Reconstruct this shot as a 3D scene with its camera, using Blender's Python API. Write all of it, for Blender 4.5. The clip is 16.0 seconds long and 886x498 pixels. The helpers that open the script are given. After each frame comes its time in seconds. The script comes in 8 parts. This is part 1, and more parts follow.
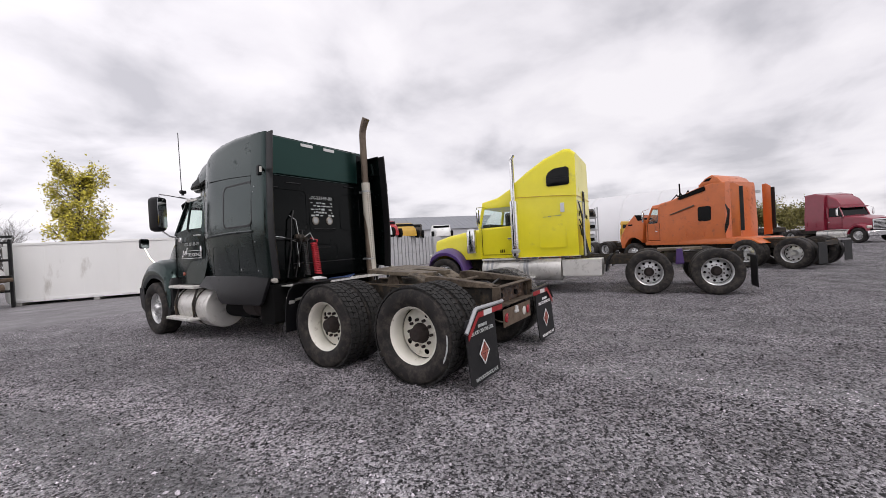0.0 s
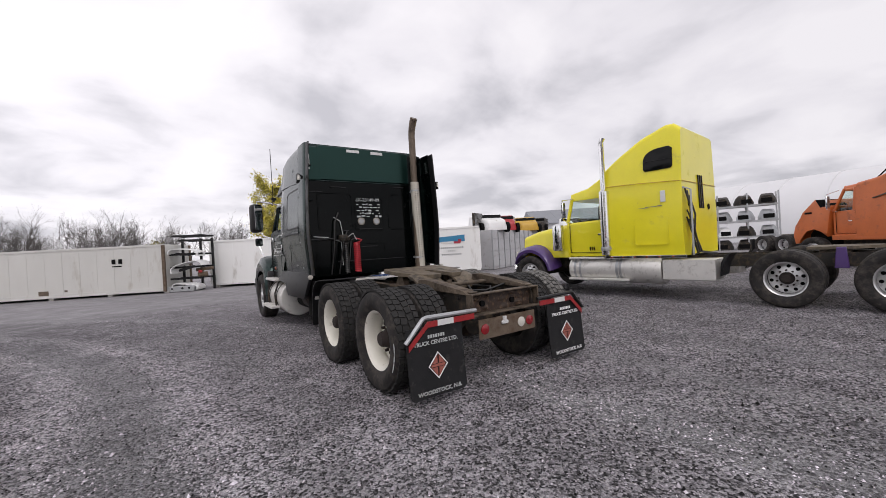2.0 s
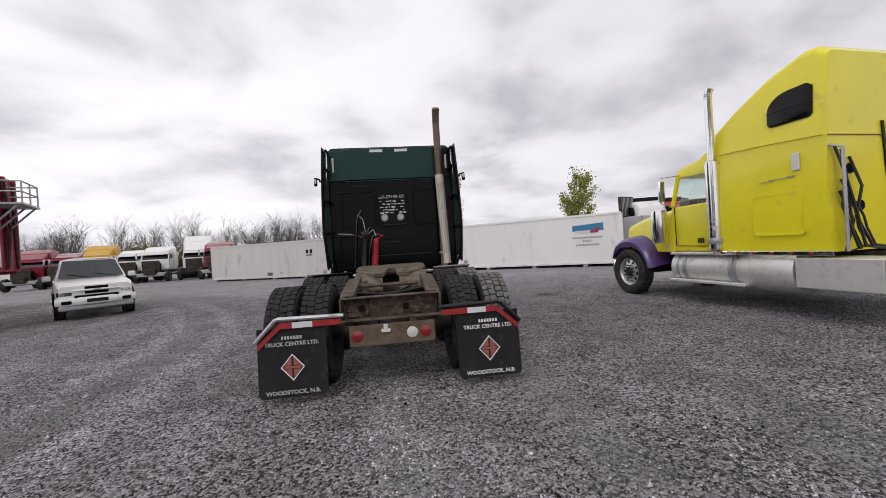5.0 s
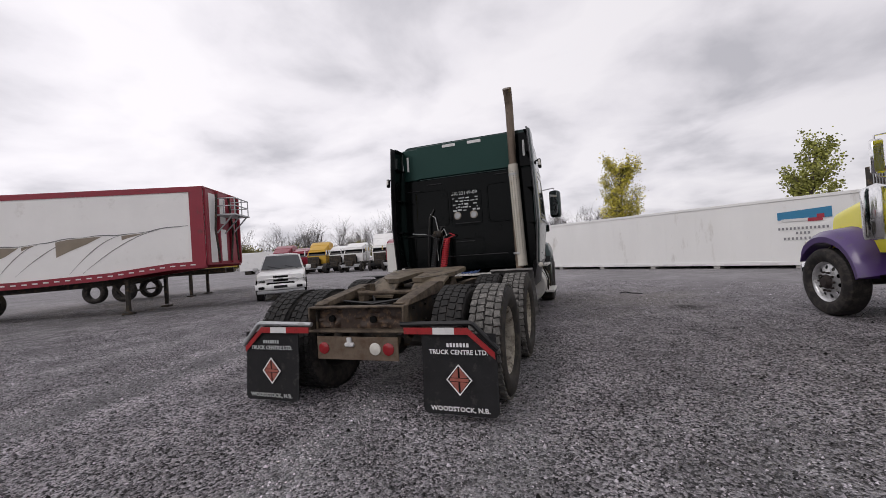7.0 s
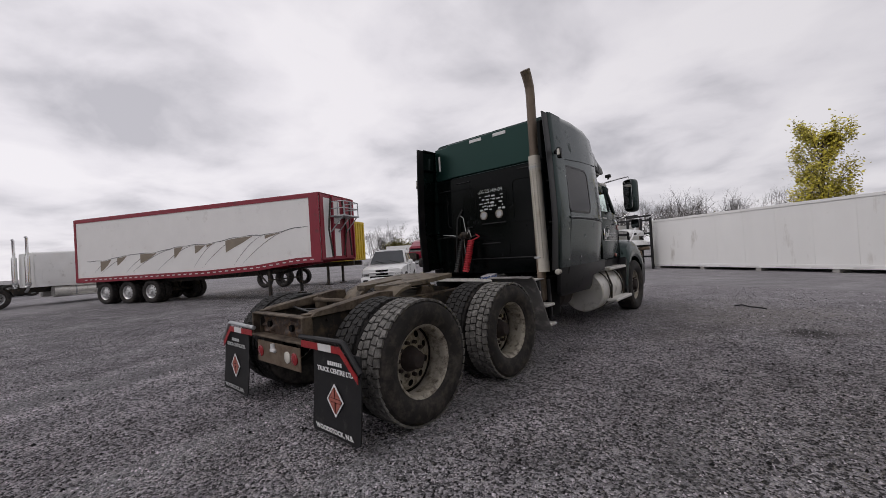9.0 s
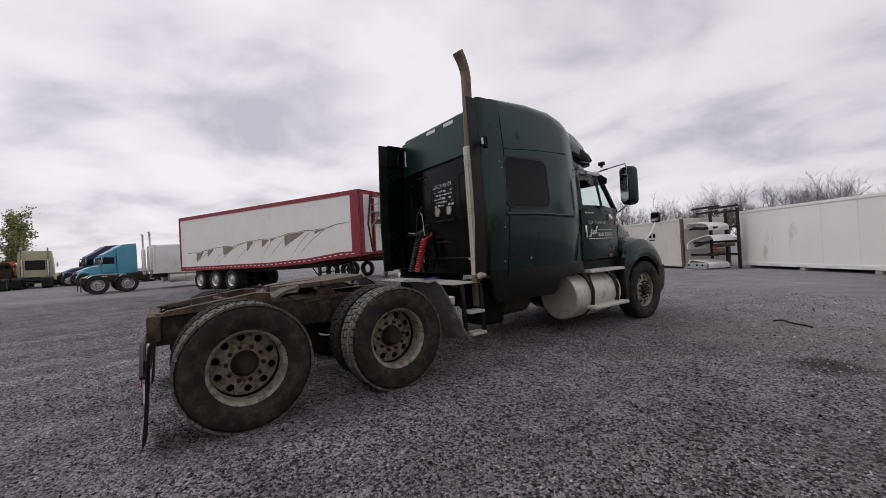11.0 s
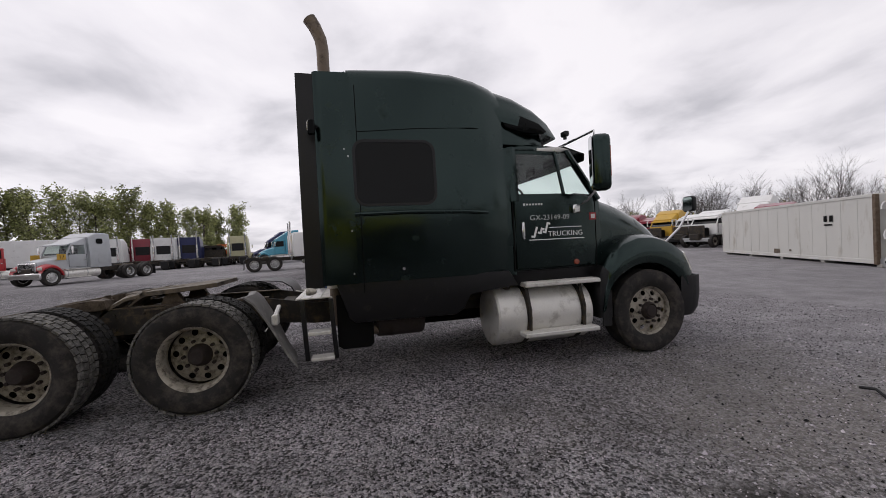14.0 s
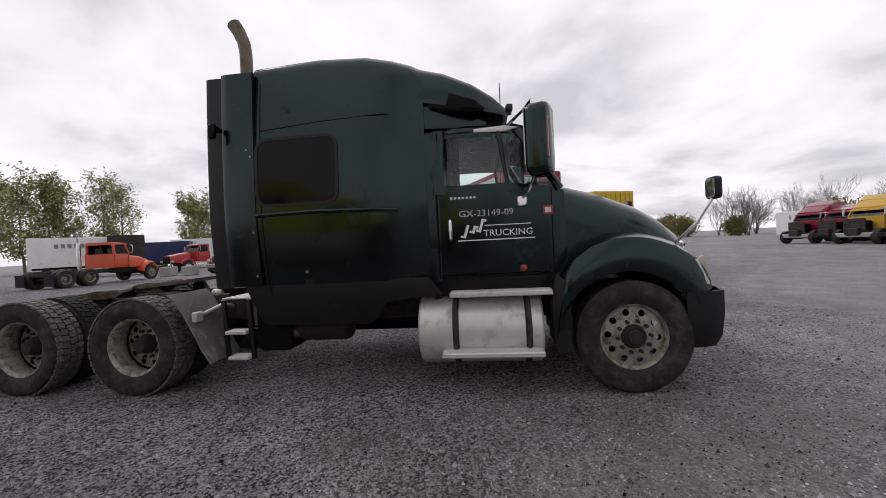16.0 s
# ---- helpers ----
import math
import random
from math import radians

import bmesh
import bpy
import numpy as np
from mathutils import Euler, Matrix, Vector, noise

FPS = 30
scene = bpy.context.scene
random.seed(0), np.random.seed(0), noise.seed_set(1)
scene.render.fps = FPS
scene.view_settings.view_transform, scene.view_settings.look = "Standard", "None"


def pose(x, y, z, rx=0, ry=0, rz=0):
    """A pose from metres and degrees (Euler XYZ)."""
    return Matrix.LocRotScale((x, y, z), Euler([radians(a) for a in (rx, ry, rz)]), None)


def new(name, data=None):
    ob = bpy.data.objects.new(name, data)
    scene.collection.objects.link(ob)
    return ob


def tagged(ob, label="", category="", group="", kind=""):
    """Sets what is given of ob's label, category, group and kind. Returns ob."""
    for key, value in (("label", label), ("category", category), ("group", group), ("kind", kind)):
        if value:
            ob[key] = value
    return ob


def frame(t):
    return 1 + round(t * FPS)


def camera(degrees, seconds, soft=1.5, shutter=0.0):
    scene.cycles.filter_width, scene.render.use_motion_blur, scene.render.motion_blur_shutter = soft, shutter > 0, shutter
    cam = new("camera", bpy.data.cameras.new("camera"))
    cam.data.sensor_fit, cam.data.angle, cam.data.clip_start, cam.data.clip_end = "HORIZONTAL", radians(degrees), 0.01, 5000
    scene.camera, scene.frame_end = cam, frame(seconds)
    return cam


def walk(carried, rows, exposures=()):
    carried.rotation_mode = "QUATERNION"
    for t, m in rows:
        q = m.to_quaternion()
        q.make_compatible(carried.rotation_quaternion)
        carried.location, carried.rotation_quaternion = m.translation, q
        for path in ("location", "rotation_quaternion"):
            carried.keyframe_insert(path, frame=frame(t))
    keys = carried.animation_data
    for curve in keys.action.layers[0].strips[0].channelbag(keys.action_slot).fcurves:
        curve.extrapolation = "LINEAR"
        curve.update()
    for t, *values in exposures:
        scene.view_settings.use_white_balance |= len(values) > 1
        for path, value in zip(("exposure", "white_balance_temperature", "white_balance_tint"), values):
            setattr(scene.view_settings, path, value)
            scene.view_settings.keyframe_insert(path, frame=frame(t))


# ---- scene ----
from functools import lru_cache

cam = camera(98.0, 16.0, soft=0.85)
# seconds, x, y, z, yaw, pitch, roll; the truck's rear axles are at the origin and it faces +y
ROWS = [
    (0.0, -4.275, -3.189, 1.417, -56.25, -0.54, 3.24),
    (0.5, -3.966, -3.462, 1.385, -50.75, -0.35, 3.19),
    (1.0, -3.596, -3.737, 1.380, -45.40, -0.29, 3.17),
    (1.5, -3.223, -4.033, 1.401, -40.26, -0.28, 3.24),
    (2.0, -2.818, -4.291, 1.406, -34.76, -0.26, 3.29),
    (2.5, -2.426, -4.535, 1.394, -28.57, -0.12, 3.28),
    (3.0, -1.982, -4.707, 1.365, -23.03, 0.03, 3.32),
    (5.5, 0.564, -5.019, 1.334, -1.60, -0.20, 3.70),
    (6.0, 1.014, -4.746, 1.315, 5.24, 0.04, 3.67),
    (6.5, 1.437, -4.465, 1.318, 12.26, 0.20, 3.76),
    (7.0, 1.855, -4.208, 1.340, 19.46, 0.49, 3.80),
    (7.5, 2.301, -3.955, 1.341, 25.09, 0.69, 3.79),
    (8.0, 2.704, -3.649, 1.342, 30.42, 0.74, 3.73),
    (8.5, 3.078, -3.307, 1.354, 36.20, 0.76, 3.67),
    (9.0, 3.441, -2.965, 1.381, 40.95, 0.71, 3.49),
    (11.5, 4.854, -0.674, 1.354, 58.09, 0.24, 2.93),
    (12.0, 4.991, -0.147, 1.355, 62.11, 0.00, 2.87),
    (12.5, 5.160, 0.422, 1.388, 65.74, -0.24, 2.88),
    (13.0, 5.239, 1.014, 1.410, 69.50, -0.51, 2.82),
    (13.5, 5.260, 1.619, 1.452, 73.04, -0.88, 2.88),
    (14.0, 5.159, 2.143, 1.472, 76.45, -1.08, 2.88),
    (14.5, 5.031, 2.729, 1.446, 81.86, -0.98, 2.86),
    (15.0, 4.956, 3.291, 1.431, 86.76, -0.81, 2.94),
    (15.5, 4.878, 3.833, 1.436, 92.18, -0.80, 2.84),
    (16.0, 4.775, 4.403, 1.422, 96.69, -0.77, 2.91),
]
EXPOSURES = [(0.0, 0.38, 6500, 16), (3.0, 0.24, 6500, 16), (5.5, 0.15, 6500, 16), (7.5, -0.04, 6500, 16), (9.0, -0.20, 6500, 16), (11.5, -0.18, 6500, 16), (14.0, -0.06, 6500, 16), (16.0, 0.04, 6500, 16)]
walk(cam, [(t, pose(x, y, z, 90 + pitch, roll, yaw)) for t, x, y, z, yaw, pitch, roll in ROWS], EXPOSURES)

# ---- light ----
world = bpy.data.worlds.new("overcast_sky")
scene.world = world
world.use_nodes = True
nt = world.node_tree
nt.nodes.clear()


def wn(kind, **values):
    n = nt.nodes.new(kind)
    for k, v in values.items():
        n.inputs[k].default_value = v
    return n


SUN_EL, SUN_AZ = 48.0, 205.0
sky = nt.nodes.new("ShaderNodeTexSky")
sky.sky_type = "NISHITA"
sky.sun_disc = False
sky.sun_elevation, sky.sun_rotation = radians(SUN_EL), radians(SUN_AZ)
coord = nt.nodes.new("ShaderNodeTexCoord")
# a low cloud sheet, drawn together towards the horizon
sep = nt.nodes.new("ShaderNodeSeparateXYZ")
nt.links.new(coord.outputs["Generated"], sep.inputs[0])


def wm(op, a, b):
    n = nt.nodes.new("ShaderNodeMath")
    n.operation = op
    for k, v in enumerate((a, b)):
        if isinstance(v, float):
            n.inputs[k].default_value = v
        else:
            nt.links.new(v, n.inputs[k])
    return n.outputs[0]


lift = wm("ADD", wm("MAXIMUM", sep.outputs[2], 0.0), 0.24)
flat_sky = nt.nodes.new("ShaderNodeCombineXYZ")
nt.links.new(wm("ADD", wm("DIVIDE", sep.outputs[0], lift), 3.1), flat_sky.inputs[0])
nt.links.new(wm("ADD", wm("DIVIDE", sep.outputs[1], lift), 1.7), flat_sky.inputs[1])
big = wn("ShaderNodeTexNoise", Scale=1.75, Detail=9.0, Roughness=0.5, Distortion=0.25)
nt.links.new(flat_sky.outputs[0], big.inputs["Vector"])
ramp = nt.nodes.new("ShaderNodeValToRGB")
ramp.color_ramp.elements[0].position = 0.33
ramp.color_ramp.elements[0].color = (0.43, 0.435, 0.455, 1)
ramp.color_ramp.elements[1].position = 0.62
ramp.color_ramp.elements[1].color = (0.715, 0.715, 0.72, 1)
mid = ramp.color_ramp.elements.new(0.5)
mid.color = (0.64, 0.64, 0.655, 1)
nt.links.new(big.outputs[0], ramp.inputs[0])
bg_sky = wn("ShaderNodeBackground", Strength=0.06)
bg_cloud = wn("ShaderNodeBackground", Strength=1.28)
nt.links.new(sky.outputs[0], bg_sky.inputs[0])
# the cloud is thinner to the west, where it lets more light through
side = nt.nodes.new("ShaderNodeMapRange")
for k, v in (("From Min", -1.0), ("From Max", 1.0), ("To Min", 1.16), ("To Max", 0.80)):
    side.inputs[k].default_value = v
nt.links.new(sep.outputs[0], side.inputs[0])
tone = nt.nodes.new("ShaderNodeMix")
tone.data_type, tone.blend_type = "RGBA", "MULTIPLY"
tone.inputs[0].default_value = 1
nt.links.new(ramp.outputs[0], tone.inputs[6])
nt.links.new(side.outputs[0], tone.inputs[7])
nt.links.new(tone.outputs[2], bg_cloud.inputs[0])
mixw = nt.nodes.new("ShaderNodeMixShader")
mixw.inputs[0].default_value = 0.93
nt.links.new(bg_sky.outputs[0], mixw.inputs[1])
nt.links.new(bg_cloud.outputs[0], mixw.inputs[2])
wout = nt.nodes.new("ShaderNodeOutputWorld")
nt.links.new(mixw.outputs[0], wout.inputs[0])

sun = new("sun", bpy.data.lights.new("sun", "SUN"))
sun.data.energy, sun.data.angle, sun.data.color = 0.7, radians(25), (1.0, 0.97, 0.93)
sun.matrix_world = Euler((radians(90 - SUN_EL), 0, radians(180 - SUN_AZ))).to_matrix().to_4x4()


# ---- materials ----
def mat(name, color, rough=0.6, metal=0.0, vary=0.15, scale=3.0, fine=60.0, bump=0.1, dirt=None, dirt_amount=0.0, coat=0.0, island=False, streak=1.0, spec=None, spec_tint=None):
    """A surface with broad stains and fine grain; dirt: a second colour in irregular patches."""
    m = bpy.data.materials.new(name)
    m.use_nodes = True
    t = m.node_tree
    b = t.nodes["Principled BSDF"]
    b.inputs["Roughness"].default_value = rough
    b.inputs["Metallic"].default_value = metal
    b.inputs["Coat Weight"].default_value = coat
    b.inputs["Coat Roughness"].default_value = 0.08
    if spec is not None:
        b.inputs["Specular IOR Level"].default_value = spec
    if spec_tint:
        b.inputs["Specular Tint"].default_value = (*spec_tint, 1)
    tc = t.nodes.new("ShaderNodeTexCoord")
    mp = t.nodes.new("ShaderNodeMapping")
    mp.inputs["Scale"].default_value = (1, 1, streak)
    t.links.new(tc.outputs["Object"], mp.inputs[0])
    n1 = t.nodes.new("ShaderNodeTexNoise")
    n1.inputs["Scale"].default_value = scale
    n1.inputs["Detail"].default_value = 6
    n1.inputs["Roughness"].default_value = 0.6
    t.links.new(mp.outputs[0], n1.inputs["Vector"])
    n2 = t.nodes.new("ShaderNodeTexNoise")
    n2.inputs["Scale"].default_value = fine
    n2.inputs["Detail"].default_value = 3
    t.links.new(tc.outputs["Object"], n2.inputs["Vector"])
    add = t.nodes.new("ShaderNodeMath")
    add.operation = "MULTIPLY_ADD"
    add.inputs[1].default_value = 0.35
    t.links.new(n2.outputs[0], add.inputs[0])
    t.links.new(n1.outputs[0], add.inputs[2])
    hsv = t.nodes.new("ShaderNodeMapRange")
    hsv.inputs["From Min"].default_value = 0.4
    hsv.inputs["From Max"].default_value = 0.95
    hsv.inputs["To Min"].default_value = 1 - vary
    hsv.inputs["To Max"].default_value = 1 + vary
    t.links.new(add.outputs[0], hsv.inputs[0])
    mul = t.nodes.new("ShaderNodeMix")
    mul.data_type, mul.blend_type = "RGBA", "MULTIPLY"
    mul.inputs[0].default_value = 1
    mul.inputs[6].default_value = (*color, 1)
    t.links.new(hsv.outputs[0], mul.inputs[7])
    col = mul.outputs[2]
    if island:
        geo = t.nodes.new("ShaderNodeNewGeometry")
        rr = t.nodes.new("ShaderNodeMapRange")
        rr.inputs["To Min"].default_value, rr.inputs["To Max"].default_value = 1 - 1.6 * vary, 1 + 1.6 * vary
        t.links.new(geo.outputs["Random Per Island"], rr.inputs[0])
        m2 = t.nodes.new("ShaderNodeMix")
        m2.data_type, m2.blend_type = "RGBA", "MULTIPLY"
        m2.inputs[0].default_value = 1
        t.links.new(col, m2.inputs[6])
        t.links.new(rr.outputs[0], m2.inputs[7])
        col = m2.outputs[2]
    if dirt:
        n3 = t.nodes.new("ShaderNodeTexNoise")
        n3.inputs["Scale"].default_value = scale * 1.7
        n3.inputs["Detail"].default_value = 9
        n3.inputs["Roughness"].default_value = 0.68
        t.links.new(mp.outputs[0], n3.inputs["Vector"])
        r3 = t.nodes.new("ShaderNodeMapRange")
        r3.inputs["From Min"].default_value = 0.62 - 0.3 * dirt_amount
        r3.inputs["From Max"].default_value = 0.75 - 0.2 * dirt_amount
        t.links.new(n3.outputs[0], r3.inputs[0])
        m3 = t.nodes.new("ShaderNodeMix")
        m3.data_type = "RGBA"
        m3.inputs[7].default_value = (*dirt, 1)
        t.links.new(r3.outputs[0], m3.inputs[0])
        t.links.new(col, m3.inputs[6])
        col = m3.outputs[2]
        rg = t.nodes.new("ShaderNodeMapRange")
        rg.inputs["To Min"].default_value, rg.inputs["To Max"].default_value = rough, max(rough, 0.85)
        t.links.new(r3.outputs[0], rg.inputs[0])
        t.links.new(rg.outputs[0], b.inputs["Roughness"])
        if metal:
            mg = t.nodes.new("ShaderNodeMapRange")
            mg.inputs["To Min"].default_value, mg.inputs["To Max"].default_value = metal, 0.0
            t.links.new(r3.outputs[0], mg.inputs[0])
            t.links.new(mg.outputs[0], b.inputs["Metallic"])
    t.links.new(col, b.inputs["Base Color"])
    if bump:
        bp = t.nodes.new("ShaderNodeBump")
        bp.inputs["Strength"].default_value = bump
        bp.inputs["Distance"].default_value = 0.01
        t.links.new(add.outputs[0], bp.inputs["Height"])
        t.links.new(bp.outputs[0], b.inputs["Normal"])
    return m


def glass_mat(name, tint=(0.5, 0.58, 0.56), clear=0.75):
    m = bpy.data.materials.new(name)
    m.use_nodes = True
    t = m.node_tree
    t.nodes.clear()
    tr = t.nodes.new("ShaderNodeBsdfTransparent")
    tr.inputs[0].default_value = (*tint, 1)
    gl = t.nodes.new("ShaderNodeBsdfGlossy")
    gl.inputs["Roughness"].default_value = 0.03
    mx = t.nodes.new("ShaderNodeMixShader")
    mx.inputs[0].default_value = 0.07
    t.links.new(tr.outputs[0], mx.inputs[1])
    t.links.new(gl.outputs[0], mx.inputs[2])
    out = t.nodes.new("ShaderNodeOutputMaterial")
    t.links.new(mx.outputs[0], out.inputs[0])
    return m


M = {
    "green": mat("dark_green_metallic_paint", (0.0006, 0.0021, 0.0018), 0.19, vary=0.2, scale=2.0, bump=0.0, dirt=(0.003, 0.006, 0.0055), dirt_amount=0.1, spec=0.56, spec_tint=(0.70, 1.0, 0.95), coat=0.06),
    "green_wall": mat("green_wall_paint", (0.004, 0.015, 0.013), 0.3, vary=0.2, scale=2.0, bump=0.02, spec=0.45, spec_tint=(0.55, 1.0, 0.88)),
    "black_plastic": mat("black_plastic", (0.007, 0.007, 0.008), 0.42, vary=0.3, scale=4, bump=0.05, dirt=(0.03, 0.029, 0.028), dirt_amount=0.08, spec=0.35),
    "gloss_black": mat("gloss_black_panel", (0.0014, 0.0022, 0.0022), 0.12, vary=0.4, scale=3, bump=0.05, dirt=(0.005, 0.006, 0.006), dirt_amount=0.12, spec=0.12),
    "tyre": mat("tyre_rubber", (0.020, 0.0185, 0.0178), 0.72, vary=0.35, scale=5, bump=0.15, dirt=(0.066, 0.057, 0.050), dirt_amount=0.5, spec=0.28),
    "tyre_worn": mat("tread_rubber", (0.026, 0.0255, 0.025), 0.85, vary=0.3, scale=9, bump=0.15, dirt=(0.05, 0.047, 0.044), dirt_amount=0.35, spec=0.25),
    "tyre_dusty": mat("dusty_tread_rubber", (0.085, 0.082, 0.076), 0.85, vary=0.3, scale=9, bump=0.15, dirt=(0.21, 0.20, 0.185), dirt_amount=0.5),
    "rim_lip": mat("bare_rim_lip", (0.50, 0.475, 0.42), 0.42, 0.55, vary=0.15, scale=7, bump=0.03, dirt=(0.2, 0.18, 0.15), dirt_amount=0.3),
    "rim_white": mat("white_rim_paint", (0.72, 0.70, 0.62), 0.45, vary=0.06, scale=5, bump=0.02, dirt=(0.30, 0.25, 0.18), dirt_amount=0.12),
    # besides real grime, the dark patches paint in shade inside the deep rims
    "rim_dull": mat("dull_aluminium_rim", (0.36, 0.33, 0.275), 0.5, 0.3, vary=0.25, scale=7, bump=0.05, dirt=(0.075, 0.058, 0.045), dirt_amount=0.5),
    "rim_bright": mat("aluminium_rim", (0.62, 0.62, 0.62), 0.35, 0.8, vary=0.1, scale=6, bump=0.02, dirt=(0.2, 0.19, 0.18), dirt_amount=0.2),
    "hub_rust": mat("rusty_hub", (0.022, 0.014, 0.012), 0.8, vary=0.35, scale=14, bump=0.3, dirt=(0.03, 0.026, 0.022), dirt_amount=0.4),
    # near-black in place of shade inside openings; also gaps, engines and black marks
    "hole": mat("recess_shade_black", (0.005, 0.005, 0.005), 0.9, vary=0.1, bump=0.0, spec=0.15),
    "frame": mat("black_frame_steel", (0.026, 0.023, 0.020), 0.6, vary=0.3, scale=5, bump=0.2, dirt=(0.10, 0.073, 0.047), dirt_amount=0.42, spec=0.3),
    "frame_tan": mat("dusty_frame_steel", (0.098, 0.074, 0.050), 0.75, vary=0.35, scale=5, bump=0.3, dirt=(0.034, 0.022, 0.015), dirt_amount=0.62),
    "rust_dark": mat("greasy_rusted_web", (0.040, 0.024, 0.016), 0.6, vary=0.4, scale=12, bump=0.4, dirt=(0.17, 0.105, 0.06), dirt_amount=0.4),
    "dusty_plastic": mat("dusty_grey_plastic", (0.15, 0.145, 0.14), 0.6, vary=0.25, scale=5, bump=0.05, dirt=(0.30, 0.285, 0.27), dirt_amount=0.3),
    "rust_plate": mat("rusted_plate", (0.125, 0.092, 0.064), 0.8, vary=0.3, scale=6, bump=0.25, dirt=(0.085, 0.05, 0.03), dirt_amount=0.5),
    "grease": mat("greasy_plate", (0.125, 0.098, 0.066), 0.6, vary=0.35, scale=4, bump=0.3, dirt=(0.035, 0.03, 0.025), dirt_amount=0.45),
    "alu": mat("brushed_aluminium", (0.70, 0.685, 0.65), 0.42, 0.45, vary=0.1, scale=3, bump=0.03, dirt=(0.42, 0.40, 0.37), dirt_amount=0.3),
    "chrome": mat("chrome", (0.78, 0.78, 0.78), 0.12, 1.0, vary=0.05, scale=3, bump=0.0, dirt=(0.4, 0.4, 0.4), dirt_amount=0.08),
    "stack": mat("pale_heat_shield", (0.52, 0.49, 0.42), 0.55, 0.15, vary=0.12, scale=4, bump=0.05, dirt=(0.30, 0.24, 0.17), dirt_amount=0.25),
    "stack_rust": mat("rusty_exhaust", (0.15, 0.115, 0.085), 0.5, 0.4, vary=0.3, scale=5, bump=0.1, dirt=(0.06, 0.042, 0.03), dirt_amount=0.35),
    "flap": mat("black_mud_flap", (0.014, 0.014, 0.015), 0.6, vary=0.3, scale=6, bump=0.05, dirt=(0.06, 0.058, 0.056), dirt_amount=0.2, spec=0.25),
    "white_ink": mat("white_ink", (0.80, 0.80, 0.80), 0.7, vary=0.12, scale=25, bump=0.0),
    "chalk": mat("chalk_marks", (0.46, 0.48, 0.475), 0.8, vary=0.2, scale=25, bump=0.0),
    "red_refl": mat("red_reflector", (0.32, 0.020, 0.022), 0.35, vary=0.15, scale=20, bump=0.02, dirt=(0.12, 0.03, 0.03), dirt_amount=0.2),
    "white_refl": mat("white_reflector", (0.66, 0.66, 0.65), 0.4, vary=0.08, scale=20, bump=0.02),
    "logo_red": mat("faded_red_ink", (0.32, 0.10, 0.075), 0.6, vary=0.2, scale=20, bump=0.0),
    "red_lens": mat("red_lamp_lens", (0.25, 0.010, 0.014), 0.2, vary=0.1, scale=10, bump=0.0, coat=0.5),
    "clear_lens": mat("clear_lamp_lens", (0.62, 0.60, 0.54), 0.15, vary=0.06, bump=0.0, coat=0.6),
    "amber": mat("amber_lens", (0.26, 0.05, 0.02), 0.25, vary=0.1, bump=0.0, coat=0.5),
    "red_hose": mat("red_air_hose", (0.42, 0.018, 0.028), 0.42, vary=0.15, bump=0.0),
    "blue_hose": mat("blue_air_hose", (0.03, 0.07, 0.20), 0.42, vary=0.15, bump=0.0),
    "black_hose": mat("black_hose", (0.010, 0.010, 0.010), 0.4, vary=0.2, bump=0.0),
    "yellow": mat("yellow_truck_paint", (0.82, 0.73, 0.020), 0.3, vary=0.07, scale=1.5, bump=0.0, dirt=(0.60, 0.53, 0.07), dirt_amount=0.06, coat=0.3),
    "purple": mat("purple_fender_paint", (0.075, 0.035, 0.16), 0.35, vary=0.15, bump=0.0, dirt=(0.1, 0.08, 0.12), dirt_amount=0.15, coat=0.4),
    "orange": mat("orange_truck_paint", (0.56, 0.135, 0.03), 0.4, vary=0.12, scale=2, bump=0.02, dirt=(0.30, 0.10, 0.05), dirt_amount=0.2, coat=0.2),
    "orange_red": mat("orange_red_paint", (0.62, 0.075, 0.02), 0.35, vary=0.08, bump=0.0, coat=0.3),
    "crimson": mat("crimson_truck_paint", (0.22, 0.012, 0.030), 0.3, vary=0.1, bump=0.0, coat=0.5),
    "red_paint": mat("red_truck_paint", (0.42, 0.02, 0.025), 0.35, vary=0.12, bump=0.0, coat=0.3),
    "white_paint": mat("white_truck_paint", (0.80, 0.80, 0.79), 0.4, vary=0.06, scale=1.5, bump=0.0, dirt=(0.5, 0.49, 0.46), dirt_amount=0.12, coat=0.2),
    "silver_paint": mat("silver_grey_paint", (0.40, 0.42, 0.44), 0.35, 0.2, vary=0.08, bump=0.0, coat=0.3),
    "teal": mat("teal_truck_paint", (0.06, 0.29, 0.40), 0.35, vary=0.1, bump=0.0, coat=0.3),
    "navy": mat("navy_paint", (0.015, 0.022, 0.09), 0.4, vary=0.15, bump=0.0),
    "cream": mat("cream_paint", (0.55, 0.52, 0.33), 0.5, vary=0.1, bump=0.0),
    "ochre": mat("ochre_paint", (0.55, 0.33, 0.04), 0.4, vary=0.1, bump=0.0),
    "maroon_paint": mat("maroon_trailer_paint", (0.25, 0.018, 0.034), 0.45, vary=0.12, scale=2, bump=0.02, dirt=(0.12, 0.05, 0.05), dirt_amount=0.15),
    "trailer_white": mat("white_trailer_skin", (0.79, 0.79, 0.77), 0.45, vary=0.05, scale=0.8, bump=0.02, dirt=(0.52, 0.50, 0.46), dirt_amount=0.1, streak=0.3),
    "trailer_grey": mat("weathered_trailer_skin", (0.58, 0.575, 0.545), 0.55, vary=0.07, scale=0.8, bump=0.03, dirt=(0.38, 0.35, 0.30), dirt_amount=0.15, streak=0.3),
    "tarp": mat("white_side_tarp", (0.80, 0.79, 0.77), 0.55, vary=0.05, scale=0.9, bump=0.03, dirt=(0.66, 0.64, 0.61), dirt_amount=0.12),
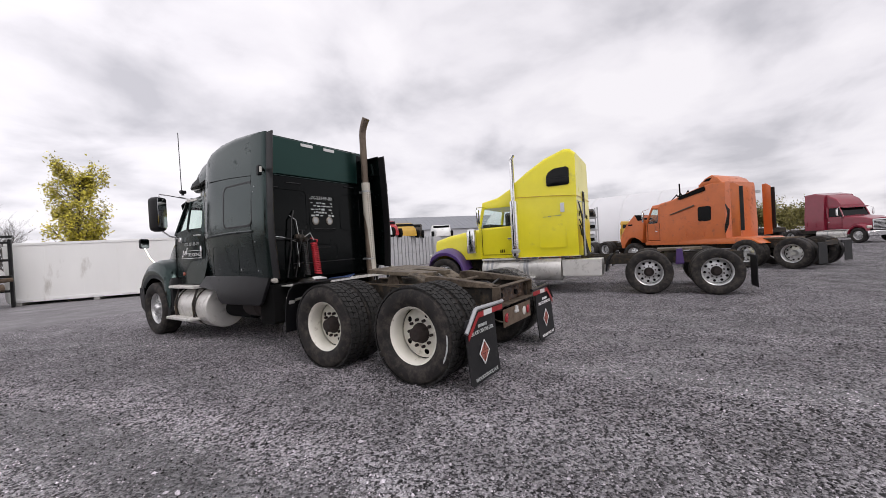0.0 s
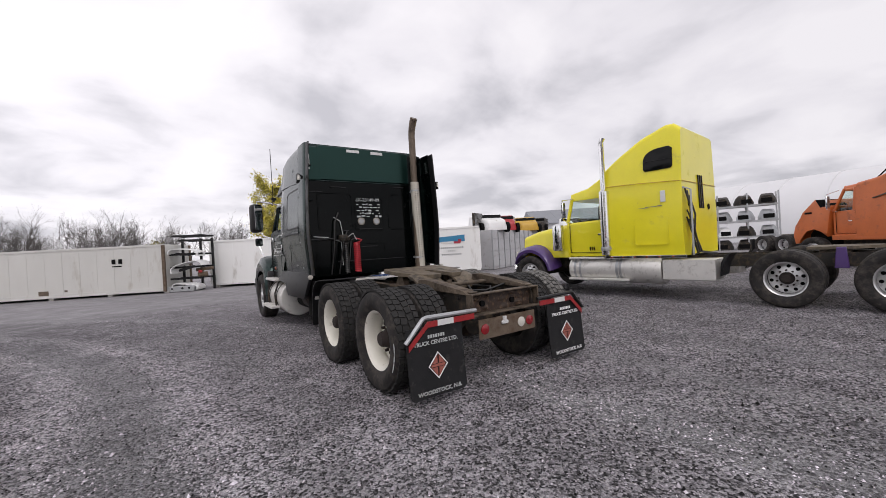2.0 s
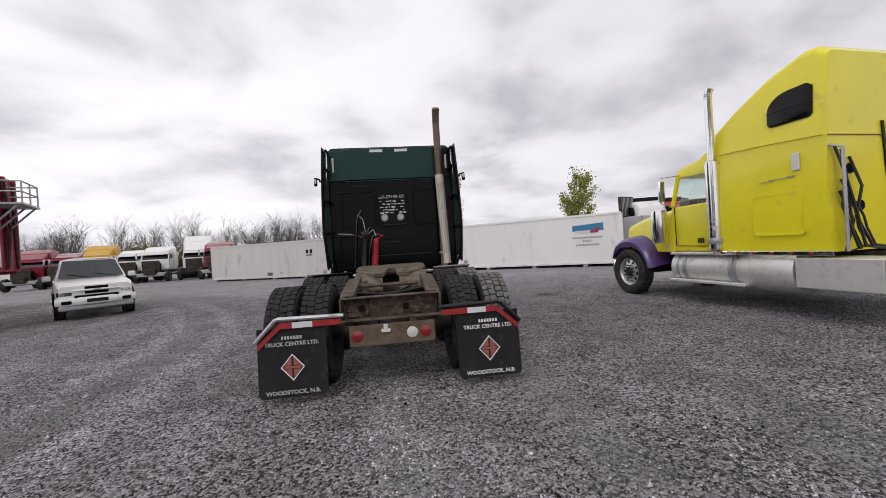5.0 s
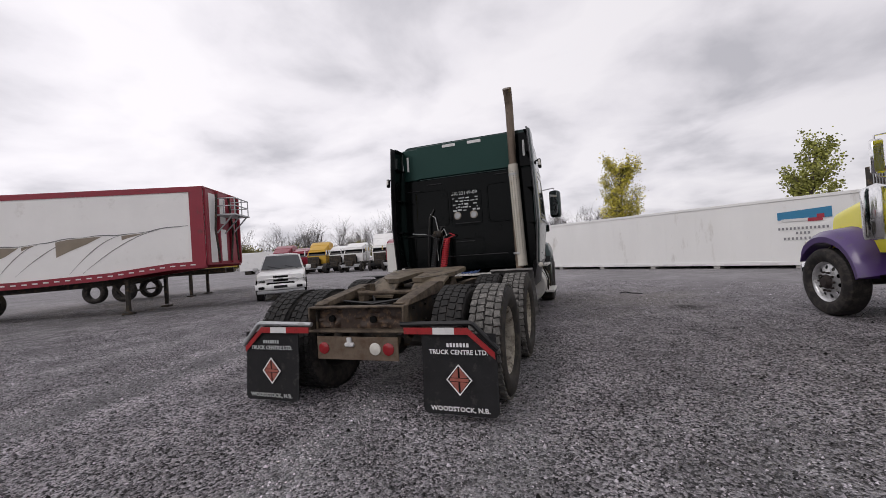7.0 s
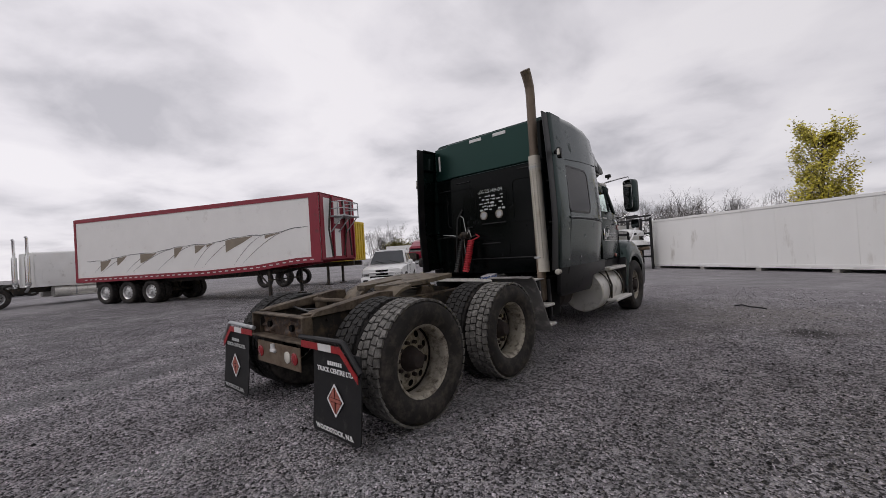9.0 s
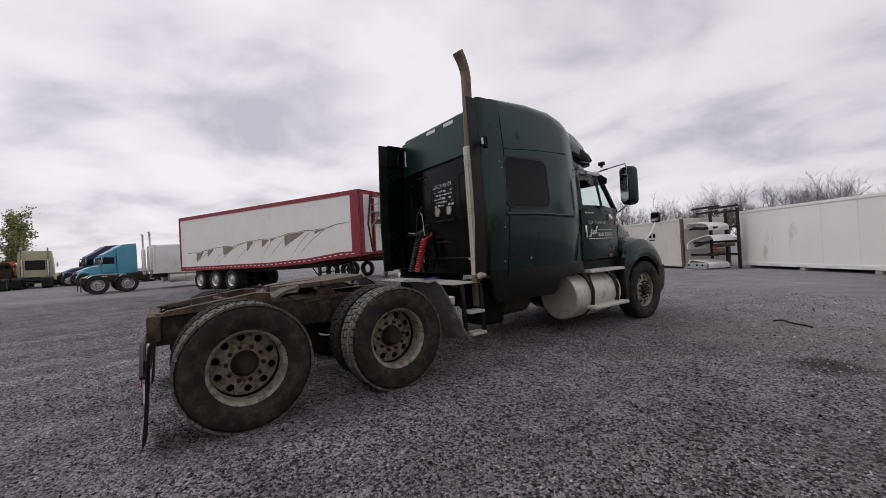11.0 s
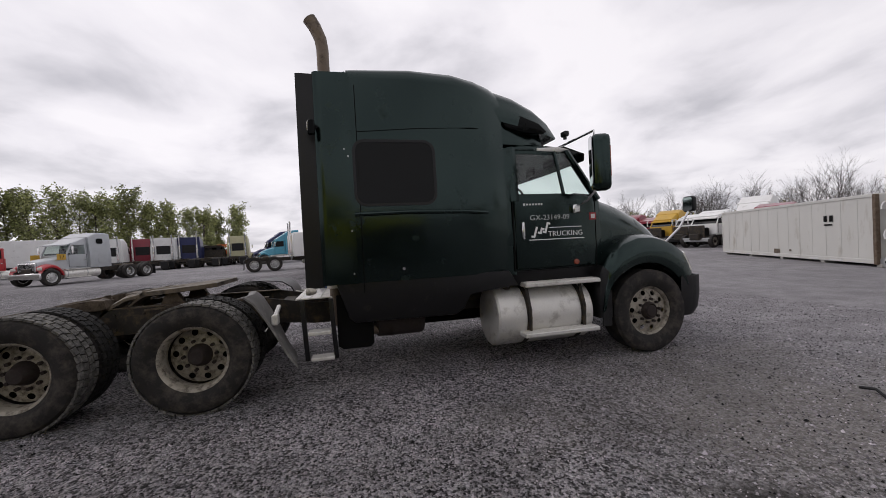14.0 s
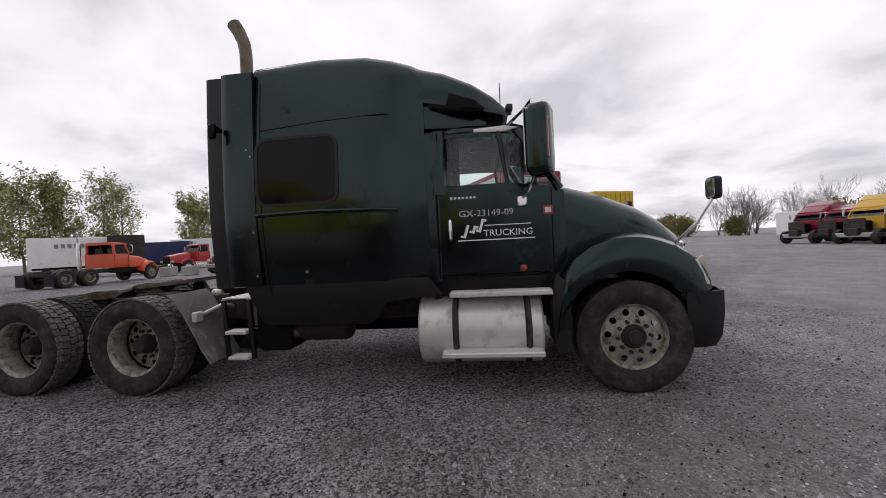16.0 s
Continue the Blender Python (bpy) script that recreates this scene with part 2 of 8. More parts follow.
    "tan_panel": mat("tan_graphic", (0.24, 0.20, 0.15), 0.6, vary=0.15, scale=2, bump=0.0),
    "grey_line": mat("grey_graphic", (0.16, 0.16, 0.16), 0.6, vary=0.15, bump=0.0),
    "galv": mat("galvanised_steel", (0.42, 0.43, 0.44), 0.45, 0.6, vary=0.12, scale=4, bump=0.03, dirt=(0.3, 0.29, 0.28), dirt_amount=0.25),
    "grey_panel": mat("grey_container_panel", (0.46, 0.46, 0.47), 0.5, vary=0.08, scale=2, bump=0.03, dirt=(0.3, 0.28, 0.26), dirt_amount=0.2),
    "sign_blue": mat("sign_blue", (0.03, 0.20, 0.36), 0.5, vary=0.08, bump=0.0),
    "sign_red": mat("sign_red", (0.35, 0.03, 0.05), 0.5, vary=0.08, bump=0.0),
    "ink_grey": mat("faded_ink", (0.22, 0.22, 0.23), 0.6, vary=0.15, bump=0.0),
    "yellow_wall": mat("yellow_container", (0.60, 0.42, 0.03), 0.5, vary=0.1, bump=0.05),
    "fabric": mat("white_fabric_roof", (0.66, 0.66, 0.67), 0.6, vary=0.04, scale=0.4, bump=0.02),
    "steel_roof": mat("grey_steel_roof", (0.22, 0.23, 0.25), 0.5, vary=0.1, scale=0.6, bump=0.02),
    "cardboard": mat("seat_cloth", (0.05, 0.05, 0.055), 0.9, vary=0.2, bump=0.1),
    "bark": mat("tree_bark", (0.11, 0.09, 0.075), 0.9, vary=0.3, scale=5, bump=0.5),
    "bark_grey": mat("grey_bark", (0.10, 0.092, 0.086), 0.9, vary=0.25, scale=5, bump=0.4),
    "leaf_yellow": mat("yellow_green_leaves", (0.46, 0.40, 0.05), 0.6, vary=0.38, scale=0.8, bump=0.0, island=True),
    "leaf_green": mat("green_leaves", (0.27, 0.28, 0.06), 0.6, vary=0.32, scale=0.6, bump=0.0, island=True),
    "leaf_dark": mat("dark_green_leaves", (0.25, 0.27, 0.10), 0.6, vary=0.4, scale=0.5, bump=0.0, island=True),
    "leaf_olive": mat("olive_autumn_leaves", (0.19, 0.17, 0.05), 0.7, vary=0.35, scale=0.5, bump=0.0, island=True),
    "stone": mat("loose_gravel", (0.270, 0.250, 0.270), 0.9, vary=0.75, scale=9, bump=0.2, island=True),
    "pale_stone": mat("pale_pebbles", (0.62, 0.61, 0.60), 0.85, vary=0.2, scale=9, bump=0.1, island=True),
    "concrete": mat("concrete_block", (0.36, 0.35, 0.33), 0.85, vary=0.15, scale=4, bump=0.2),
    "glass": glass_mat("clear_glass", (0.84, 0.92, 0.89)),
    "tinted_screen": mat("screen_glass", (0.05, 0.055, 0.06), 0.06, vary=0.15, scale=1.5, bump=0.0, spec=0.6),
    "dark_glass": mat("tinted_glass", (0.006, 0.0065, 0.007), 0.08, vary=0.1, bump=0.0, spec=0.16),
    "mirror": mat("mirror_glass", (0.42, 0.43, 0.44), 0.05, 1.0, vary=0.0, bump=0.0),
}


def yard_brightness(t, color):
    """Brightness painted into the ground colour, dimmer east of the truck; also paler wheel tracks."""
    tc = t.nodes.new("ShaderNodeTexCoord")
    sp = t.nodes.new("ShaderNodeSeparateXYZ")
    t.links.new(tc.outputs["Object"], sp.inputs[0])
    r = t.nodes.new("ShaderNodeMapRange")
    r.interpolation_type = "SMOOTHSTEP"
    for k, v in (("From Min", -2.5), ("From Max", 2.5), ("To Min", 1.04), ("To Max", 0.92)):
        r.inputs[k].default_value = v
    # ground further up the yard takes the brighter western gain
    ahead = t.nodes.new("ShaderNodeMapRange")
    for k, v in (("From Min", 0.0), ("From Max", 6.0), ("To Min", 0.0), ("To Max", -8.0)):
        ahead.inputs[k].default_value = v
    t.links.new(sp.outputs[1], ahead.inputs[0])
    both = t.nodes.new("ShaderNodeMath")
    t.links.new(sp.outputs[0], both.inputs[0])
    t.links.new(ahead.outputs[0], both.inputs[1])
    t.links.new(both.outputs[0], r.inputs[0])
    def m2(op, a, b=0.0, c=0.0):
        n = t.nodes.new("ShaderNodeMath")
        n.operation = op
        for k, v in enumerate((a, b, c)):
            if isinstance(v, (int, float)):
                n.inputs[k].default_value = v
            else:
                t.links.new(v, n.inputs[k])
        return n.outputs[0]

    # wheel tracks pressed paler, along the truck's way and bending off westward up the yard
    ns = t.nodes.new("ShaderNodeTexNoise")
    ns.inputs["Scale"].default_value, ns.inputs["Detail"].default_value = 1.6, 6.0
    t.links.new(tc.outputs["Object"], ns.inputs["Vector"])
    px, py = sp.outputs[0], sp.outputs[1]
    fwd = m2("MAXIMUM", py, 0.0)
    u = m2("ADD", m2("MULTIPLY_ADD", py, 0.07, px), m2("MULTIPLY", m2("MULTIPLY", fwd, fwd), 0.045))
    uu = m2("MULTIPLY_ADD", m2("SUBTRACT", ns.outputs[0], 0.5), 0.7, u)
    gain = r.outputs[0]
    for line, half, amount in ((-0.15, 0.30, 0.55), (-2.7, 0.35, 0.42), (-3.7, 0.35, 0.38), (-5.3, 0.45, 0.3), (-6.6, 0.4, 0.25), (1.9, 0.3, 0.12)):
        near = t.nodes.new("ShaderNodeMapRange")
        near.interpolation_type = "SMOOTHSTEP"
        for k, v in (("From Min", half * 0.1), ("From Max", half * 1.2), ("To Min", 1 + amount), ("To Max", 1.0)):
            near.inputs[k].default_value = v
        t.links.new(m2("ABSOLUTE", m2("SUBTRACT", uu, line)), near.inputs[0])
        gain = m2("MULTIPLY", gain, near.outputs[0])
    patch = t.nodes.new("ShaderNodeMapRange")
    for k, v in (("From Min", 0.35), ("From Max", 0.65), ("To Min", 0.88), ("To Max", 1.12)):
        patch.inputs[k].default_value = v
    t.links.new(ns.outputs[0], patch.inputs[0])
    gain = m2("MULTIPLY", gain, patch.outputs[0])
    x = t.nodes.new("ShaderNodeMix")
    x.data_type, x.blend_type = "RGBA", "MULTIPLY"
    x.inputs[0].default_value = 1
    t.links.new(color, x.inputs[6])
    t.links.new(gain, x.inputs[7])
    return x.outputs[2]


# loose stones carry the same painted-in brightness as the ground
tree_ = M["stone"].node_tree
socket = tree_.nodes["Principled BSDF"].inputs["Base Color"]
tree_.links.new(yard_brightness(tree_, socket.links[0].from_socket), socket)


# ---- mesh tools ----
def thing(name, label, category, m=None, group="", kind=""):
    e = new(name)
    e.empty_display_size = 0.2
    if m is not None:
        e.matrix_world = m
    return tagged(e, label, category, group, kind)


def finish(bm, name, material, smooth=False, angle=None):
    bmesh.ops.recalc_face_normals(bm, faces=bm.faces[:])
    me = bpy.data.meshes.new(name)
    if smooth:
        lim = radians(angle or 38)
        for f in bm.faces:
            f.smooth = True
        for e in bm.edges:
            if len(e.link_faces) == 2 and e.calc_face_angle(0) > lim:
                e.smooth = False
    bm.to_mesh(me)
    bm.free()
    for one in material if isinstance(material, (list, tuple)) else [material]:
        me.materials.append(M[one] if isinstance(one, str) else one)
    return me


def part(name, bm, material, parent, label="", smooth=False, m=None):
    ob = new(name, finish(bm, name, material, smooth))
    ob.parent = parent
    if m is not None:
        ob.matrix_local = m
    if label:
        ob["label"] = label
    return ob


def same(name, mesh, parent, m, label=""):
    """One more object on a mesh that exists already."""
    ob = new(name, mesh)
    ob.parent = parent
    ob.matrix_local = m
    if label:
        ob["label"] = label
    return ob


def structure(name, bm, material, label, category, smooth=False, m=None, kind="structure"):
    ob = new(name, finish(bm, name, material, smooth))
    if m is not None:
        ob.matrix_world = m
    return tagged(ob, label, category, "", kind)


def box(bm, c, s, bev=0.0, m=None, seg=1, mi=0):
    mm = Matrix.Translation(c) @ Matrix.Diagonal((*s, 1))
    if m is not None:
        mm = m @ mm
    r = bmesh.ops.create_cube(bm, size=1, matrix=mm)
    if bev:
        es = list({e for v in r["verts"] for e in v.link_edges})
        out = bmesh.ops.bevel(bm, geom=es, offset=bev, segments=seg, affect="EDGES", profile=0.5)
        fs = out["faces"]
    else:
        fs = list({f for v in r["verts"] for f in v.link_faces})
    if mi:
        for f in {f for v in r["verts"] if v.is_valid for f in v.link_faces} | set(fs):
            f.material_index = mi
    return bm


def ring_pts(c, ax, r, seg, ph=0.0):
    z = Vector(ax).normalized()
    x = z.orthogonal().normalized()
    y = z.cross(x)
    return [Vector(c) + r * (math.cos(ph + 2 * math.pi * i / seg) * x + math.sin(ph + 2 * math.pi * i / seg) * y) for i in range(seg)]


def loft(bm, rings, caps=True, closed=True, mi=0):
    vs = [[bm.verts.new(p) for p in r] for r in rings]
    n = len(rings[0])
    for a, b in zip(vs, vs[1:]):
        for i in range(n if closed else n - 1):
            f = bm.faces.new((a[i], a[(i + 1) % n], b[(i + 1) % n], b[i]))
            f.material_index = mi
    if caps and closed:
        bm.faces.new(vs[0]).material_index = mi
        bm.faces.new(vs[-1]).material_index = mi
    return bm


def cyl(bm, p0, p1, r, seg=16, r2=None, mi=0, caps=True):
    d = Vector(p1) - Vector(p0)
    return loft(bm, [ring_pts(p0, d, r, seg), ring_pts(p1, d, r if r2 is None else r2, seg)], caps, mi=mi)


def tube(bm, pts, r, seg=8, mi=0, caps=True):
    pts = [Vector(p) for p in pts]
    rs = r if isinstance(r, (list, tuple)) else [r] * len(pts)
    rings = []
    x = None
    for i, p in enumerate(pts):
        d = (pts[min(i + 1, len(pts) - 1)] - pts[max(i - 1, 0)]).normalized()
        x = d.orthogonal().normalized() if x is None else (x - d * x.dot(d)).normalized()
        y = d.cross(x)
        rings.append([p + rs[i] * (math.cos(2 * math.pi * k / seg) * x + math.sin(2 * math.pi * k / seg) * y) for k in range(seg)])
    return loft(bm, rings, caps, mi=mi)


def lathe(bm, prof, seg=32, c=(0, 0, 0), mi=0, axis="x"):
    """prof: (radius, along) pairs, turned about an axis."""
    rings = []
    for r, a in prof:
        ring = []
        for i in range(seg):
            u, v = r * math.cos(2 * math.pi * i / seg), r * math.sin(2 * math.pi * i / seg)
            p = {"x": (a, u, v), "y": (u, a, v), "z": (u, v, a)}[axis]
            ring.append(Vector(c) + Vector(p))
        rings.append(ring)
    return loft(bm, rings, caps=False, mi=mi)


def prism(bm, outline, a, b, axis="x", bev=0.0, seg=2, mi=0):
    """A polygon in the plane across an axis, drawn out from a to b."""
    put = {"x": lambda u, v, w: (w, u, v), "y": lambda u, v, w: (u, w, v), "z": lambda u, v, w: (u, v, w)}[axis]
    va = [bm.verts.new(put(u, v, a)) for u, v in outline]
    vb = [bm.verts.new(put(u, v, b)) for u, v in outline]
    n = len(outline)
    fs = [bm.faces.new(va), bm.faces.new(vb[::-1])]
    fs += [bm.faces.new((va[i], vb[i], vb[(i + 1) % n], va[(i + 1) % n])) for i in range(n)]
    for f in fs:
        f.material_index = mi
    if bev:
        es = [e for e in set(fs[0].edges) | set(fs[1].edges)]
        bmesh.ops.bevel(bm, geom=es, offset=bev, segments=seg, affect="EDGES", profile=0.5)
    return bm


def B():
    return bmesh.new()


def rrect(w, h, r, n=4):
    """A rounded rectangle about the middle: (u, v) points."""
    out = []
    for cx, cy, a0 in ((w / 2 - r, h / 2 - r, 0), (-w / 2 + r, h / 2 - r, 90), (-w / 2 + r, -h / 2 + r, 180), (w / 2 - r, -h / 2 + r, 270)):
        for i in range(n + 1):
            a = radians(a0 + 90 * i / n)
            out.append((cx + r * math.cos(a), cy + r * math.sin(a)))
    return out


def shell_ring(y, w, zb, zt, r, waist=None, flat=0.0, n=5):
    """A body section across the truck at y: half width w, bottom and top, roof corner radius; upper part drawn in to waist."""
    wt = waist if waist is not None else w
    pts = [(-w + 0.016 * (zt - zb), zb), (-w, zb + 0.3 * (zt - zb))]
    for i in range(n + 1):
        a = radians(180 - 90 * i / n)
        pts.append((-wt + r + r * math.cos(a), zt - flat - r + r * math.sin(a)))
    pts.append((0, zt))
    pts += [(-x, z) for x, z in reversed(pts[:-1])]
    return [Vector((x, y, z)) for x, z in pts]


def text_mesh(words, size, depth=0.001, align="CENTER", bold=0.0):
    c = bpy.data.curves.new("words", "FONT")
    c.body, c.size, c.extrude, c.align_x, c.align_y = words, size, depth, align, "CENTER"
    c.resolution_u, c.offset = 2, bold
    ob = bpy.data.objects.new("words", c)
    scene.collection.objects.link(ob)
    bpy.context.view_layer.update()
    me = bpy.data.meshes.new_from_object(ob.evaluated_get(bpy.context.evaluated_depsgraph_get()))
    bpy.data.objects.remove(ob)
    bpy.data.curves.remove(c)
    return me


def writing(name, words, size, material, parent, m, label, depth=0.001, align="CENTER", bold=0.0):
    me = text_mesh(words, size, depth, align, bold)
    me.materials.clear()
    me.materials.append(M[material])
    return same(name, me, parent, m, label)


def facing(p, normal, upv=(0, 0, 1)):
    """A pose whose z points along normal and whose y points up."""
    z = Vector(normal).normalized()
    x = Vector(upv).cross(z).normalized()
    y = z.cross(x)
    return Matrix(((x.x, y.x, z.x, p[0]), (x.y, y.y, z.y, p[1]), (x.z, y.z, z.z, p[2]), (0, 0, 0, 1)))


# ---- wheels ----
TYRE_R = 0.515


@lru_cache(None)
def tyre_mesh(width=0.27, seg=48, R=TYRE_R):
    bm = B()
    h, ri = width / 2, 0.297
    prof = [(ri, -h + 0.03), (ri + 0.04, -h), (ri + 0.085, -h - 0.016), (R - 0.085, -h - 0.018), (R - 0.04, -h - 0.004), (R - 0.012, -h + 0.03), (R - 0.012, h - 0.03), (R - 0.04, h + 0.004), (R - 0.085, h + 0.018), (ri + 0.085, h + 0.016), (ri + 0.04, h), (ri, h - 0.03)]
    lathe(bm, prof, seg)
    lathe(bm, [(ri, h - 0.03), (ri - 0.004, 0), (ri, -h + 0.03)], seg)
    return finish(bm, "tyre", ["tyre"], True, 30)


@lru_cache(None)
def tread_mesh(width=0.27, R=TYRE_R, rubber="tyre_worn"):
    bm = B()
    h, n = width / 2, 44
    for i in range(n):
        a = 2 * math.pi * i / n
        for k, (x0, x1, sh) in enumerate(((-h + 0.004, -h + 0.055, 0), (-h + 0.066, -0.008, 0.5), (0.008, h - 0.066, 0), (h - 0.055, h - 0.004, 0.5))):
            aa = a + sh * 2 * math.pi / n
            m = Matrix.Rotation(aa, 4, "X") @ pose(0, 0, 0, 0, 0, 9 if k % 2 else -9)
            box(bm, ((x0 + x1) / 2, 0, R - 0.008), (x1 - x0, 2 * math.pi * R / n - 0.014, 0.019), m=m)
    return finish(bm, "tread", rubber, False)


@lru_cache(None)
def rim_mesh(style, side=1, width=0.27):
    """style: dished (rear outer), flat (front). The outer face looks to +x."""
    bm = B()
    h = width / 2
    if style == "dish":
        disc, rd = -0.105, 0.255
    elif style == "dish_in":
        disc, rd = -0.075, 0.255
    else:
        disc, rd = 0.055, 0.262
    # barrel and lip
    lathe(bm, [(0.297, -h + 0.03), (0.285, -h + 0.05), (0.268, -0.03), (0.270, h - 0.06), (0.283, h - 0.035), (0.302, h - 0.022), (0.305, h - 0.03), (0.297, h - 0.034)], 40)
    bm.faces.index_update()
    lip = {f.index for f in bm.faces}
    # cone-shaped disc with round hand holes
    holes, rh, at = (10, 0.030, 0.218) if style != "dish_in" else (5, 0.030, 0.205)
    edges = []
    for cy, cz, r, n in [(0, 0, 0.268, 60), (0, 0, 0.09, 30)] + [(at * math.cos(2 * math.pi * (i + 0.25) / holes), at * math.sin(2 * math.pi * (i + 0.25) / holes), rh, 14) for i in range(holes)]:
        ring = [bm.verts.new((0, cy + r * math.cos(2 * math.pi * k / n), cz + r * math.sin(2 * math.pi * k / n))) for k in range(n)]
        edges += [bm.edges.new((ring[k], ring[(k + 1) % n])) for k in range(n)]
    bmesh.ops.triangle_fill(bm, use_beauty=True, use_dissolve=False, edges=edges)
    for v in {v for e in edges for v in e.verts}:
        v.co.x = disc + 0.004 + (0.268 - math.hypot(v.co.y, v.co.z)) * 0.22
    bm.faces.index_update()
    for f in bm.faces:
        f.material_index = 1 if f.index in lip else 0
    return finish(bm, "rim", [M["rim_dull"], M["rim_lip"]], True, 50)


@lru_cache(None)
def rim_variant(style, material):
    me = rim_mesh(style).copy()
    me.materials.clear()
    me.materials.append(M[material])
    me.materials.append(M["rim_lip" if material == "rim_dull" else material])
    return me


@lru_cache(None)
def hub_mesh(style, material="hub_rust"):
    bm = B()
    disc = -0.105 if style == "dish" else -0.075 if style == "dish_in" else 0.055
    out = 0.115 if style != "flat" else 0.055
    base = disc + 0.04
    lathe(bm, [(0.0001, base + out), (0.06, base + out), (0.075, base + out - 0.015), (0.085, base + 0.05), (0.105, base + 0.02), (0.11, base)], 20)
    return finish(bm, "hub", M[material], True, 40)


@lru_cache(None)
def nut_mesh(style, material, count):
    """Lug nuts round the hub: one, or all ten of a wheel too far off to pick them apart."""
    bm = B()
    base = (-0.105 if style == "dish" else -0.075 if style == "dish_in" else 0.055) + 0.04
    for i in range(count):
        a = 2 * math.pi * (i + 0.5) / 10
        c = Vector((base - 0.005, 0.143 * math.cos(a), 0.143 * math.sin(a)))
        cyl(bm, c, c + Vector((0.036, 0, 0)), 0.017, 6)
    return finish(bm, "lug_nut", M[material], True, 40)


@lru_cache(None)
def plug_mesh():
    """The brake drum behind the hand holes, near-black in place of the shade there."""
    bm = B()
    lathe(bm, [(0.0001, -0.134), (0.264, -0.134), (0.264, -0.146)], 24)
    return finish(bm, "brake_drum", M["hole"], True)


def wheel(parent, x, y, z, side, style="dish", rim="rim_dull", dual=False, hub="hub_rust", lugs=True, spin=0.0, width=0.27, R=TYRE_R, label="", near=False, rubber="tyre_worn"):
    """side: +1 or -1, the way the outer face looks along x."""
    m = pose(x, y, z, 0, 0, 0 if side > 0 else 180) @ Matrix.Rotation(spin, 4, "X")
    w = same("wheel", tyre_mesh(width, 48, R), parent, m, label)
    if lugs:
        tagged(same("tread", tread_mesh(width, R, rubber), w, Matrix()), kind="stuff")
    k = R / TYRE_R
    s = Matrix.Diagonal((1, k, k, 1))
    same("rim", rim_variant(style, rim), w, s)
    same("hub", hub_mesh(style, hub), w, s)
    same("brake_drum", plug_mesh(), w, s)
    if near:
        for i in range(10):
            same("lug_nut", nut_mesh(style, hub, 1), w, s @ Matrix.Rotation(2 * math.pi * i / 10, 4, "X"))
    else:
        tagged(same("lug_nut", nut_mesh(style, hub, 10), w, s), kind="stuff")
    if dual:
        iw = same("inner_wheel", tyre_mesh(width, 48, R), parent, pose(x - side * 0.335, y, z, 0, 0, 0 if side > 0 else 180) @ Matrix.Rotation(spin + 0.3, 4, "X"))
        if lugs:
            tagged(same("tread", tread_mesh(width, R), iw, Matrix()), kind="stuff")
    return w


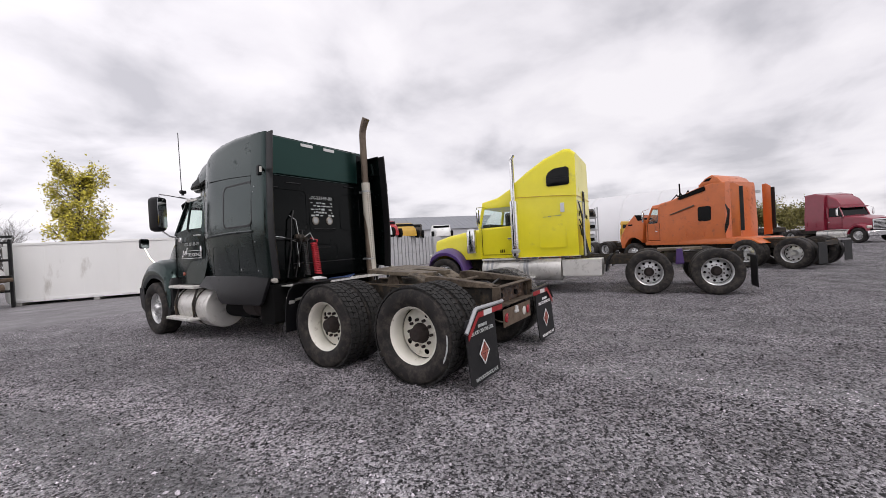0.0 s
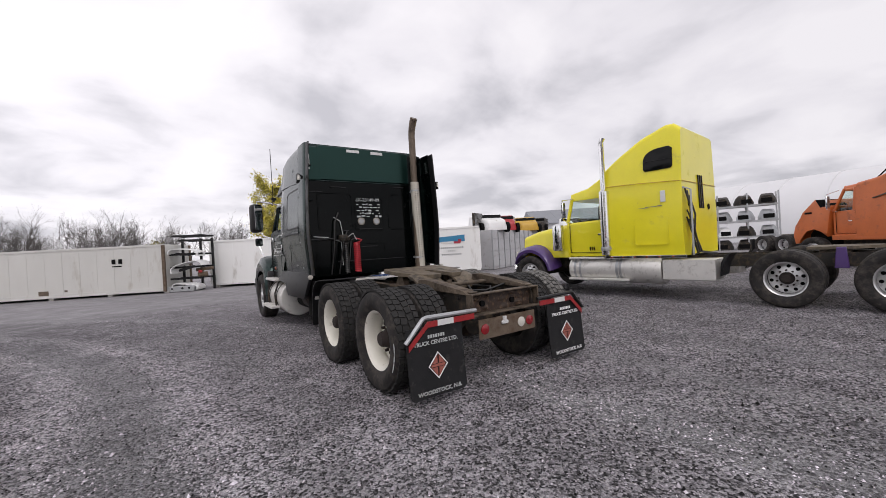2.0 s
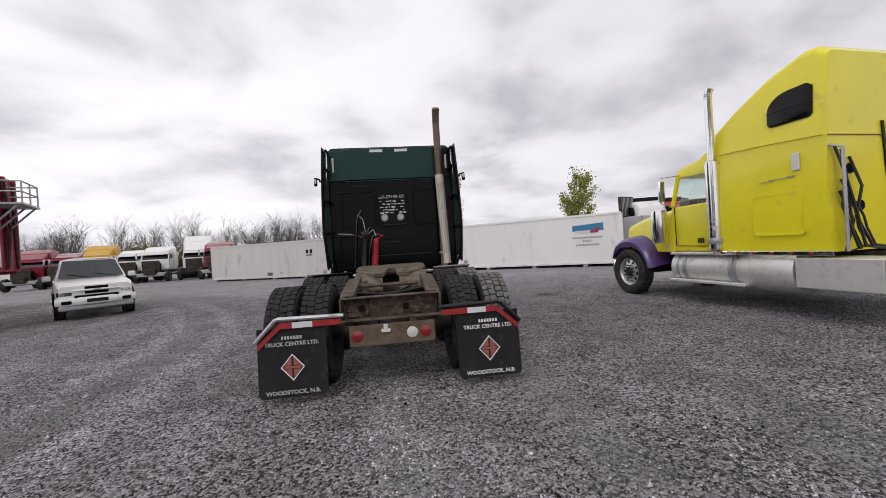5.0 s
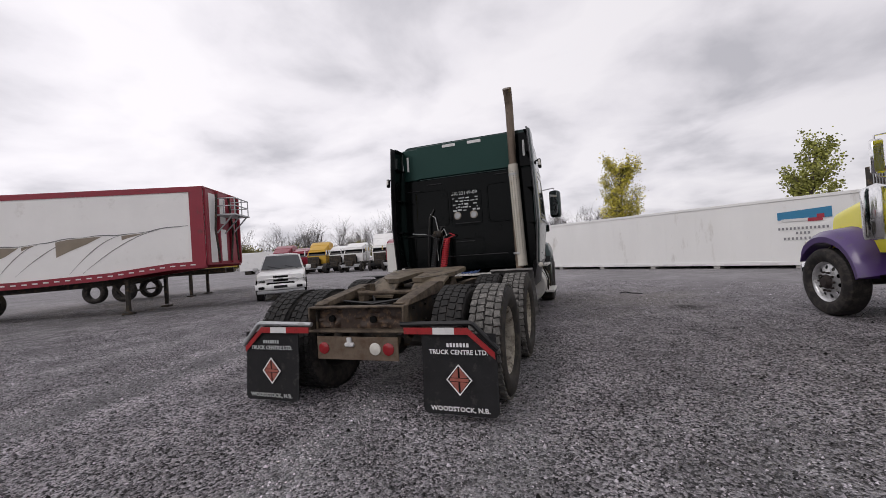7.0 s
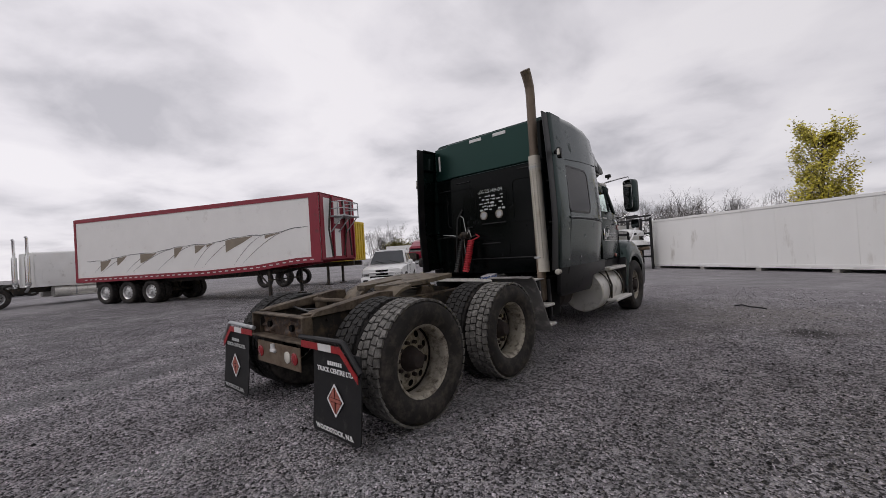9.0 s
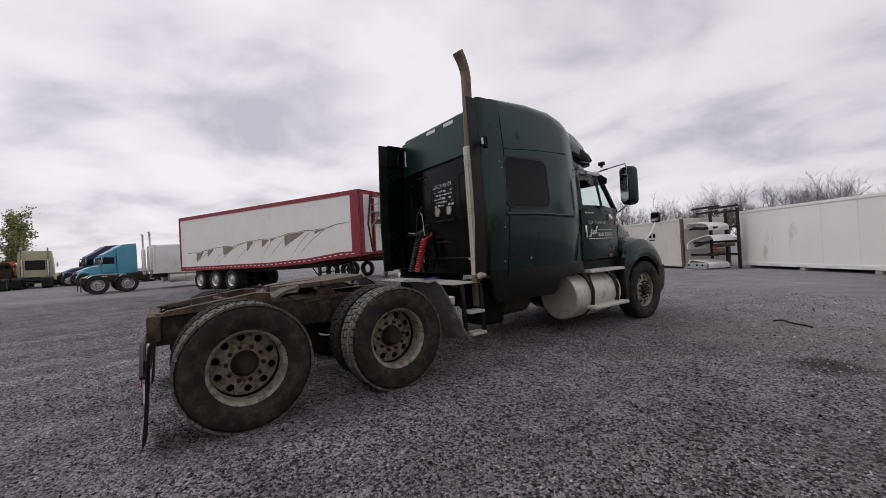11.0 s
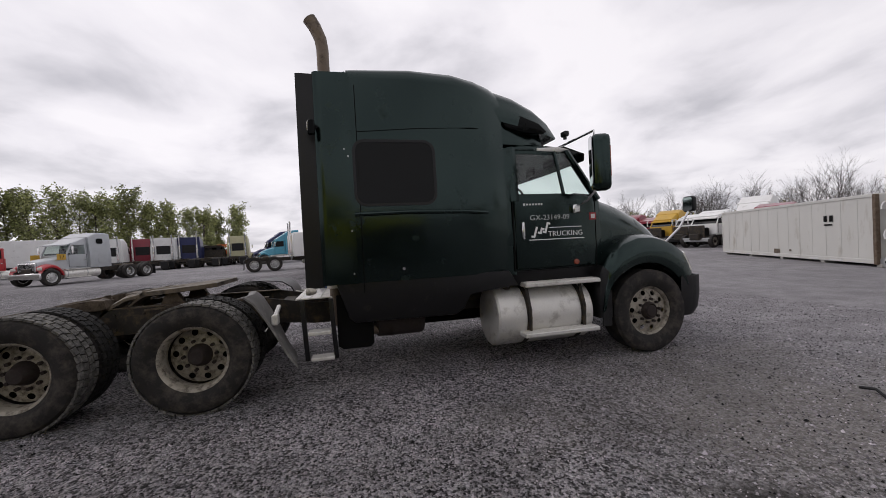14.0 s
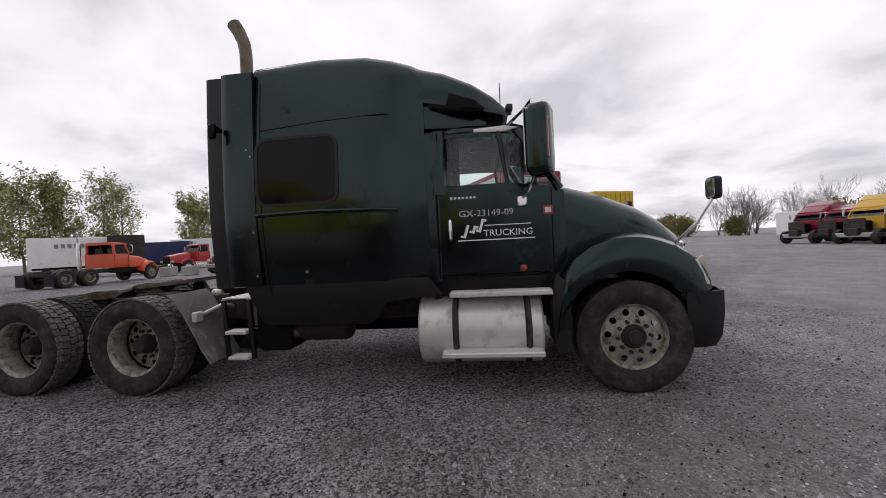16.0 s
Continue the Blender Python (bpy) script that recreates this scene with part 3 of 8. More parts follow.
# ---- ground ----
def ground_mat():
    m = bpy.data.materials.new("gravel_yard")
    m.use_nodes = True
    t = m.node_tree
    b = t.nodes["Principled BSDF"]
    L = t.links.new

    def node(kind, **kw):
        n = t.nodes.new(kind)
        for k, v in kw.items():
            n.inputs[k].default_value = v
        return n

    def rng(src, a, b2, c, d):
        r = node("ShaderNodeMapRange")
        for k, v in zip(("From Min", "From Max", "To Min", "To Max"), (a, b2, c, d)):
            r.inputs[k].default_value = v
        L(src, r.inputs[0])
        return r.outputs[0]

    def mix(f, a, b2, kind="MIX"):
        x = node("ShaderNodeMix")
        x.data_type, x.blend_type = "RGBA", kind
        for s, v in ((0, f), (6, a), (7, b2)):
            if isinstance(v, (float, tuple)):
                x.inputs[s].default_value = v
            else:
                L(v, x.inputs[s])
        return x.outputs[2]

    def mth(op, a, b2):
        x = node("ShaderNodeMath")
        x.operation = op
        for s, v in ((0, a), (1, b2)):
            if isinstance(v, (float, int)):
                x.inputs[s].default_value = v
            else:
                L(v, x.inputs[s])
        return x.outputs[0]

    tc = node("ShaderNodeTexCoord")
    P = tc.outputs["Object"]
    vo = node("ShaderNodeTexVoronoi", Scale=48.0)
    L(P, vo.inputs["Vector"])
    vo2 = node("ShaderNodeTexVoronoi", Scale=84.0)
    L(P, vo2.inputs["Vector"])
    n_big = node("ShaderNodeTexNoise", Scale=0.22, Detail=6.0, Roughness=0.6)
    L(P, n_big.inputs["Vector"])
    n_mid = node("ShaderNodeTexNoise", Scale=1.6, Detail=6.0, Roughness=0.65)
    L(P, n_mid.inputs["Vector"])
    n_fine = node("ShaderNodeTexNoise", Scale=130.0, Detail=3.0)
    L(P, n_fine.inputs["Vector"])
    sepc = node("ShaderNodeSeparateColor")
    L(vo.outputs["Color"], sepc.inputs[0])
    sepd = node("ShaderNodeSeparateColor")
    L(vo2.outputs["Color"], sepd.inputs[0])
    tone = mth("ADD", mth("MULTIPLY", sepc.outputs[0], 0.6), mth("MULTIPLY", sepd.outputs[1], 0.4))
    loose = mix(rng(tone, 0.25, 0.80, 0.0, 1.0), (0.014, 0.013, 0.0145, 1), (0.58, 0.55, 0.58, 1))
    packed = mix(rng(n_fine.outputs[0], 0.3, 0.7, 0.0, 1.0), (0.180, 0.172, 0.180, 1), (0.330, 0.318, 0.329, 1))
    # the worn lane that runs past the parked trailers
    sp = node("ShaderNodeSeparateXYZ")
    L(P, sp.inputs[0])
    px, py = sp.outputs[0], sp.outputs[1]
    edge = mth("ADD", mth("ADD", py, mth("MULTIPLY", px, 0.42)), mth("MULTIPLY", n_mid.outputs[0], 2.4))
    lane = mth("MULTIPLY", rng(edge, 6.2, 10.4, 0.0, 1.0), 0.85)
    west = mth("MULTIPLY", rng(mth("ADD", px, mth("MULTIPLY", n_mid.outputs[0], 4.0)), -15.0, -18.0, 0.0, 1.0), 0.8)
    lane = mth("MAXIMUM", lane, west)
    # wheel tracks along the truck's way, bending off to the west further up the yard
    fwd = mth("MAXIMUM", py, 0.0)
    u = mth("ADD", px, mth("ADD", mth("MULTIPLY", py, 0.07), mth("MULTIPLY", mth("MULTIPLY", fwd, fwd), 0.045)))
    wob = mth("MULTIPLY", mth("SUBTRACT", n_mid.outputs[0], 0.5), 0.5)
    uu = mth("ADD", u, wob)
    uvw = node("ShaderNodeCombineXYZ")
    L(mth("MULTIPLY", u, 1.25), uvw.inputs[0])
    L(mth("MULTIPLY", py, 0.10), uvw.inputs[1])
    tr = node("ShaderNodeTexNoise", Scale=1.0, Detail=5.0, Roughness=0.62)
    L(uvw.outputs[0], tr.inputs["Vector"])
    track = rng(tr.outputs[0], 0.50, 0.66, 0.0, 0.6)
    for line, half, amount in ((-0.15, 0.30, 0.8), (-3.25, 0.55, 0.75), (-5.2, 0.5, 0.5)):
        near = rng(mth("ABSOLUTE", mth("SUBTRACT", uu, line), 0.0), half * 0.35, half, amount, 0.0)
        track = mth("MAXIMUM", track, near)
    # west-to-east dimming and paler tracks multiplied into the gravel colour
    loose = yard_brightness(t, loose)
    col = mix(lane, loose, packed)
    pale = mix(rng(tone, 0.05, 0.8, 0.0, 1.0), (0.12, 0.118, 0.122, 1), (0.40, 0.395, 0.405, 1))
    col = mix(mth("MULTIPLY", track, mth("SUBTRACT", 1.0, mth("MULTIPLY", lane, 0.6))), col, pale)
    tone_big = rng(n_big.outputs[0], 0.3, 0.7, 0.75, 1.22)
    col = mix(1.0, col, tone_big, "MULTIPLY")
    tone_mid = rng(n_mid.outputs[0], 0.3, 0.7, 0.8, 1.18)
    col = mix(1.0, col, tone_mid, "MULTIPLY")
    # brownish fines and an oil spot beside the truck's front
    n_st = node("ShaderNodeTexNoise", Scale=1.1, Detail=7.0, Roughness=0.62)
    L(P, n_st.inputs["Vector"])

    def spot(x, y, r, soft):
        dx, dy = mth("SUBTRACT", px, x), mth("SUBTRACT", py, y)
        d = mth("SQRT", mth("ADD", mth("MULTIPLY", dx, dx), mth("MULTIPLY", dy, dy)), 0.0)
        d = mth("ADD", d, mth("MULTIPLY", mth("SUBTRACT", n_st.outputs[0], 0.5), r * 2.2))
        return rng(d, r * soft, r, 1.0, 0.0)

    col = mix(mth("MULTIPLY", spot(2.7, 5.4, 2.3, 0.3), 0.5), col, (0.31, 0.285, 0.255, 1))
    col = mix(mth("MULTIPLY", spot(3.7, 4.2, 0.42, 0.4), 0.8), col, (0.022, 0.020, 0.017, 1))
    L(col, b.inputs["Base Color"])
    b.inputs["Roughness"].default_value = 0.9
    h = mth("ADD", mth("MULTIPLY", vo.outputs["Distance"], 1.4), mth("MULTIPLY", vo2.outputs["Distance"], 0.6))
    hh = mth("SUBTRACT", mth("MULTIPLY", n_fine.outputs[0], 0.2), mth("MULTIPLY", h, mth("SUBTRACT", 1.0, mth("MULTIPLY", lane, 0.9))))
    bp = node("ShaderNodeBump", Strength=1.0, Distance=0.05)
    L(hh, bp.inputs["Height"])
    L(bp.outputs[0], b.inputs["Normal"])
    return m


M["ground"] = ground_mat()
bm = B()
steps = [-1500, -500, -200, -100, -60, -40, -30, -24, -20, -16, -12, -8, -4, 0, 4, 8, 12, 16, 20, 24, 30, 40, 60, 100, 200, 500, 1500]
net = [[bm.verts.new((x, y, 0)) for x in steps] for y in steps]
for j in range(len(steps) - 1):
    for i in range(len(steps) - 1):
        bm.faces.new((net[j][i], net[j][i + 1], net[j + 1][i + 1], net[j + 1][i]))
structure("ground", bm, "ground", "grey crushed gravel yard with packed wheel tracks", "ground")


# ---- the green truck ----
def barrel(z):
    """How far the sleeper's side draws in from its belt line, upwards and downwards."""
    if z >= 1.78:
        t = (z - 1.78) / 1.35
        return 0.050 * t + 0.060 * t * t
    return 0.075 * ((1.78 - z) / 0.68) ** 1.15


def green_truck():
    T = thing("semi_truck", "dark green sleeper-cab semi truck with bare fifth-wheel chassis", "truck")

    # frame rails and cross members
    for sx in (-1, 1):
        bm = B()
        prism(bm, [(-1.30, 0.66), (1.2, 0.66), (1.7, 0.60), (6.2, 0.60), (6.2, 0.84), (1.7, 0.84), (1.2, 0.93), (-1.18, 0.93), (-1.30, 0.86)], sx * 0.43 - 0.01, sx * 0.43 + 0.01, bev=0.0)
        for k in range(9):
            y = -1.1 + k * 0.27
            cyl(bm, (sx * 0.44, y, 0.72), (sx * 0.462, y, 0.72), 0.014, 6)
            cyl(bm, (sx * 0.44, y, 0.87), (sx * 0.462, y, 0.87), 0.014, 6)
        fr = part("frame_rail", bm, "frame", T, "dirty black steel frame rail", False)
        bm = B()
        box(bm, (sx * 0.395, -0.05, 0.937), (0.09, 2.5, 0.012), 0.003)
        part("top_flange", bm, "frame_tan", fr, "dusty tan top flange")
        bm = B()
        box(bm, (sx * 0.395, -0.05, 0.668), (0.07, 2.5, 0.012))
        part("bottom_flange", bm, "frame", fr)
    for y, z in ((-0.1, 0.80), (1.35, 0.74), (2.6, 0.7), (4.2, 0.7)):
        bm = B()
        box(bm, (0, y, z), (0.84, 0.16, 0.2), 0.012)
        part("cross_member", bm, "frame", T)
    # tail of the frame: an open channel, dark inside, with tan flanges
    bm = B()
    rnd = random.Random(21)
    lumps = [(rnd.uniform(-0.42, 0.42), rnd.uniform(0.735, 0.895), rnd.uniform(0.018, 0.05), rnd.uniform(0.012, 0.03), rnd.uniform(-0.012, 0.034)) for _ in range(34)]
    web = []
    for j in range(17):
        row = []
        for i in range(73):
            x, z = -0.45 + i * 0.0125, 0.715 + j * 0.0125
            out = sum(k * math.exp(-((x - cx) / wx) ** 4 - ((z - cz) / wz) ** 4) for cx, cz, wx, wz, k in lumps)
            row.append(Vector((x, -1.262 - min(0.04, max(-0.012, out)), z)))
        web.append(row)
    loft(bm, web, False, False)
    part("channel_web", bm, "rust_dark", T, "rusty channel web caked with grease", True)
    for sx in (-1, 1):
        bm = B()
        prism(bm, [(-1.30, 0.90), (-1.22, 0.955), (-0.98, 0.985), (-0.50, 1.045), (-0.36, 1.04), (-0.34, 0.95), (-0.42, 0.93), (-1.20, 0.925)], sx * 0.345, sx * 0.475, bev=0.008)
        part("approach_ramp", bm, "frame_tan", T, "dirt-caked steel approach ramp", True)
    # solid discs on the web, coloured as the shade of holes
    for x, z in ((-0.28, 0.81), (0.14, 0.80)):
        bm = B()
        cyl(bm, (x, -1.262, z), (x, -1.288, z), 0.03, 14)
        part("channel_hole", bm, "hole", T)
    bm = B()
    tube(bm, [(-0.30, -0.78, 0.98), (-0.1, -0.72, 0.97), (0.30, -0.66, 0.965)], 0.022, 8)
    part("torque_rod", bm, "frame_tan", T, "dusty rod between the rails", True)
    bm = B()
    box(bm, (0, -1.31, 0.918), (0.95, 0.09, 0.016), 0.006)
    box(bm, (0, -1.32, 0.712), (0.96, 0.10, 0.02), 0.006)
    for sx in (-1, 1):
        box(bm, (sx * 0.465, -1.31, 0.815), (0.02, 0.10, 0.21), 0.006)
    part("rear_cross_member", bm, "frame_tan", T, "rusty rear frame channel", False)
    bm = B()
    for p in (((-0.28, -0.95, 0.90), (0.05, -0.7, 0.88), (0.26, -0.35, 0.93)), ((-0.05, -1.15, 0.86), (0.22, -0.85, 0.91), (0.30, -0.4, 0.9)), ((-0.3, -0.5, 0.92), (-0.1, -0.8, 0.86), (-0.22, -1.2, 0.83)), ((-0.33, -1.0, 0.93), (0.0, -1.02, 0.9), (0.33, -0.97, 0.94))):
        tube(bm, p, 0.013, 6)
    part("air_line", bm, "black_hose", T, "black air lines between the rails", True)
    bm = B()
    box(bm, (-0.28, -0.72, 0.93), (0.08, 0.10, 0.10), 0.012)
    cyl(bm, (-0.28, -0.72, 0.96), (-0.28, -0.72, 1.03), 0.03, 10)
    cyl(bm, (-0.35, -0.72, 0.98), (-0.20, -0.72, 0.98), 0.022, 10)
    part("air_valve", bm, "frame_tan", T, "", True)
    # axles and drums
    for y in (-0.69, 0.69):
        bm = B()
        cyl(bm, (-0.9, y, 0.51), (0.9, y, 0.51), 0.08, 14)
        lathe(bm, [(0.001, -0.16), (0.16, -0.12), (0.2, 0), (0.16, 0.12), (0.001, 0.16)], 18, (0, y, 0.53), axis="y")
        part("axle", bm, "frame", T, "", True)
    for sx in (-1, 1):
        for y in (-0.69, 0.69):
            bm = B()
            lathe(bm, [(0.05, 0), (0.12, 0.02), (0.12, 0.1), (0.06, 0.12)], 16, (sx * 0.36, y - 0.28, 0.62), axis="y")
            prism(bm, [(y - 0.35, 0.56), (y + 0.35, 0.56), (y + 0.2, 0.66), (y - 0.2, 0.66)], sx * 0.43 - 0.05, sx * 0.43 + 0.05)
            part("suspension", bm, "frame", T, "", True)

    # wheels
    for sx, rim, style, hub in ((-1, "rim_white", "dish_in", "hub_rust"), (1, "rim_dull", "dish", "hub_rust")):
        for y in (-0.69, 0.69):
            wheel(T, sx * 1.085, y, 0.505, sx, style, rim, True, hub, spin=0.3 + y, near=True, rubber="tyre_dusty" if sx > 0 else "tyre_worn", label="dual drive tyre on a %s rim" % ("white painted" if sx < 0 else "dull aluminium"))
        wheel(T, sx * 1.06, 5.66, 0.505, sx, "flat", "rim_dull" if sx > 0 else "rim_bright", False, "hub_rust" if sx > 0 else "rim_bright", lugs=False, spin=0.4, width=0.30, near=True, label="steer tyre on an aluminium rim")
    # chalk stroke on the outer wall of a rear tyre
    bm = B()
    pts = [(-1.238, -0.69 + 0.455 * math.cos(a), 0.505 + 0.455 * math.sin(a)) for a in [radians(-150 - 4 * i) for i in range(10)]]
    loft(bm, [[Vector(p) + Vector((0, 0.010 * (1 if i % 3 else 0.6) * s, 0.004)) for s in (-1, 1)] for i, p in enumerate(pts)], False, False)
    part("chalk_stroke", bm, "chalk", T, "pale chalk stroke on the tyre wall")

    # quarter fender ahead of the left drive wheels; the right one hangs bent
    for sx in (-1, 1):
        bm = B()
        if sx < 0:
            arc = [(0.80, 1.05), (1.0, 1.045), (1.18, 1.02), (1.30, 0.94), (1.37, 0.80), (1.40, 0.62), (1.42, 0.38)]
            rows = [[(0.62, 0), (1.23, 0)] for _ in arc]
        else:
            arc = [(1.10, 1.03), (1.16, 1.04), (1.23, 0.97), (1.31, 0.82), (1.38, 0.66), (1.45, 0.48), (1.53, 0.33)]
            rows = [[(0.66, -0.04), (0.85, 0.0), (1.05, 0.02), (1.24, -0.04 + 0.016 * k)] for k in range(7)]
        loft(bm, [[Vector((sx * x, y + d, z)) for x, d in row] for (y, z), row in zip(arc, rows)], False, False)
        g = bmesh.ops.extrude_face_region(bm, geom=bm.faces[:])
        bmesh.ops.translate(bm, vec=(0, 0.014, 0.008), verts=[v for v in g["geom"] if isinstance(v, bmesh.types.BMVert)])
        part("quarter_fender", bm, "black_plastic" if sx < 0 else "dusty_plastic", T, "arched black quarter fender" if sx < 0 else "bent dusty quarter fender hanging askew", True)
        bm = B()
        tube(bm, [(sx * 0.45, 1.30, 0.8), (sx * 0.7, 1.36, 0.86), (sx * 1.1, 1.38, 0.80)], 0.024, 8)
        box(bm, (sx * 1.15, 1.40, 0.80), (0.10, 0.06, 0.10), 0.01)
        part("fender_bracket", bm, "alu", T, "", True)

    # fifth wheel
    F = B()
    outline = [(-0.46, 0.36), (-0.40, 0.46), (0.40, 0.46), (0.46, 0.36), (0.46, -0.05), (0.36, -0.36), (0.20, -0.52), (0.085, -0.50), (0.05, -0.05), (0, 0.02), (-0.05, -0.05), (-0.085, -0.50), (-0.20, -0.52), (-0.36, -0.36), (-0.46, -0.05)]
    prism(F, outline, -0.025, 0.02, "z")
    fw = part("fifth_wheel", F, "grease", T, "greasy steel fifth-wheel plate, tilted back", False, m=pose(0, 0.22, 1.09, 4, 0, 0))
    bm = B()
    for sx in (-1, 1):
        prism(bm, [(-0.12, -0.16), (0.12, -0.16), (0.05, -0.02), (-0.05, -0.02)], sx * 0.36 - 0.04, sx * 0.36 + 0.04)
    box(bm, (0, 0, -0.17), (0.9, 0.5, 0.02))
    part("mount", bm, "frame_tan", fw)
    for sx in (-1, 1):
        bm = B()
        loft(bm, [[Vector((sx * x, y, z)) for x, z in ((0.10, z0), (0.22, z0 + 0.012), (0.36, z0 + 0.006), (0.44, z0 - 0.02))] for y, z0 in ((-0.28, 0.022), (-0.42, 0.0), (-0.55, -0.06), (-0.66, -0.14))], False, False)
        g = bmesh.ops.extrude_face_region(bm, geom=bm.faces[:])
        bmesh.ops.translate(bm, vec=(0, 0.0, -0.03), verts=[v for v in g["geom"] if isinstance(v, bmesh.types.BMVert)])
        part("ramp_horn", bm, "grease", fw, "drooping rear horn of the plate", True)
    bm = B()
    cyl(bm, (0, -0.02, -0.05), (0, -0.02, -0.02), 0.11, 16)
    box(bm, (0.3, -0.12, -0.045), (0.5, 0.03, 0.02))
    part("locking_jaw", bm, "frame", fw)

    # deck plate behind the cab with steps
    bm = B()
    box(bm, (0.05, 1.78, 0.955), (1.9, 0.42, 0.012))
    for i in range(19):
        for k in range(4):
            box(bm, (-0.85 + i * 0.1, 1.62 + k * 0.1, 0.963), (0.045, 0.014, 0.006), m=None)
    part("deck_plate", bm, "alu", T, "aluminium tread deck plate behind the cab")
    for sx in (1,):
        bm = B()
        for y in (1.64, 1.92):
            prism(bm, [(y - 0.022, 0.95), (y + 0.022, 0.95), (y + 0.052, 0.34), (y + 0.008, 0.34)], sx * 1.05, sx * 1.085, bev=0.004)
        part("step_frame", bm, "black_plastic", T, "black step hanger", True)
        for z in (0.62, 0.36):
            bm = B()
            box(bm, (sx * 1.07, 1.80 + 0.02 * (z < 0.5), z), (0.15, 0.225, 0.035), 0.006)
            part("step", bm, "alu", T, "worn aluminium deck step")
    bm = B()
    for k in range(5):
        tube(bm, [(0.05 + 0.05 * k, 1.76, 0.975), (0.03 + 0.06 * k, 1.84, 0.99 + 0.008 * k), (-0.05 + 0.07 * k, 1.93, 0.978)], 0.009, 6)
    part("blue_air_line", bm, "blue_hose", T, "coiled blue air line on the deck", True)

    # mud flaps with hangers
    for sx in (-1, 1):
        bm = B()
        rings = []
        for z in (0.70, 0.62, 0.54, 0.46, 0.38, 0.30, 0.22, 0.15, 0.125, 0.105, 0.09, 0.08, 0.075):
            f = (0.70 - z) / 0.625
            half = 0.305 - 0.05 * (1 - math.sqrt(max(0.0, 1 - (max(0.0, 0.125 - z) / 0.05) ** 2)))
            rings.append([Vector((sx * 0.915 + half * u, -1.345 - 0.03 * f * f - 0.012 * u * u * f, z)) for u in (-1, -0.6, -0.2, 0.2, 0.6, 1)])
        loft(bm, rings, False, False)
        g = bmesh.ops.extrude_face_region(bm, geom=bm.faces[:])
        bmesh.ops.translate(bm, vec=(0, 0.01, 0), verts=[v for v in g["geom"] if isinstance(v, bmesh.types.BMVert)])
        fl = part("mud_flap", bm, "flap", T, "black rubber mud flap with white dealer lettering", True)
        # hanger: bar that slopes down at its outer end, with a red and white conspicuity strip
        bm = B()
        tube(bm, [(sx * 0.44, -1.36, 0.775), (sx * 1.02, -1.36, 0.785), (sx * 1.05, -1.36, 0.775), (sx * 1.235, -1.36, 0.585)], 0.020, 8)
        part("hanger_bar", bm, "galv" if sx < 0 else "black_plastic", fl, "bent mud flap hanger bar", True)
        for a, b, z0, z1, mt in ((0.47, 0.72, 0.73, 0.73, "red_refl"), (0.72, 0.90, 0.73, 0.73, "white_refl"), (0.90, 1.00, 0.73, 0.73, "red_refl"), (1.00, 1.21, 0.735, 0.545, "red_refl")):
            bm = B()
            hh = 0.033
            vs = [(sx * a, z0 - hh), (sx * b, z1 - hh), (sx * b, z1 + hh * 0.6), (sx * a, z0 + hh * 0.6)]
            prism(bm, vs, -1.373, -1.367, "y")
            part("reflector_strip", bm, mt, fl)
        y = -1.362
        face = Matrix.Translation((sx * 0.915, y, 0)) @ pose(0, 0, 0, 90, 0, 0)
        # dealer's name as bars, the rest of the words that can be read
        bm = B()
        for k in range(7):
            box(bm, (sx * 0.915 - 0.081 + 0.027 * k, -1.3585, 0.612), (0.018, 0.003, 0.030))
        part("name_mark", bm, "white_ink" if sx > 0 else "chalk", fl, "white bars in place of the dealer name")
        writing("lettering", "TRUCK CENTRE LTD.", 0.050, "white_ink" if sx > 0 else "chalk", fl, Matrix.Translation((sx * 0.915, -1.3575, 0.555)) @ pose(0, 0, 0, 90, 0, 0), "white words on the flap", 0.0012, bold=0.0012)
        writing("lettering", "WOODSTOCK, N.B.", 0.053, "white_ink" if sx > 0 else "chalk", fl, Matrix.Translation((sx * 0.915, -1.392, 0.125)) @ pose(0, 0, 0, 90 + 6, 0, 0), "white words along the flap's foot", 0.0012, bold=0.0014)
        bm = B()
        cx, cz, r = sx * 0.915, 0.345, 0.122
        for i in range(4):
            a0, a1 = radians(90 * i), radians(90 * i + 90)
            pts = [(cx + q * 0.86 * math.cos(a), cz + q * math.sin(a)) for q, a in ((r, a0), (r, a1), (r * 0.9, a1), (r * 0.9, a0))]
            prism(bm, pts, -1.3735, -1.366, "y")
        part("emblem_outline", bm, "white_ink", fl, "white diamond outline")
        bm = B()
        for s1 in (-1, 1):
            for s2 in (-1, 1):
                prism(bm, [(cx + s1 * 0.008, cz + s2 * 0.018), (cx + s1 * 0.070, cz + s2 * 0.018), (cx + s1 * 0.008, cz + s2 * 0.095)], -1.3725, -1.366, "y")
        box(bm, (cx, -1.369, cz), (0.15, 0.006, 0.022))
        part("emblem_fill", bm, "logo_red", fl, "faded red panels inside the diamond")

    # tail light plate
    bm = B()
    box(bm, (0, -1.345, 0.565), (0.80, 0.012, 0.20), 0.004)
    tl = part("tail_light_plate", bm, "rust_plate", T, "rusted plate with round tail lamps")
    for x, mt in ((-0.325, "red_lens"), (0.31, "red_lens"), (0.185, "clear_lens")):
        bm = B()
        lathe(bm, [(0.052, -1.350), (0.052, -1.358), (0.044, -1.362), (0.0001, -1.365)], 20, (x, 0, 0.565), axis="y")
        part("tail_lamp", bm, mt, tl, "round %s lamp" % ("red tail" if mt == "red_lens" else "clear reversing"), True)
    bm = B()
    box(bm, (-0.06, -1.36, 0.60), (0.09, 0.03, 0.035), 0.008)
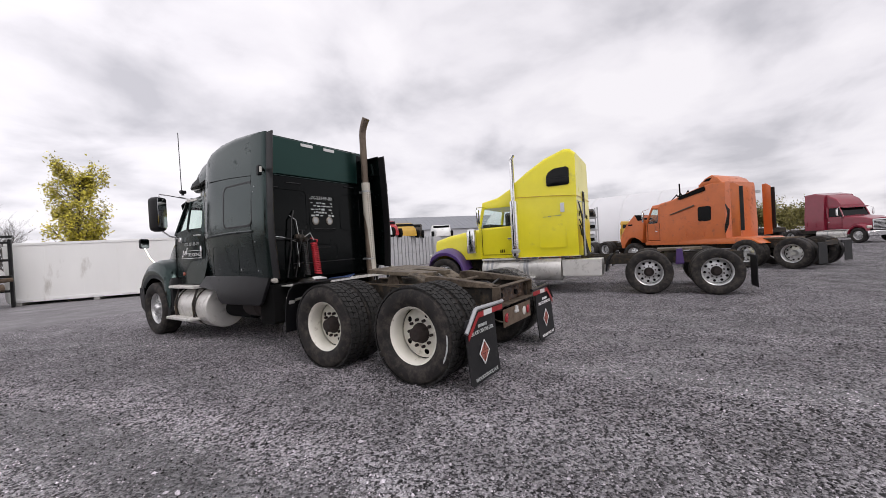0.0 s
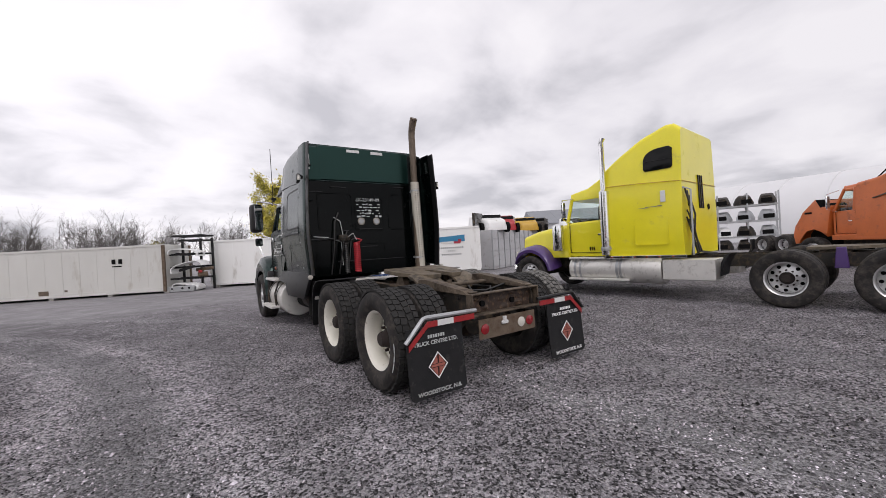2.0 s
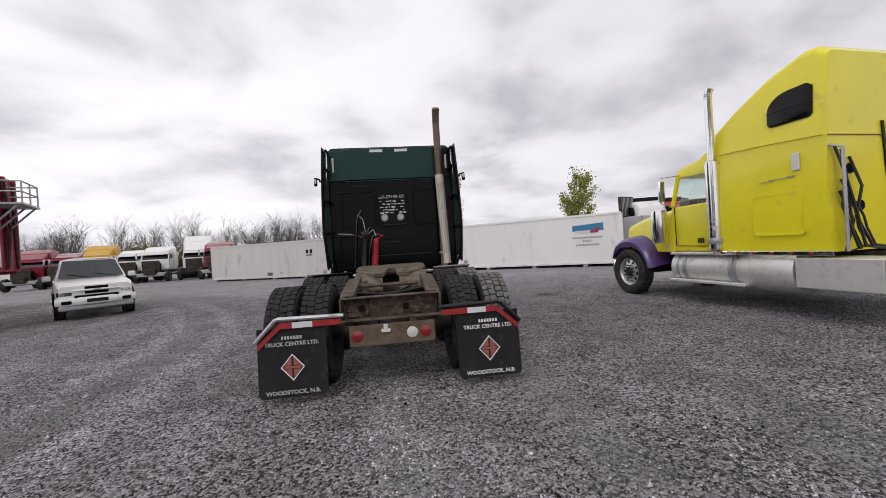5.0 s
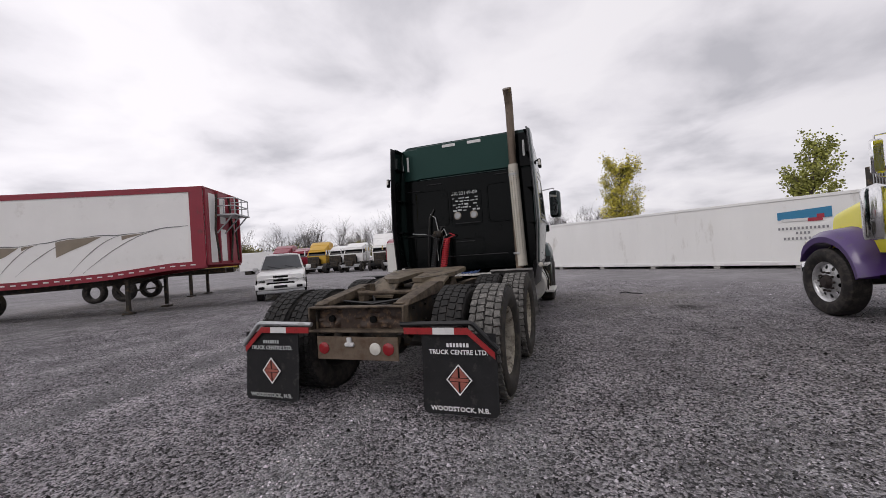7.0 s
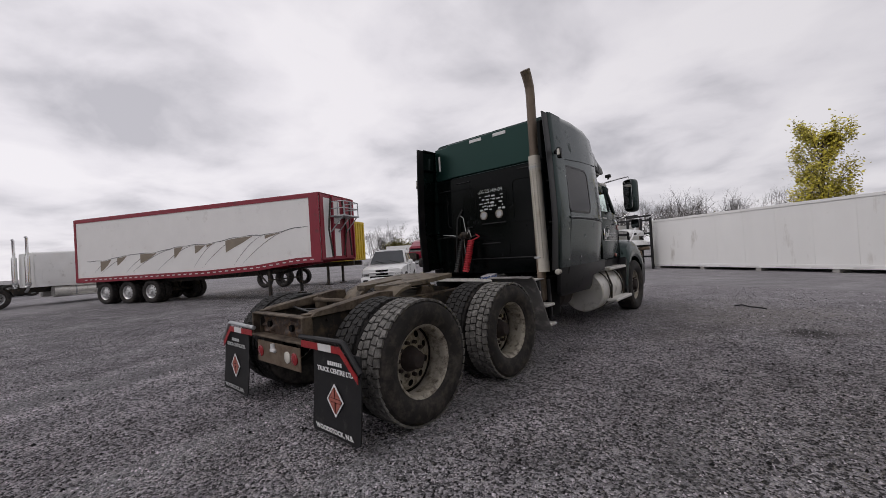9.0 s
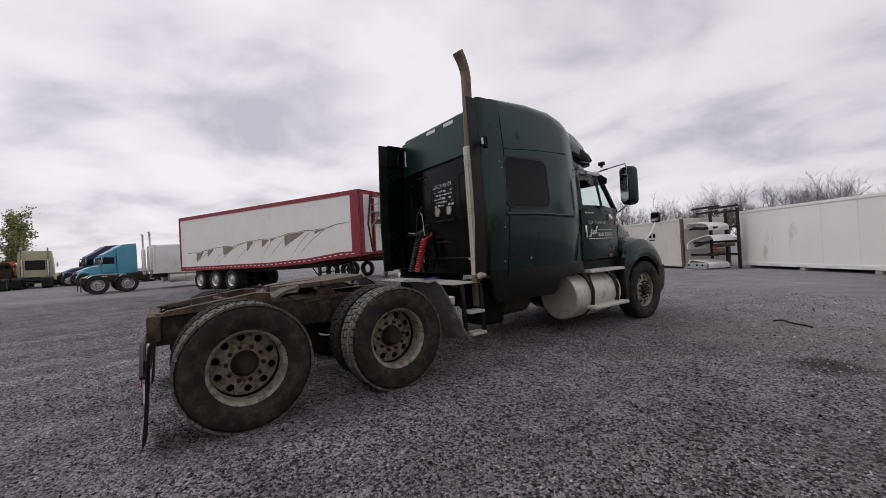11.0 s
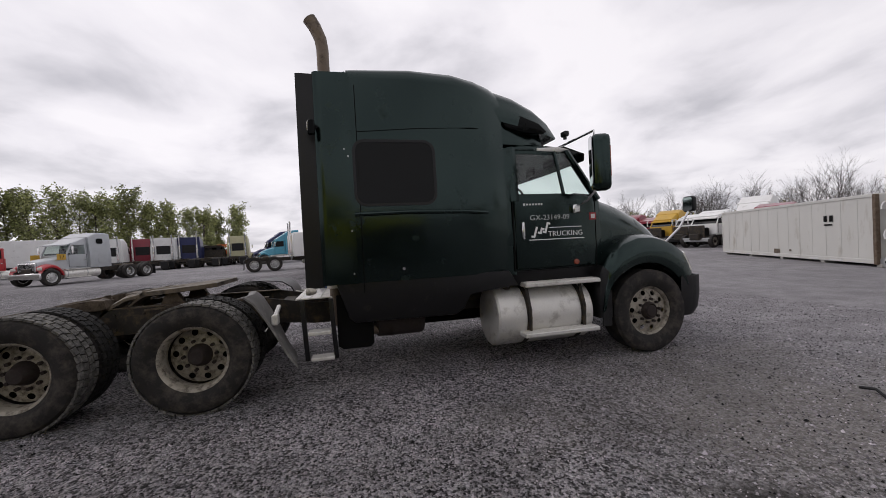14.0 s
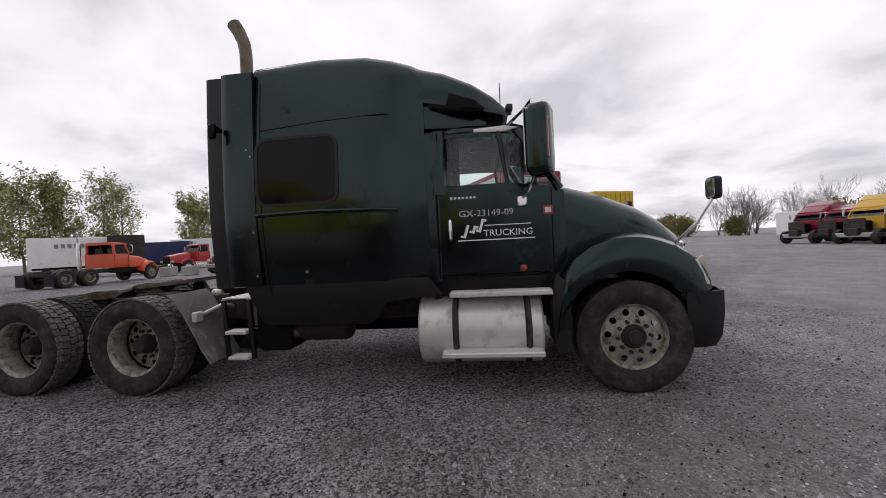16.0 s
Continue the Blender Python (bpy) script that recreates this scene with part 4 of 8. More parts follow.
    cyl(bm, (-0.06, -1.36, 0.61), (-0.06, -1.36, 0.66), 0.022, 10)
    part("plate_lamp", bm, "white_refl", tl, "small number-plate lamp", True)

    # ---- sleeper ----
    W = 1.225
    bm = B()
    rings = []
    for y, w, zt, r in ((2.32, W, 3.26, 0.10), (2.38, W, 3.27, 0.11), (2.96, W, 3.31, 0.15), (3.43, W, 3.30, 0.20), (3.68, W - 0.015, 3.255, 0.22), (3.86, W - 0.06, 3.215, 0.24), (3.98, 1.12, 3.165, 0.24)):
        zc = zt - r
        pts = [(w - barrel(z), z) for z in [1.10 + f * (zc - 1.10) for f in (0, 0.06, 0.15, 0.25, 0.34, 0.43, 0.52, 0.62, 0.72, 0.82, 0.92)]]
        xc = w - barrel(zc) - r
        pts += [(xc + r * math.cos(radians(18 * i)), zc + r * math.sin(radians(18 * i))) for i in range(6)]
        rings.append([Vector((-x, y, z)) for x, z in pts] + [Vector((0, y, zt))] + [Vector((x, y, z)) for x, z in pts[::-1]])
    loft(bm, rings)
    slp = part("sleeper", bm, "green", T, "dark green sleeper body with tinted side window", True)
    # roof cap that leans forward over the cab like a peak, side scoops painted black
    bm = B()
    rings = []
    for y, w, zt, zb, r in ((3.86, 1.07, 3.20, 2.80, 0.22), (4.12, 1.045, 3.12, 2.745, 0.20), (4.36, 0.995, 3.00, 2.70, 0.16), (4.55, 0.925, 2.86, 2.67, 0.09), (4.68, 0.83, 2.735, 2.66, 0.03)):
        rings.append(shell_ring(y, w, zb, zt, r, w - 0.03))
    loft(bm, rings)
    part("roof_cap", bm, "green", T, "dark green roof fairing over the cab", True)
    bm = B()
    rings = [shell_ring(y, w, 2.54, zt, 0.06, w - 0.02) for y, w, zt in ((3.94, 1.03, 2.96), (4.12, 0.99, 2.86), (4.32, 0.93, 2.77), (4.48, 0.86, 2.70))]
    loft(bm, rings)
    part("roof_cap_foot", bm, "green", T, "", True)
    for sx in (-1, 1):
        # raised plate, not hollowed; the scoop's shade is its black colour
        bm = B()
        prism(bm, [(4.02, 2.72), (4.20, 2.67), (4.42, 2.66), (4.47, 2.69), (4.38, 2.78), (4.18, 2.86), (4.04, 2.88), (3.99, 2.80)], sx * 0.95, sx * 1.035, bev=0.014)
        part("side_scoop", bm, "gloss_black", T, "black plate for the shaded scoop in the roof fairing's side", True)
    # seams, belt moulding, window, luggage door
    for sx in (-1, 1):
        X = sx * W
        bm = B()
        prism(bm, [(2.76 + u, 2.19 + v) for u, v in rrect(0.79, 0.63, 0.10)], X - sx * 0.012, X + sx * 0.006)
        wn2 = part("sleeper_window", bm, "dark_glass" if sx > 0 else "green", slp, "tinted sleeper side window" if sx > 0 else "blanked window panel", False)
        bm = B()
        o, i2 = rrect(0.83, 0.67, 0.12), rrect(0.775, 0.615, 0.095)
        ring = [[Vector((X + sx * d, 2.76 + p[0], 2.19 + p[1])) for d, p in ((0.0, a), (0.009, a), (0.009, b), (0.0, b))] for a, b in zip(o, i2)]
        loft(bm, ring + [ring[0]], False)
        part("gasket", bm, "black_plastic", wn2, "", True)
        bm = B()
        tube(bm, [(X + sx * 0.002, 2.34, 1.78), (X + sx * 0.004, 2.9, 1.79), (X + sx * 0.004, 3.5, 1.775), (X - sx * 0.03, 3.72, 1.76)], 0.021, 8)
        part("belt_moulding", bm, "green", slp, "", True)
        for pts in ([(2.40, 1.0 + 0.16 * i) for i in range(14)], ((2.40, 2.60), (3.0, 2.645), (3.6, 2.665), (3.80, 2.66))):
            bm = B()
            tube(bm, [(X - (sx * 0.05 if y > 3.7 else 0), y, z) for y, z in pts], 0.005, 5)
            part("panel_seam", bm, "hole", slp)
        bm = B()
        o = rrect(0.76, 0.46, 0.06)
        ring = [[Vector((X + sx * d, 2.86 + p[0] * k, 1.36 + p[1] * k)) for d, k in ((-0.004, 1.0), (0.004, 1.0), (0.004, 0.975), (-0.004, 0.975))] for p in o]
        loft(bm, ring + [ring[0]], False)
        ld = part("luggage_door", bm, "green", slp, "luggage door outline low on the sleeper", True)
        bm = B()
        cyl(bm, (X, 2.80, 1.22), (X + sx * 0.012, 2.80, 1.22), 0.016, 10)
        part("latch", bm, "chrome", ld, "", True)
        for y, z in ((2.30, 2.35), (2.30, 1.62), (2.30, 1.2), (2.26, 2.42)):
            bm = B()
            cyl(bm, (X, y, z), (X + sx * 0.012, y, z), 0.010, 8)
            part("bolt", bm, "galv", slp, "", True)
    # back wall: recessed panel with ribs, vents, chalk marks
    bm = B()
    box(bm, (0, 2.30, 2.95), (1.72, 0.03, 0.58), 0.012)
    part("upper_back_panel", bm, "green_wall", slp, "green upper back panel", True)
    bm = B()
    box(bm, (0, 2.30, 1.83), (2.26, 0.03, 1.62), 0.012)
    bk = part("back_wall", bm, "gloss_black", slp, "glossy black sleeper back wall")
    for x in (-0.98, 0.98):
        bm = B()
        box(bm, (x, 2.30, 2.93), (0.30, 0.028, 0.56), 0.01)
        part("upper_side_panel", bm, "green_wall" if x < 0 else "gloss_black", bk)
    for x, z, w in ((-0.55, 2.54, 0.28), (0.62, 2.58, 0.24), (0.02, 1.815, 0.44), (-0.05, 1.50, 0.34), (0.02, 1.26, 1.3), (-0.45, 1.79, 0.12), (-0.95, 2.45, 0.25), (-0.9, 1.64, 0.26)):
        bm = B()
        box(bm, (x, 2.278, z), (w, 0.02, 0.018), 0.006)
        part("pressed_rib", bm, "black_plastic", bk)
    for x, z, w, h in ((-0.62, 2.12, 0.62, 0.66), (0.62, 2.12, 0.50, 0.66), (-0.02, 1.42, 0.62, 0.30), (0.0, 2.08, 0.56, 0.62), (-0.78, 1.40, 0.42, 0.5)):
        bm = B()
        ring = [[Vector((x + p[0] * kx, yy, z + p[1] * kz)) for yy, kx, kz in ((2.284, 1.0, 1.0), (2.276, 1 - 0.012 / w, 1 - 0.012 / h), (2.276, 1 - 0.040 / w, 1 - 0.040 / h), (2.284, 1 - 0.052 / w, 1 - 0.052 / h))] for p in rrect(w, h, 0.07)]
        loft(bm, ring + [ring[0]], False)
        part("pressed_outline", bm, "gloss_black", bk, "", True)
    for pts in (((-0.66, 2.27, 2.02), (-0.56, 2.25, 1.95), (-0.52, 2.25, 1.7)), ((-1.02, 2.26, 1.70), (-0.8, 2.25, 1.68), (-0.56, 2.24, 1.60), (-0.55, 2.24, 1.2)), ((-0.48, 2.20, 1.66), (-0.38, 2.14, 1.74), (-0.33, 2.12, 1.62))):
        bm = B()
        tube(bm, pts, 0.007, 6)
        part("wire", bm, "chalk", bk, "pale wire on the back wall", True)
    for x in (-0.16, 0.13):
        bm = B()
        lathe(bm, [(0.067, 2.284), (0.067, 2.268), (0.052, 2.262), (0.050, 2.275), (0.0001, 2.275)], 24, (x, 0, 1.95), axis="y")
        vt = part("round_vent", bm, "rim_dull", bk, "round pale vent", True)
        bm = B()
        lathe(bm, [(0.048, 2.272), (0.0001, 2.271)], 20, (x, 0, 1.95), axis="y")
        part("vent_mesh", bm, "galv", vt)
    for x, w in ((-0.245, 0.235), (0.21, 0.235)):
        bm = B()
        box(bm, (x, 2.283, 3.185), (w, 0.008, 0.05), 0.002)
        part("reflector_strip", bm, "white_refl", bk, "white reflector strip under the roof edge")
    for x in (-1.03, 1.03):
        bm = B()
        box(bm, (x, 2.28, 2.95), (0.035, 0.01, 0.26), 0.002)
        part("reflector_strip", bm, "white_refl", bk)
    writing("stock_number", "GX-23149-09", 0.086, "chalk", bk, Matrix.Translation((-0.03, 2.279, 2.33)) @ pose(0, 0, 0, 90, 0, 0), "hand-written stock number in chalk", 0.001)
    bm = B()
    rnd = random.Random(4)
    for row in range(5):
        x = -0.235
        while x < 0.19:
            w = rnd.uniform(0.02, 0.07)
            if rnd.random() < 0.8:
                box(bm, (x + w / 2, 2.281, 2.25 - row * 0.052 + rnd.uniform(-0.006, 0.006)), (w, 0.003, rnd.uniform(0.012, 0.030)))
            x += w + rnd.uniform(0.012, 0.03)
    part("chalk_notes", bm, "chalk", bk, "rows of illegible chalk notes")
    # side extenders
    for sx in (-1, 1):
        bm = B()
        heights = [1.10 + i * 0.16 for i in range(14)]
        loft(bm, [[Vector((sx * x, y, z)) for x, y in ((1.20, 2.34), (1.233, 2.34), (1.233, 2.06), (1.228, 2.01), (1.214, 1.975), (1.194, 1.965), (1.194, 2.0))] for z in heights])
        ex = part("side_extender", bm, "green", T, "tall side fairing behind the sleeper", True)
        bm = B()
        loft(bm, [[Vector((sx * x, y, z - 0.02)) for x, y in ((1.195, 1.99), (1.208, 1.985), (1.214, 1.84), (1.206, 1.80), (1.192, 1.81))] for z in heights])
        part("rubber_edge", bm, "black_plastic", ex, "black rubber edge", True)
        for z in (1.25, 1.75, 2.3, 2.85, 3.18):
            bm = B()
            box(bm, (sx * 1.13, 2.1, z - 0.03), (0.10, 0.30, 0.02), 0.004)
            part("inner_brace", bm, "gloss_black", ex)
        bm = B()
        box(bm, (sx * 1.255, 1.98, 2.62), (0.03, 0.06, 0.04), 0.006)
        tube(bm, [(sx * 1.25, 1.98, 2.64), (sx * 1.31, 1.96, 2.66)], 0.012, 6)
        box(bm, (sx * 1.32, 1.95, 2.60), (0.05, 0.07, 0.14), 0.01)
        ml = part("marker_lamp", bm, "gloss_black", ex, "small square marker lamp on the fairing", True)
        bm = B()
        box(bm, (sx * 1.32, 1.912, 2.61), (0.034, 0.008, 0.08), 0.003)
        part("lens", bm, "clear_lens", ml)
        bm = B()
        lathe(bm, [(0.0001, 1.80), (0.034, 1.805), (0.038, 1.84), (0.024, 1.90), (0.0001, 1.91)], 16, (sx * 1.22, 0, 1.06), axis="y")
        part("work_lamp", bm, "rim_lip", ex, "round work lamp at the foot of the fairing", True)
        # recess black paints the shade under the sleeper onto this box
        bm = B()
        prism(bm, [(1.97, 0.44), (2.02, 0.40), (2.30, 0.40), (2.34, 0.44), (2.34, 0.97), (1.97, 0.97)], sx * 0.60, sx * 1.03, bev=0.02)
        part("under_cab_box", bm, "hole", T, "near-black box under the sleeper", True)
        bm = B()
        lathe(bm, [(0.0001, 2.36), (0.17, 2.36), (0.205, 2.40), (0.205, 2.52), (0.212, 2.53), (0.212, 2.56), (0.205, 2.57), (0.205, 2.86), (0.19, 2.90), (0.06, 2.93), (0.0001, 2.93)], 28, (sx * 0.80, 0, 0.66), axis="y")
        part("muffler" if sx > 0 else "air_tank", bm, "hub_rust", T, "grimy round canister under the sleeper", True)
        bm = B()
        prism(bm, [(2.10, 0.74), (2.16, 0.69), (3.22, 0.68), (3.32, 0.74), (3.38, 0.90), (3.96, 0.94), (3.96, 1.12), (2.10, 1.12)], sx * 1.09, sx * 1.15, bev=0.014)
        part("skirt", bm, "black_plastic", T, "dark skirt below the sleeper", True)
        bm = B()
        loft(bm, [[Vector((sx * x, y, z)) for x, y in ((1.0, 3.90), (1.105 - 0.6 * barrel(z), 3.93), (1.088 - 0.4 * barrel(z), 3.98), (1.07, 4.02), (1.06, 4.05), (1.0, 4.05))] for z in (1.06, 1.3, 1.55, 1.8, 2.05, 2.3, 2.48)])
        part("corner_panel", bm, "green", T, "rounded upright panel between sleeper and door", True)
        bm = B()
        prism(bm, [(3.90, 0.92), (5.06, 0.94), (5.06, 1.09), (3.90, 1.09)], sx * 0.98, sx * 1.05, bev=0.012)
        part("cab_sill", bm, "black_plastic", T, "dark sill below the door", True)
    # electrical and air connections on the back wall
    bm = B()
    tube(bm, [(-0.75, 2.27, 1.05), (-0.70, 2.2, 1.5), (-0.66, 2.22, 1.95), (-0.58, 2.27, 2.1)], 0.014, 6)
    tube(bm, [(-0.62, 2.25, 1.05), (-0.55, 2.15, 1.6), (-0.45, 2.24, 1.78)], 0.012, 6)
    tube(bm, [(-1.15, 2.24, 1.64), (-0.8, 2.2, 1.66), (-0.5, 2.22, 1.62)], 0.012, 6)
    tube(bm, [(-0.5, 2.2, 1.05), (-0.46, 2.12, 1.35), (-0.4, 2.2, 1.62), (-0.3, 2.25, 1.66)], 0.012, 6)
    part("cable", bm, "black_hose", bk, "black cables on the back wall", True)
    bm = B()
    box(bm, (-0.52, 2.23, 1.66), (0.16, 0.10, 0.12), 0.02)
    for dx in (-0.05, 0.05):
        cyl(bm, (-0.52 + dx, 2.18, 1.66), (-0.52 + dx, 2.12, 1.64), 0.03, 12)
    part("gladhand_bracket", bm, "frame", bk, "air and power couplings", True)
    for mt, x0, nm in (("red_hose", -0.33, "red_coiled_hose"), ("black_hose", -0.52, "black_coiled_hose")):
        bm = B()
        n, pts = 14, []
        r = 0.05 if mt == "red_hose" else 0.035
        for i in range(n * 8 + 1):
            a = 2 * math.pi * i / 8
            f = i / (n * 8)
            pts.append((x0 - 0.05 * f + r * math.cos(a), 2.12 - 0.14 * f + r * math.sin(a), 1.58 - 0.50 * f))
        tube(bm, pts, 0.012, 6)
        if mt == "red_hose":
            tube(bm, [(x0 + r, 2.12, 1.58), (x0 + 0.12, 2.18, 1.62), (x0 + 0.02, 2.24, 1.66)], 0.011, 6)
        part(nm, bm, mt, bk, "coiled air hose hanging to the deck", True)

    # exhaust stack: tan rusty pipe with a pale perforated shield strapped to its rear
    bm = B()
    tube(bm, [(0.95, 1.97, 0.66), (0.95, 1.97, 3.53), (0.95, 1.955, 3.64), (0.95, 1.905, 3.76), (0.95, 1.855, 3.84)], [0.062, 0.062, 0.063, 0.066, 0.07], 18)
    es = part("exhaust_pipe", bm, "stack_rust", T, "upright exhaust stack with curved rusty tip", True)
    bm = B()
    arc = [radians(d) for d in range(150, 391, 15)]
    loft(bm, [[Vector((0.95 + (2.66 - z) * 0.028 + rr * math.cos(a), 1.965 + rr * math.sin(a), z)) for rr, a in [(0.080, a) for a in arc] + [(0.073, a) for a in arc[::-1]]] for z in (1.05, 2.66)])
    hs = part("heat_shield", bm, "stack", es, "stained pale perforated heat shield", True)
    bm = B()
    for i in range(40):
        z = 1.25 + i * 0.033
        for d in (240, 270, 300):
            a = radians(d)
            box(bm, (0.95 + (2.66 - z) * 0.028 + 0.0805 * math.cos(a), 1.965 + 0.0805 * math.sin(a), z), (0.012, 0.004, 0.011))
    tagged(part("perforation", bm, "hole", hs), kind="stuff")
    for z in (1.25, 2.5):
        bm = B()
        lathe(bm, [(0.082, z - 0.015), (0.085, z), (0.082, z + 0.015)], 20, (0.95, 1.965, 0), axis="z")
        box(bm, (0.95, 2.06, z), (0.05, 0.12, 0.03))
        part("clamp", bm, "galv", es, "", True)
    bm = B()
    tube(bm, [(0.95, 1.97, 0.7), (0.95, 2.2, 0.58), (0.85, 2.6, 0.55)], 0.062, 14)
    part("lower_pipe", bm, "stack_rust", es, "", True)

    # ---- cab ----
    bm = B()
    def low_ring(y, w, zb, zt):
        return [Vector((x, y, z)) for x, z in ((-w, zb), (-w - 0.012, zb + 0.45), (-w + 0.01, zt), (w - 0.01, zt), (w + 0.012, zb + 0.45), (w, zb))]
    loft(bm, [low_ring(3.98, 1.065, 0.98, 1.90), low_ring(4.5, 1.06, 0.98, 1.90), low_ring(5.02, 1.02, 0.98, 1.90), low_ring(5.14, 0.98, 0.98, 1.88)])
    cab = part("cab", bm, "green", T, "dark green cab lower body", True)
    bm = B()
    roof = []
    for y, w, z in ((3.92, 1.0, 2.56), (4.3, 0.995, 2.565), (4.62, 0.97, 2.55), (4.76, 0.93, 2.52)):
        roof.append(shell_ring(y, w, z - 0.13, z, 0.05, w - 0.03))
    loft(bm, roof)
    part("cab_roof", bm, "green", cab, "", True)
    for sx in (-1, 1):
        for a, b, rr in (((1.0, 5.10, 1.89), (0.93, 4.74, 2.50), 0.042), ((1.045, 4.06, 1.88), (0.99, 4.06, 2.50), 0.055), ((1.035, 4.645, 1.93), (0.975, 4.575, 2.48), 0.020)):
            bm = B()
            tube(bm, [(sx * a[0], *a[1:]), (sx * b[0], *b[1:])], rr, 8)
            part("pillar", bm, "green", cab, "", True)
        # door with its glass, handle and lettering
        X = sx * 1.078
        bm = B()
        o = [(4.05, 1.12), (4.98, 1.12), (4.985, 1.5), (4.98, 1.92), (4.62, 1.965), (4.05, 1.965)]
        prism(bm, o, X - sx * 0.03, X, bev=0.008)
        dr = part("door", bm, "green", cab, "dark green cab door with white company lettering", True)
        bm = B()
        for pts in (((4.035, 1.10), (4.035, 1.92), (4.05, 2.50)), ((5.0, 1.10), (5.005, 1.9)), ((4.035, 1.10), (5.0, 1.10))):
            tube(bm, [(X - (sx * 0.07 if z > 2 else sx * 0.002), y, z) for y, z in pts], 0.006, 5)
        part("door_gap", bm, "hole", dr)
        bm = B()
        vs = [(sx * 1.035, 4.12, 1.97), (sx * 1.03, 4.62, 1.97), (sx * 0.97, 4.55, 2.49), (sx * 0.985, 4.13, 2.50)]
        bm.faces.new([bm.verts.new(v) for v in vs])
        pane = part("door_glass", bm, "glass", dr, "clear door glass")
        pane.visible_shadow = False
        bm = B()
        vs = [(sx * 1.03, 4.67, 1.93), (sx * 1.005, 5.05, 1.91), (sx * 0.95, 4.72, 2.46), (sx * 0.97, 4.60, 2.47)]
        bm.faces.new([bm.verts.new(v) for v in vs])
        pane = part("quarter_glass", bm, "glass", dr)
        pane.visible_shadow = False
        bm = B()
        box(bm, (X + sx * 0.012, 4.13, 1.55), (0.03, 0.035, 0.20), 0.012)
        part("door_handle", bm, "chrome", dr, "upright chrome door handle", True)
        bm = B()
        box(bm, (X + sx * 0.02, 4.75, 1.78), (0.06, 0.09, 0.10), 0.015)
        part("mirror_foot", bm, "chrome", dr, "", True)
        bm = B()
        lathe(bm, [(0.0001, X + sx * 0.02), (0.03, X + sx * 0.015), (0.035, X)], 14, (0, 4.74, 1.16), axis="x")
        part("side_marker", bm, "amber", dr, "amber side marker lamp", True)
        if sx > 0:
            rot = pose(0, 0, 0, 90, 0, 90)
        else:
            rot = pose(0, 0, 0, 90, 0, -90)
        tx = X + sx * 0.002
        writing("stock_number", "GX-23149-09", 0.085, "chalk", dr, Matrix.Translation((tx, 4.44, 1.69)) @ rot, "hand-written stock number", 0.001)
        writing("company_word", "TRUCKING", 0.085, "white_ink", dr, Matrix.Translation((tx, 4.50 + 0.12 * sx, 1.50)) @ rot, "white company lettering", 0.001)
        bm = B()
        for k, (dy, dz, hh) in enumerate(((-0.24, 0.0, 0.13), (-0.175, 0.015, 0.075), (-0.11, 0.05, 0.13))):
            tilt = Matrix.Translation((tx, 4.50 + sx * dy, 1.525 + dz)) @ pose(0, 0, 0, -sx * 16, 0, 0)
            box(bm, (0, 0, 0), (0.003, 0.022, hh), m=tilt)
            box(bm, (0, -sx * 0.018, -hh / 2 + 0.011), (0.003, 0.03, 0.022), m=tilt)
            if k:
                box(bm, (0, sx * 0.018, hh / 2 - 0.011), (0.003, 0.03, 0.022), m=tilt)
        box(bm, (tx, 4.50 + sx * 0.12, 1.575), (0.003, 0.40, 0.008))
        box(bm, (tx, 4.50 + sx * 0.02, 1.44), (0.003, 0.66, 0.010))
        part("company_mark", bm, "white_ink", dr, "white company initials and lines")
        bm = B()
        for k in range(7):
            box(bm, (tx, 4.15 + 0.032 * k, 1.845), (0.003, 0.02, 0.020 + 0.006 * (k == 0)))
        part("model_badge", bm, "white_refl", dr, "small pale model badge as bars")
        if sx > 0:
            bm = B()
            box(bm, (tx, 4.97, 1.69), (0.004, 0.085, 0.085))
            st = part("square_sticker", bm, "red_refl", dr, "small red and white square sticker")
            bm = B()
            box(bm, (tx + 0.003, 4.97, 1.69), (0.003, 0.05, 0.05))
            part("sticker_mark", bm, "white_refl", st)
        # pale strip added for the visor edge's sun reflection
        bm = B()
        prism(bm, [(4.36, 2.475), (4.64, 2.465), (4.76, 2.50), (4.64, 2.525), (4.36, 2.51)], sx * 0.965, sx * 0.995, bev=0.008)
        part("drip_moulding", bm, "alu", cab, "pale strip in place of the sunlit visor edge over the door", True)
        # west-coast mirror on arms
        bm = B()
        prism(bm, [(p[0], p[1]) for p in [(q[0] * 1 + sx * 1.36, q[1] + 2.26) for q in rrect(0.22, 0.62, 0.08)]], 4.80, 4.99, "y", bev=0.05)
        mr = part("side_mirror", bm, "black_plastic" if sx < 0 else "green", T, "tall side mirror on chrome arms", True, m=Matrix.Translation((sx * 1.36, 4.84, 0)) @ pose(0, 0, 0, 0, 0, -sx * 24) @ Matrix.Translation((-sx * 1.36, -4.84, 0)))
        bm = B()
        prism(bm, [(q[0] + sx * 1.36, q[1] + 2.28) for q in rrect(0.18, 0.54, 0.045)], 4.792, 4.80, "y")
        part("mirror_glass", bm, "mirror", mr)
        bm = B()
        tube(bm, [(sx * 0.93, 4.66, 2.53), (sx * 1.2, 4.80, 2.60), (sx * 1.36, 4.84, 2.62), (sx * 1.37, 4.84, 2.55)], 0.014, 8)
        part("mirror_arm", bm, "chrome", cab, "chrome mirror arm", True)
        bm = B()
        tube(bm, [(sx * 1.09, 4.75, 1.80), (sx * 1.25, 4.80, 1.86), (sx * 1.36, 4.84, 1.97)], 0.014, 8)
        part("mirror_arm", bm, "chrome", cab, "chrome mirror arm", True)
        bm = B()
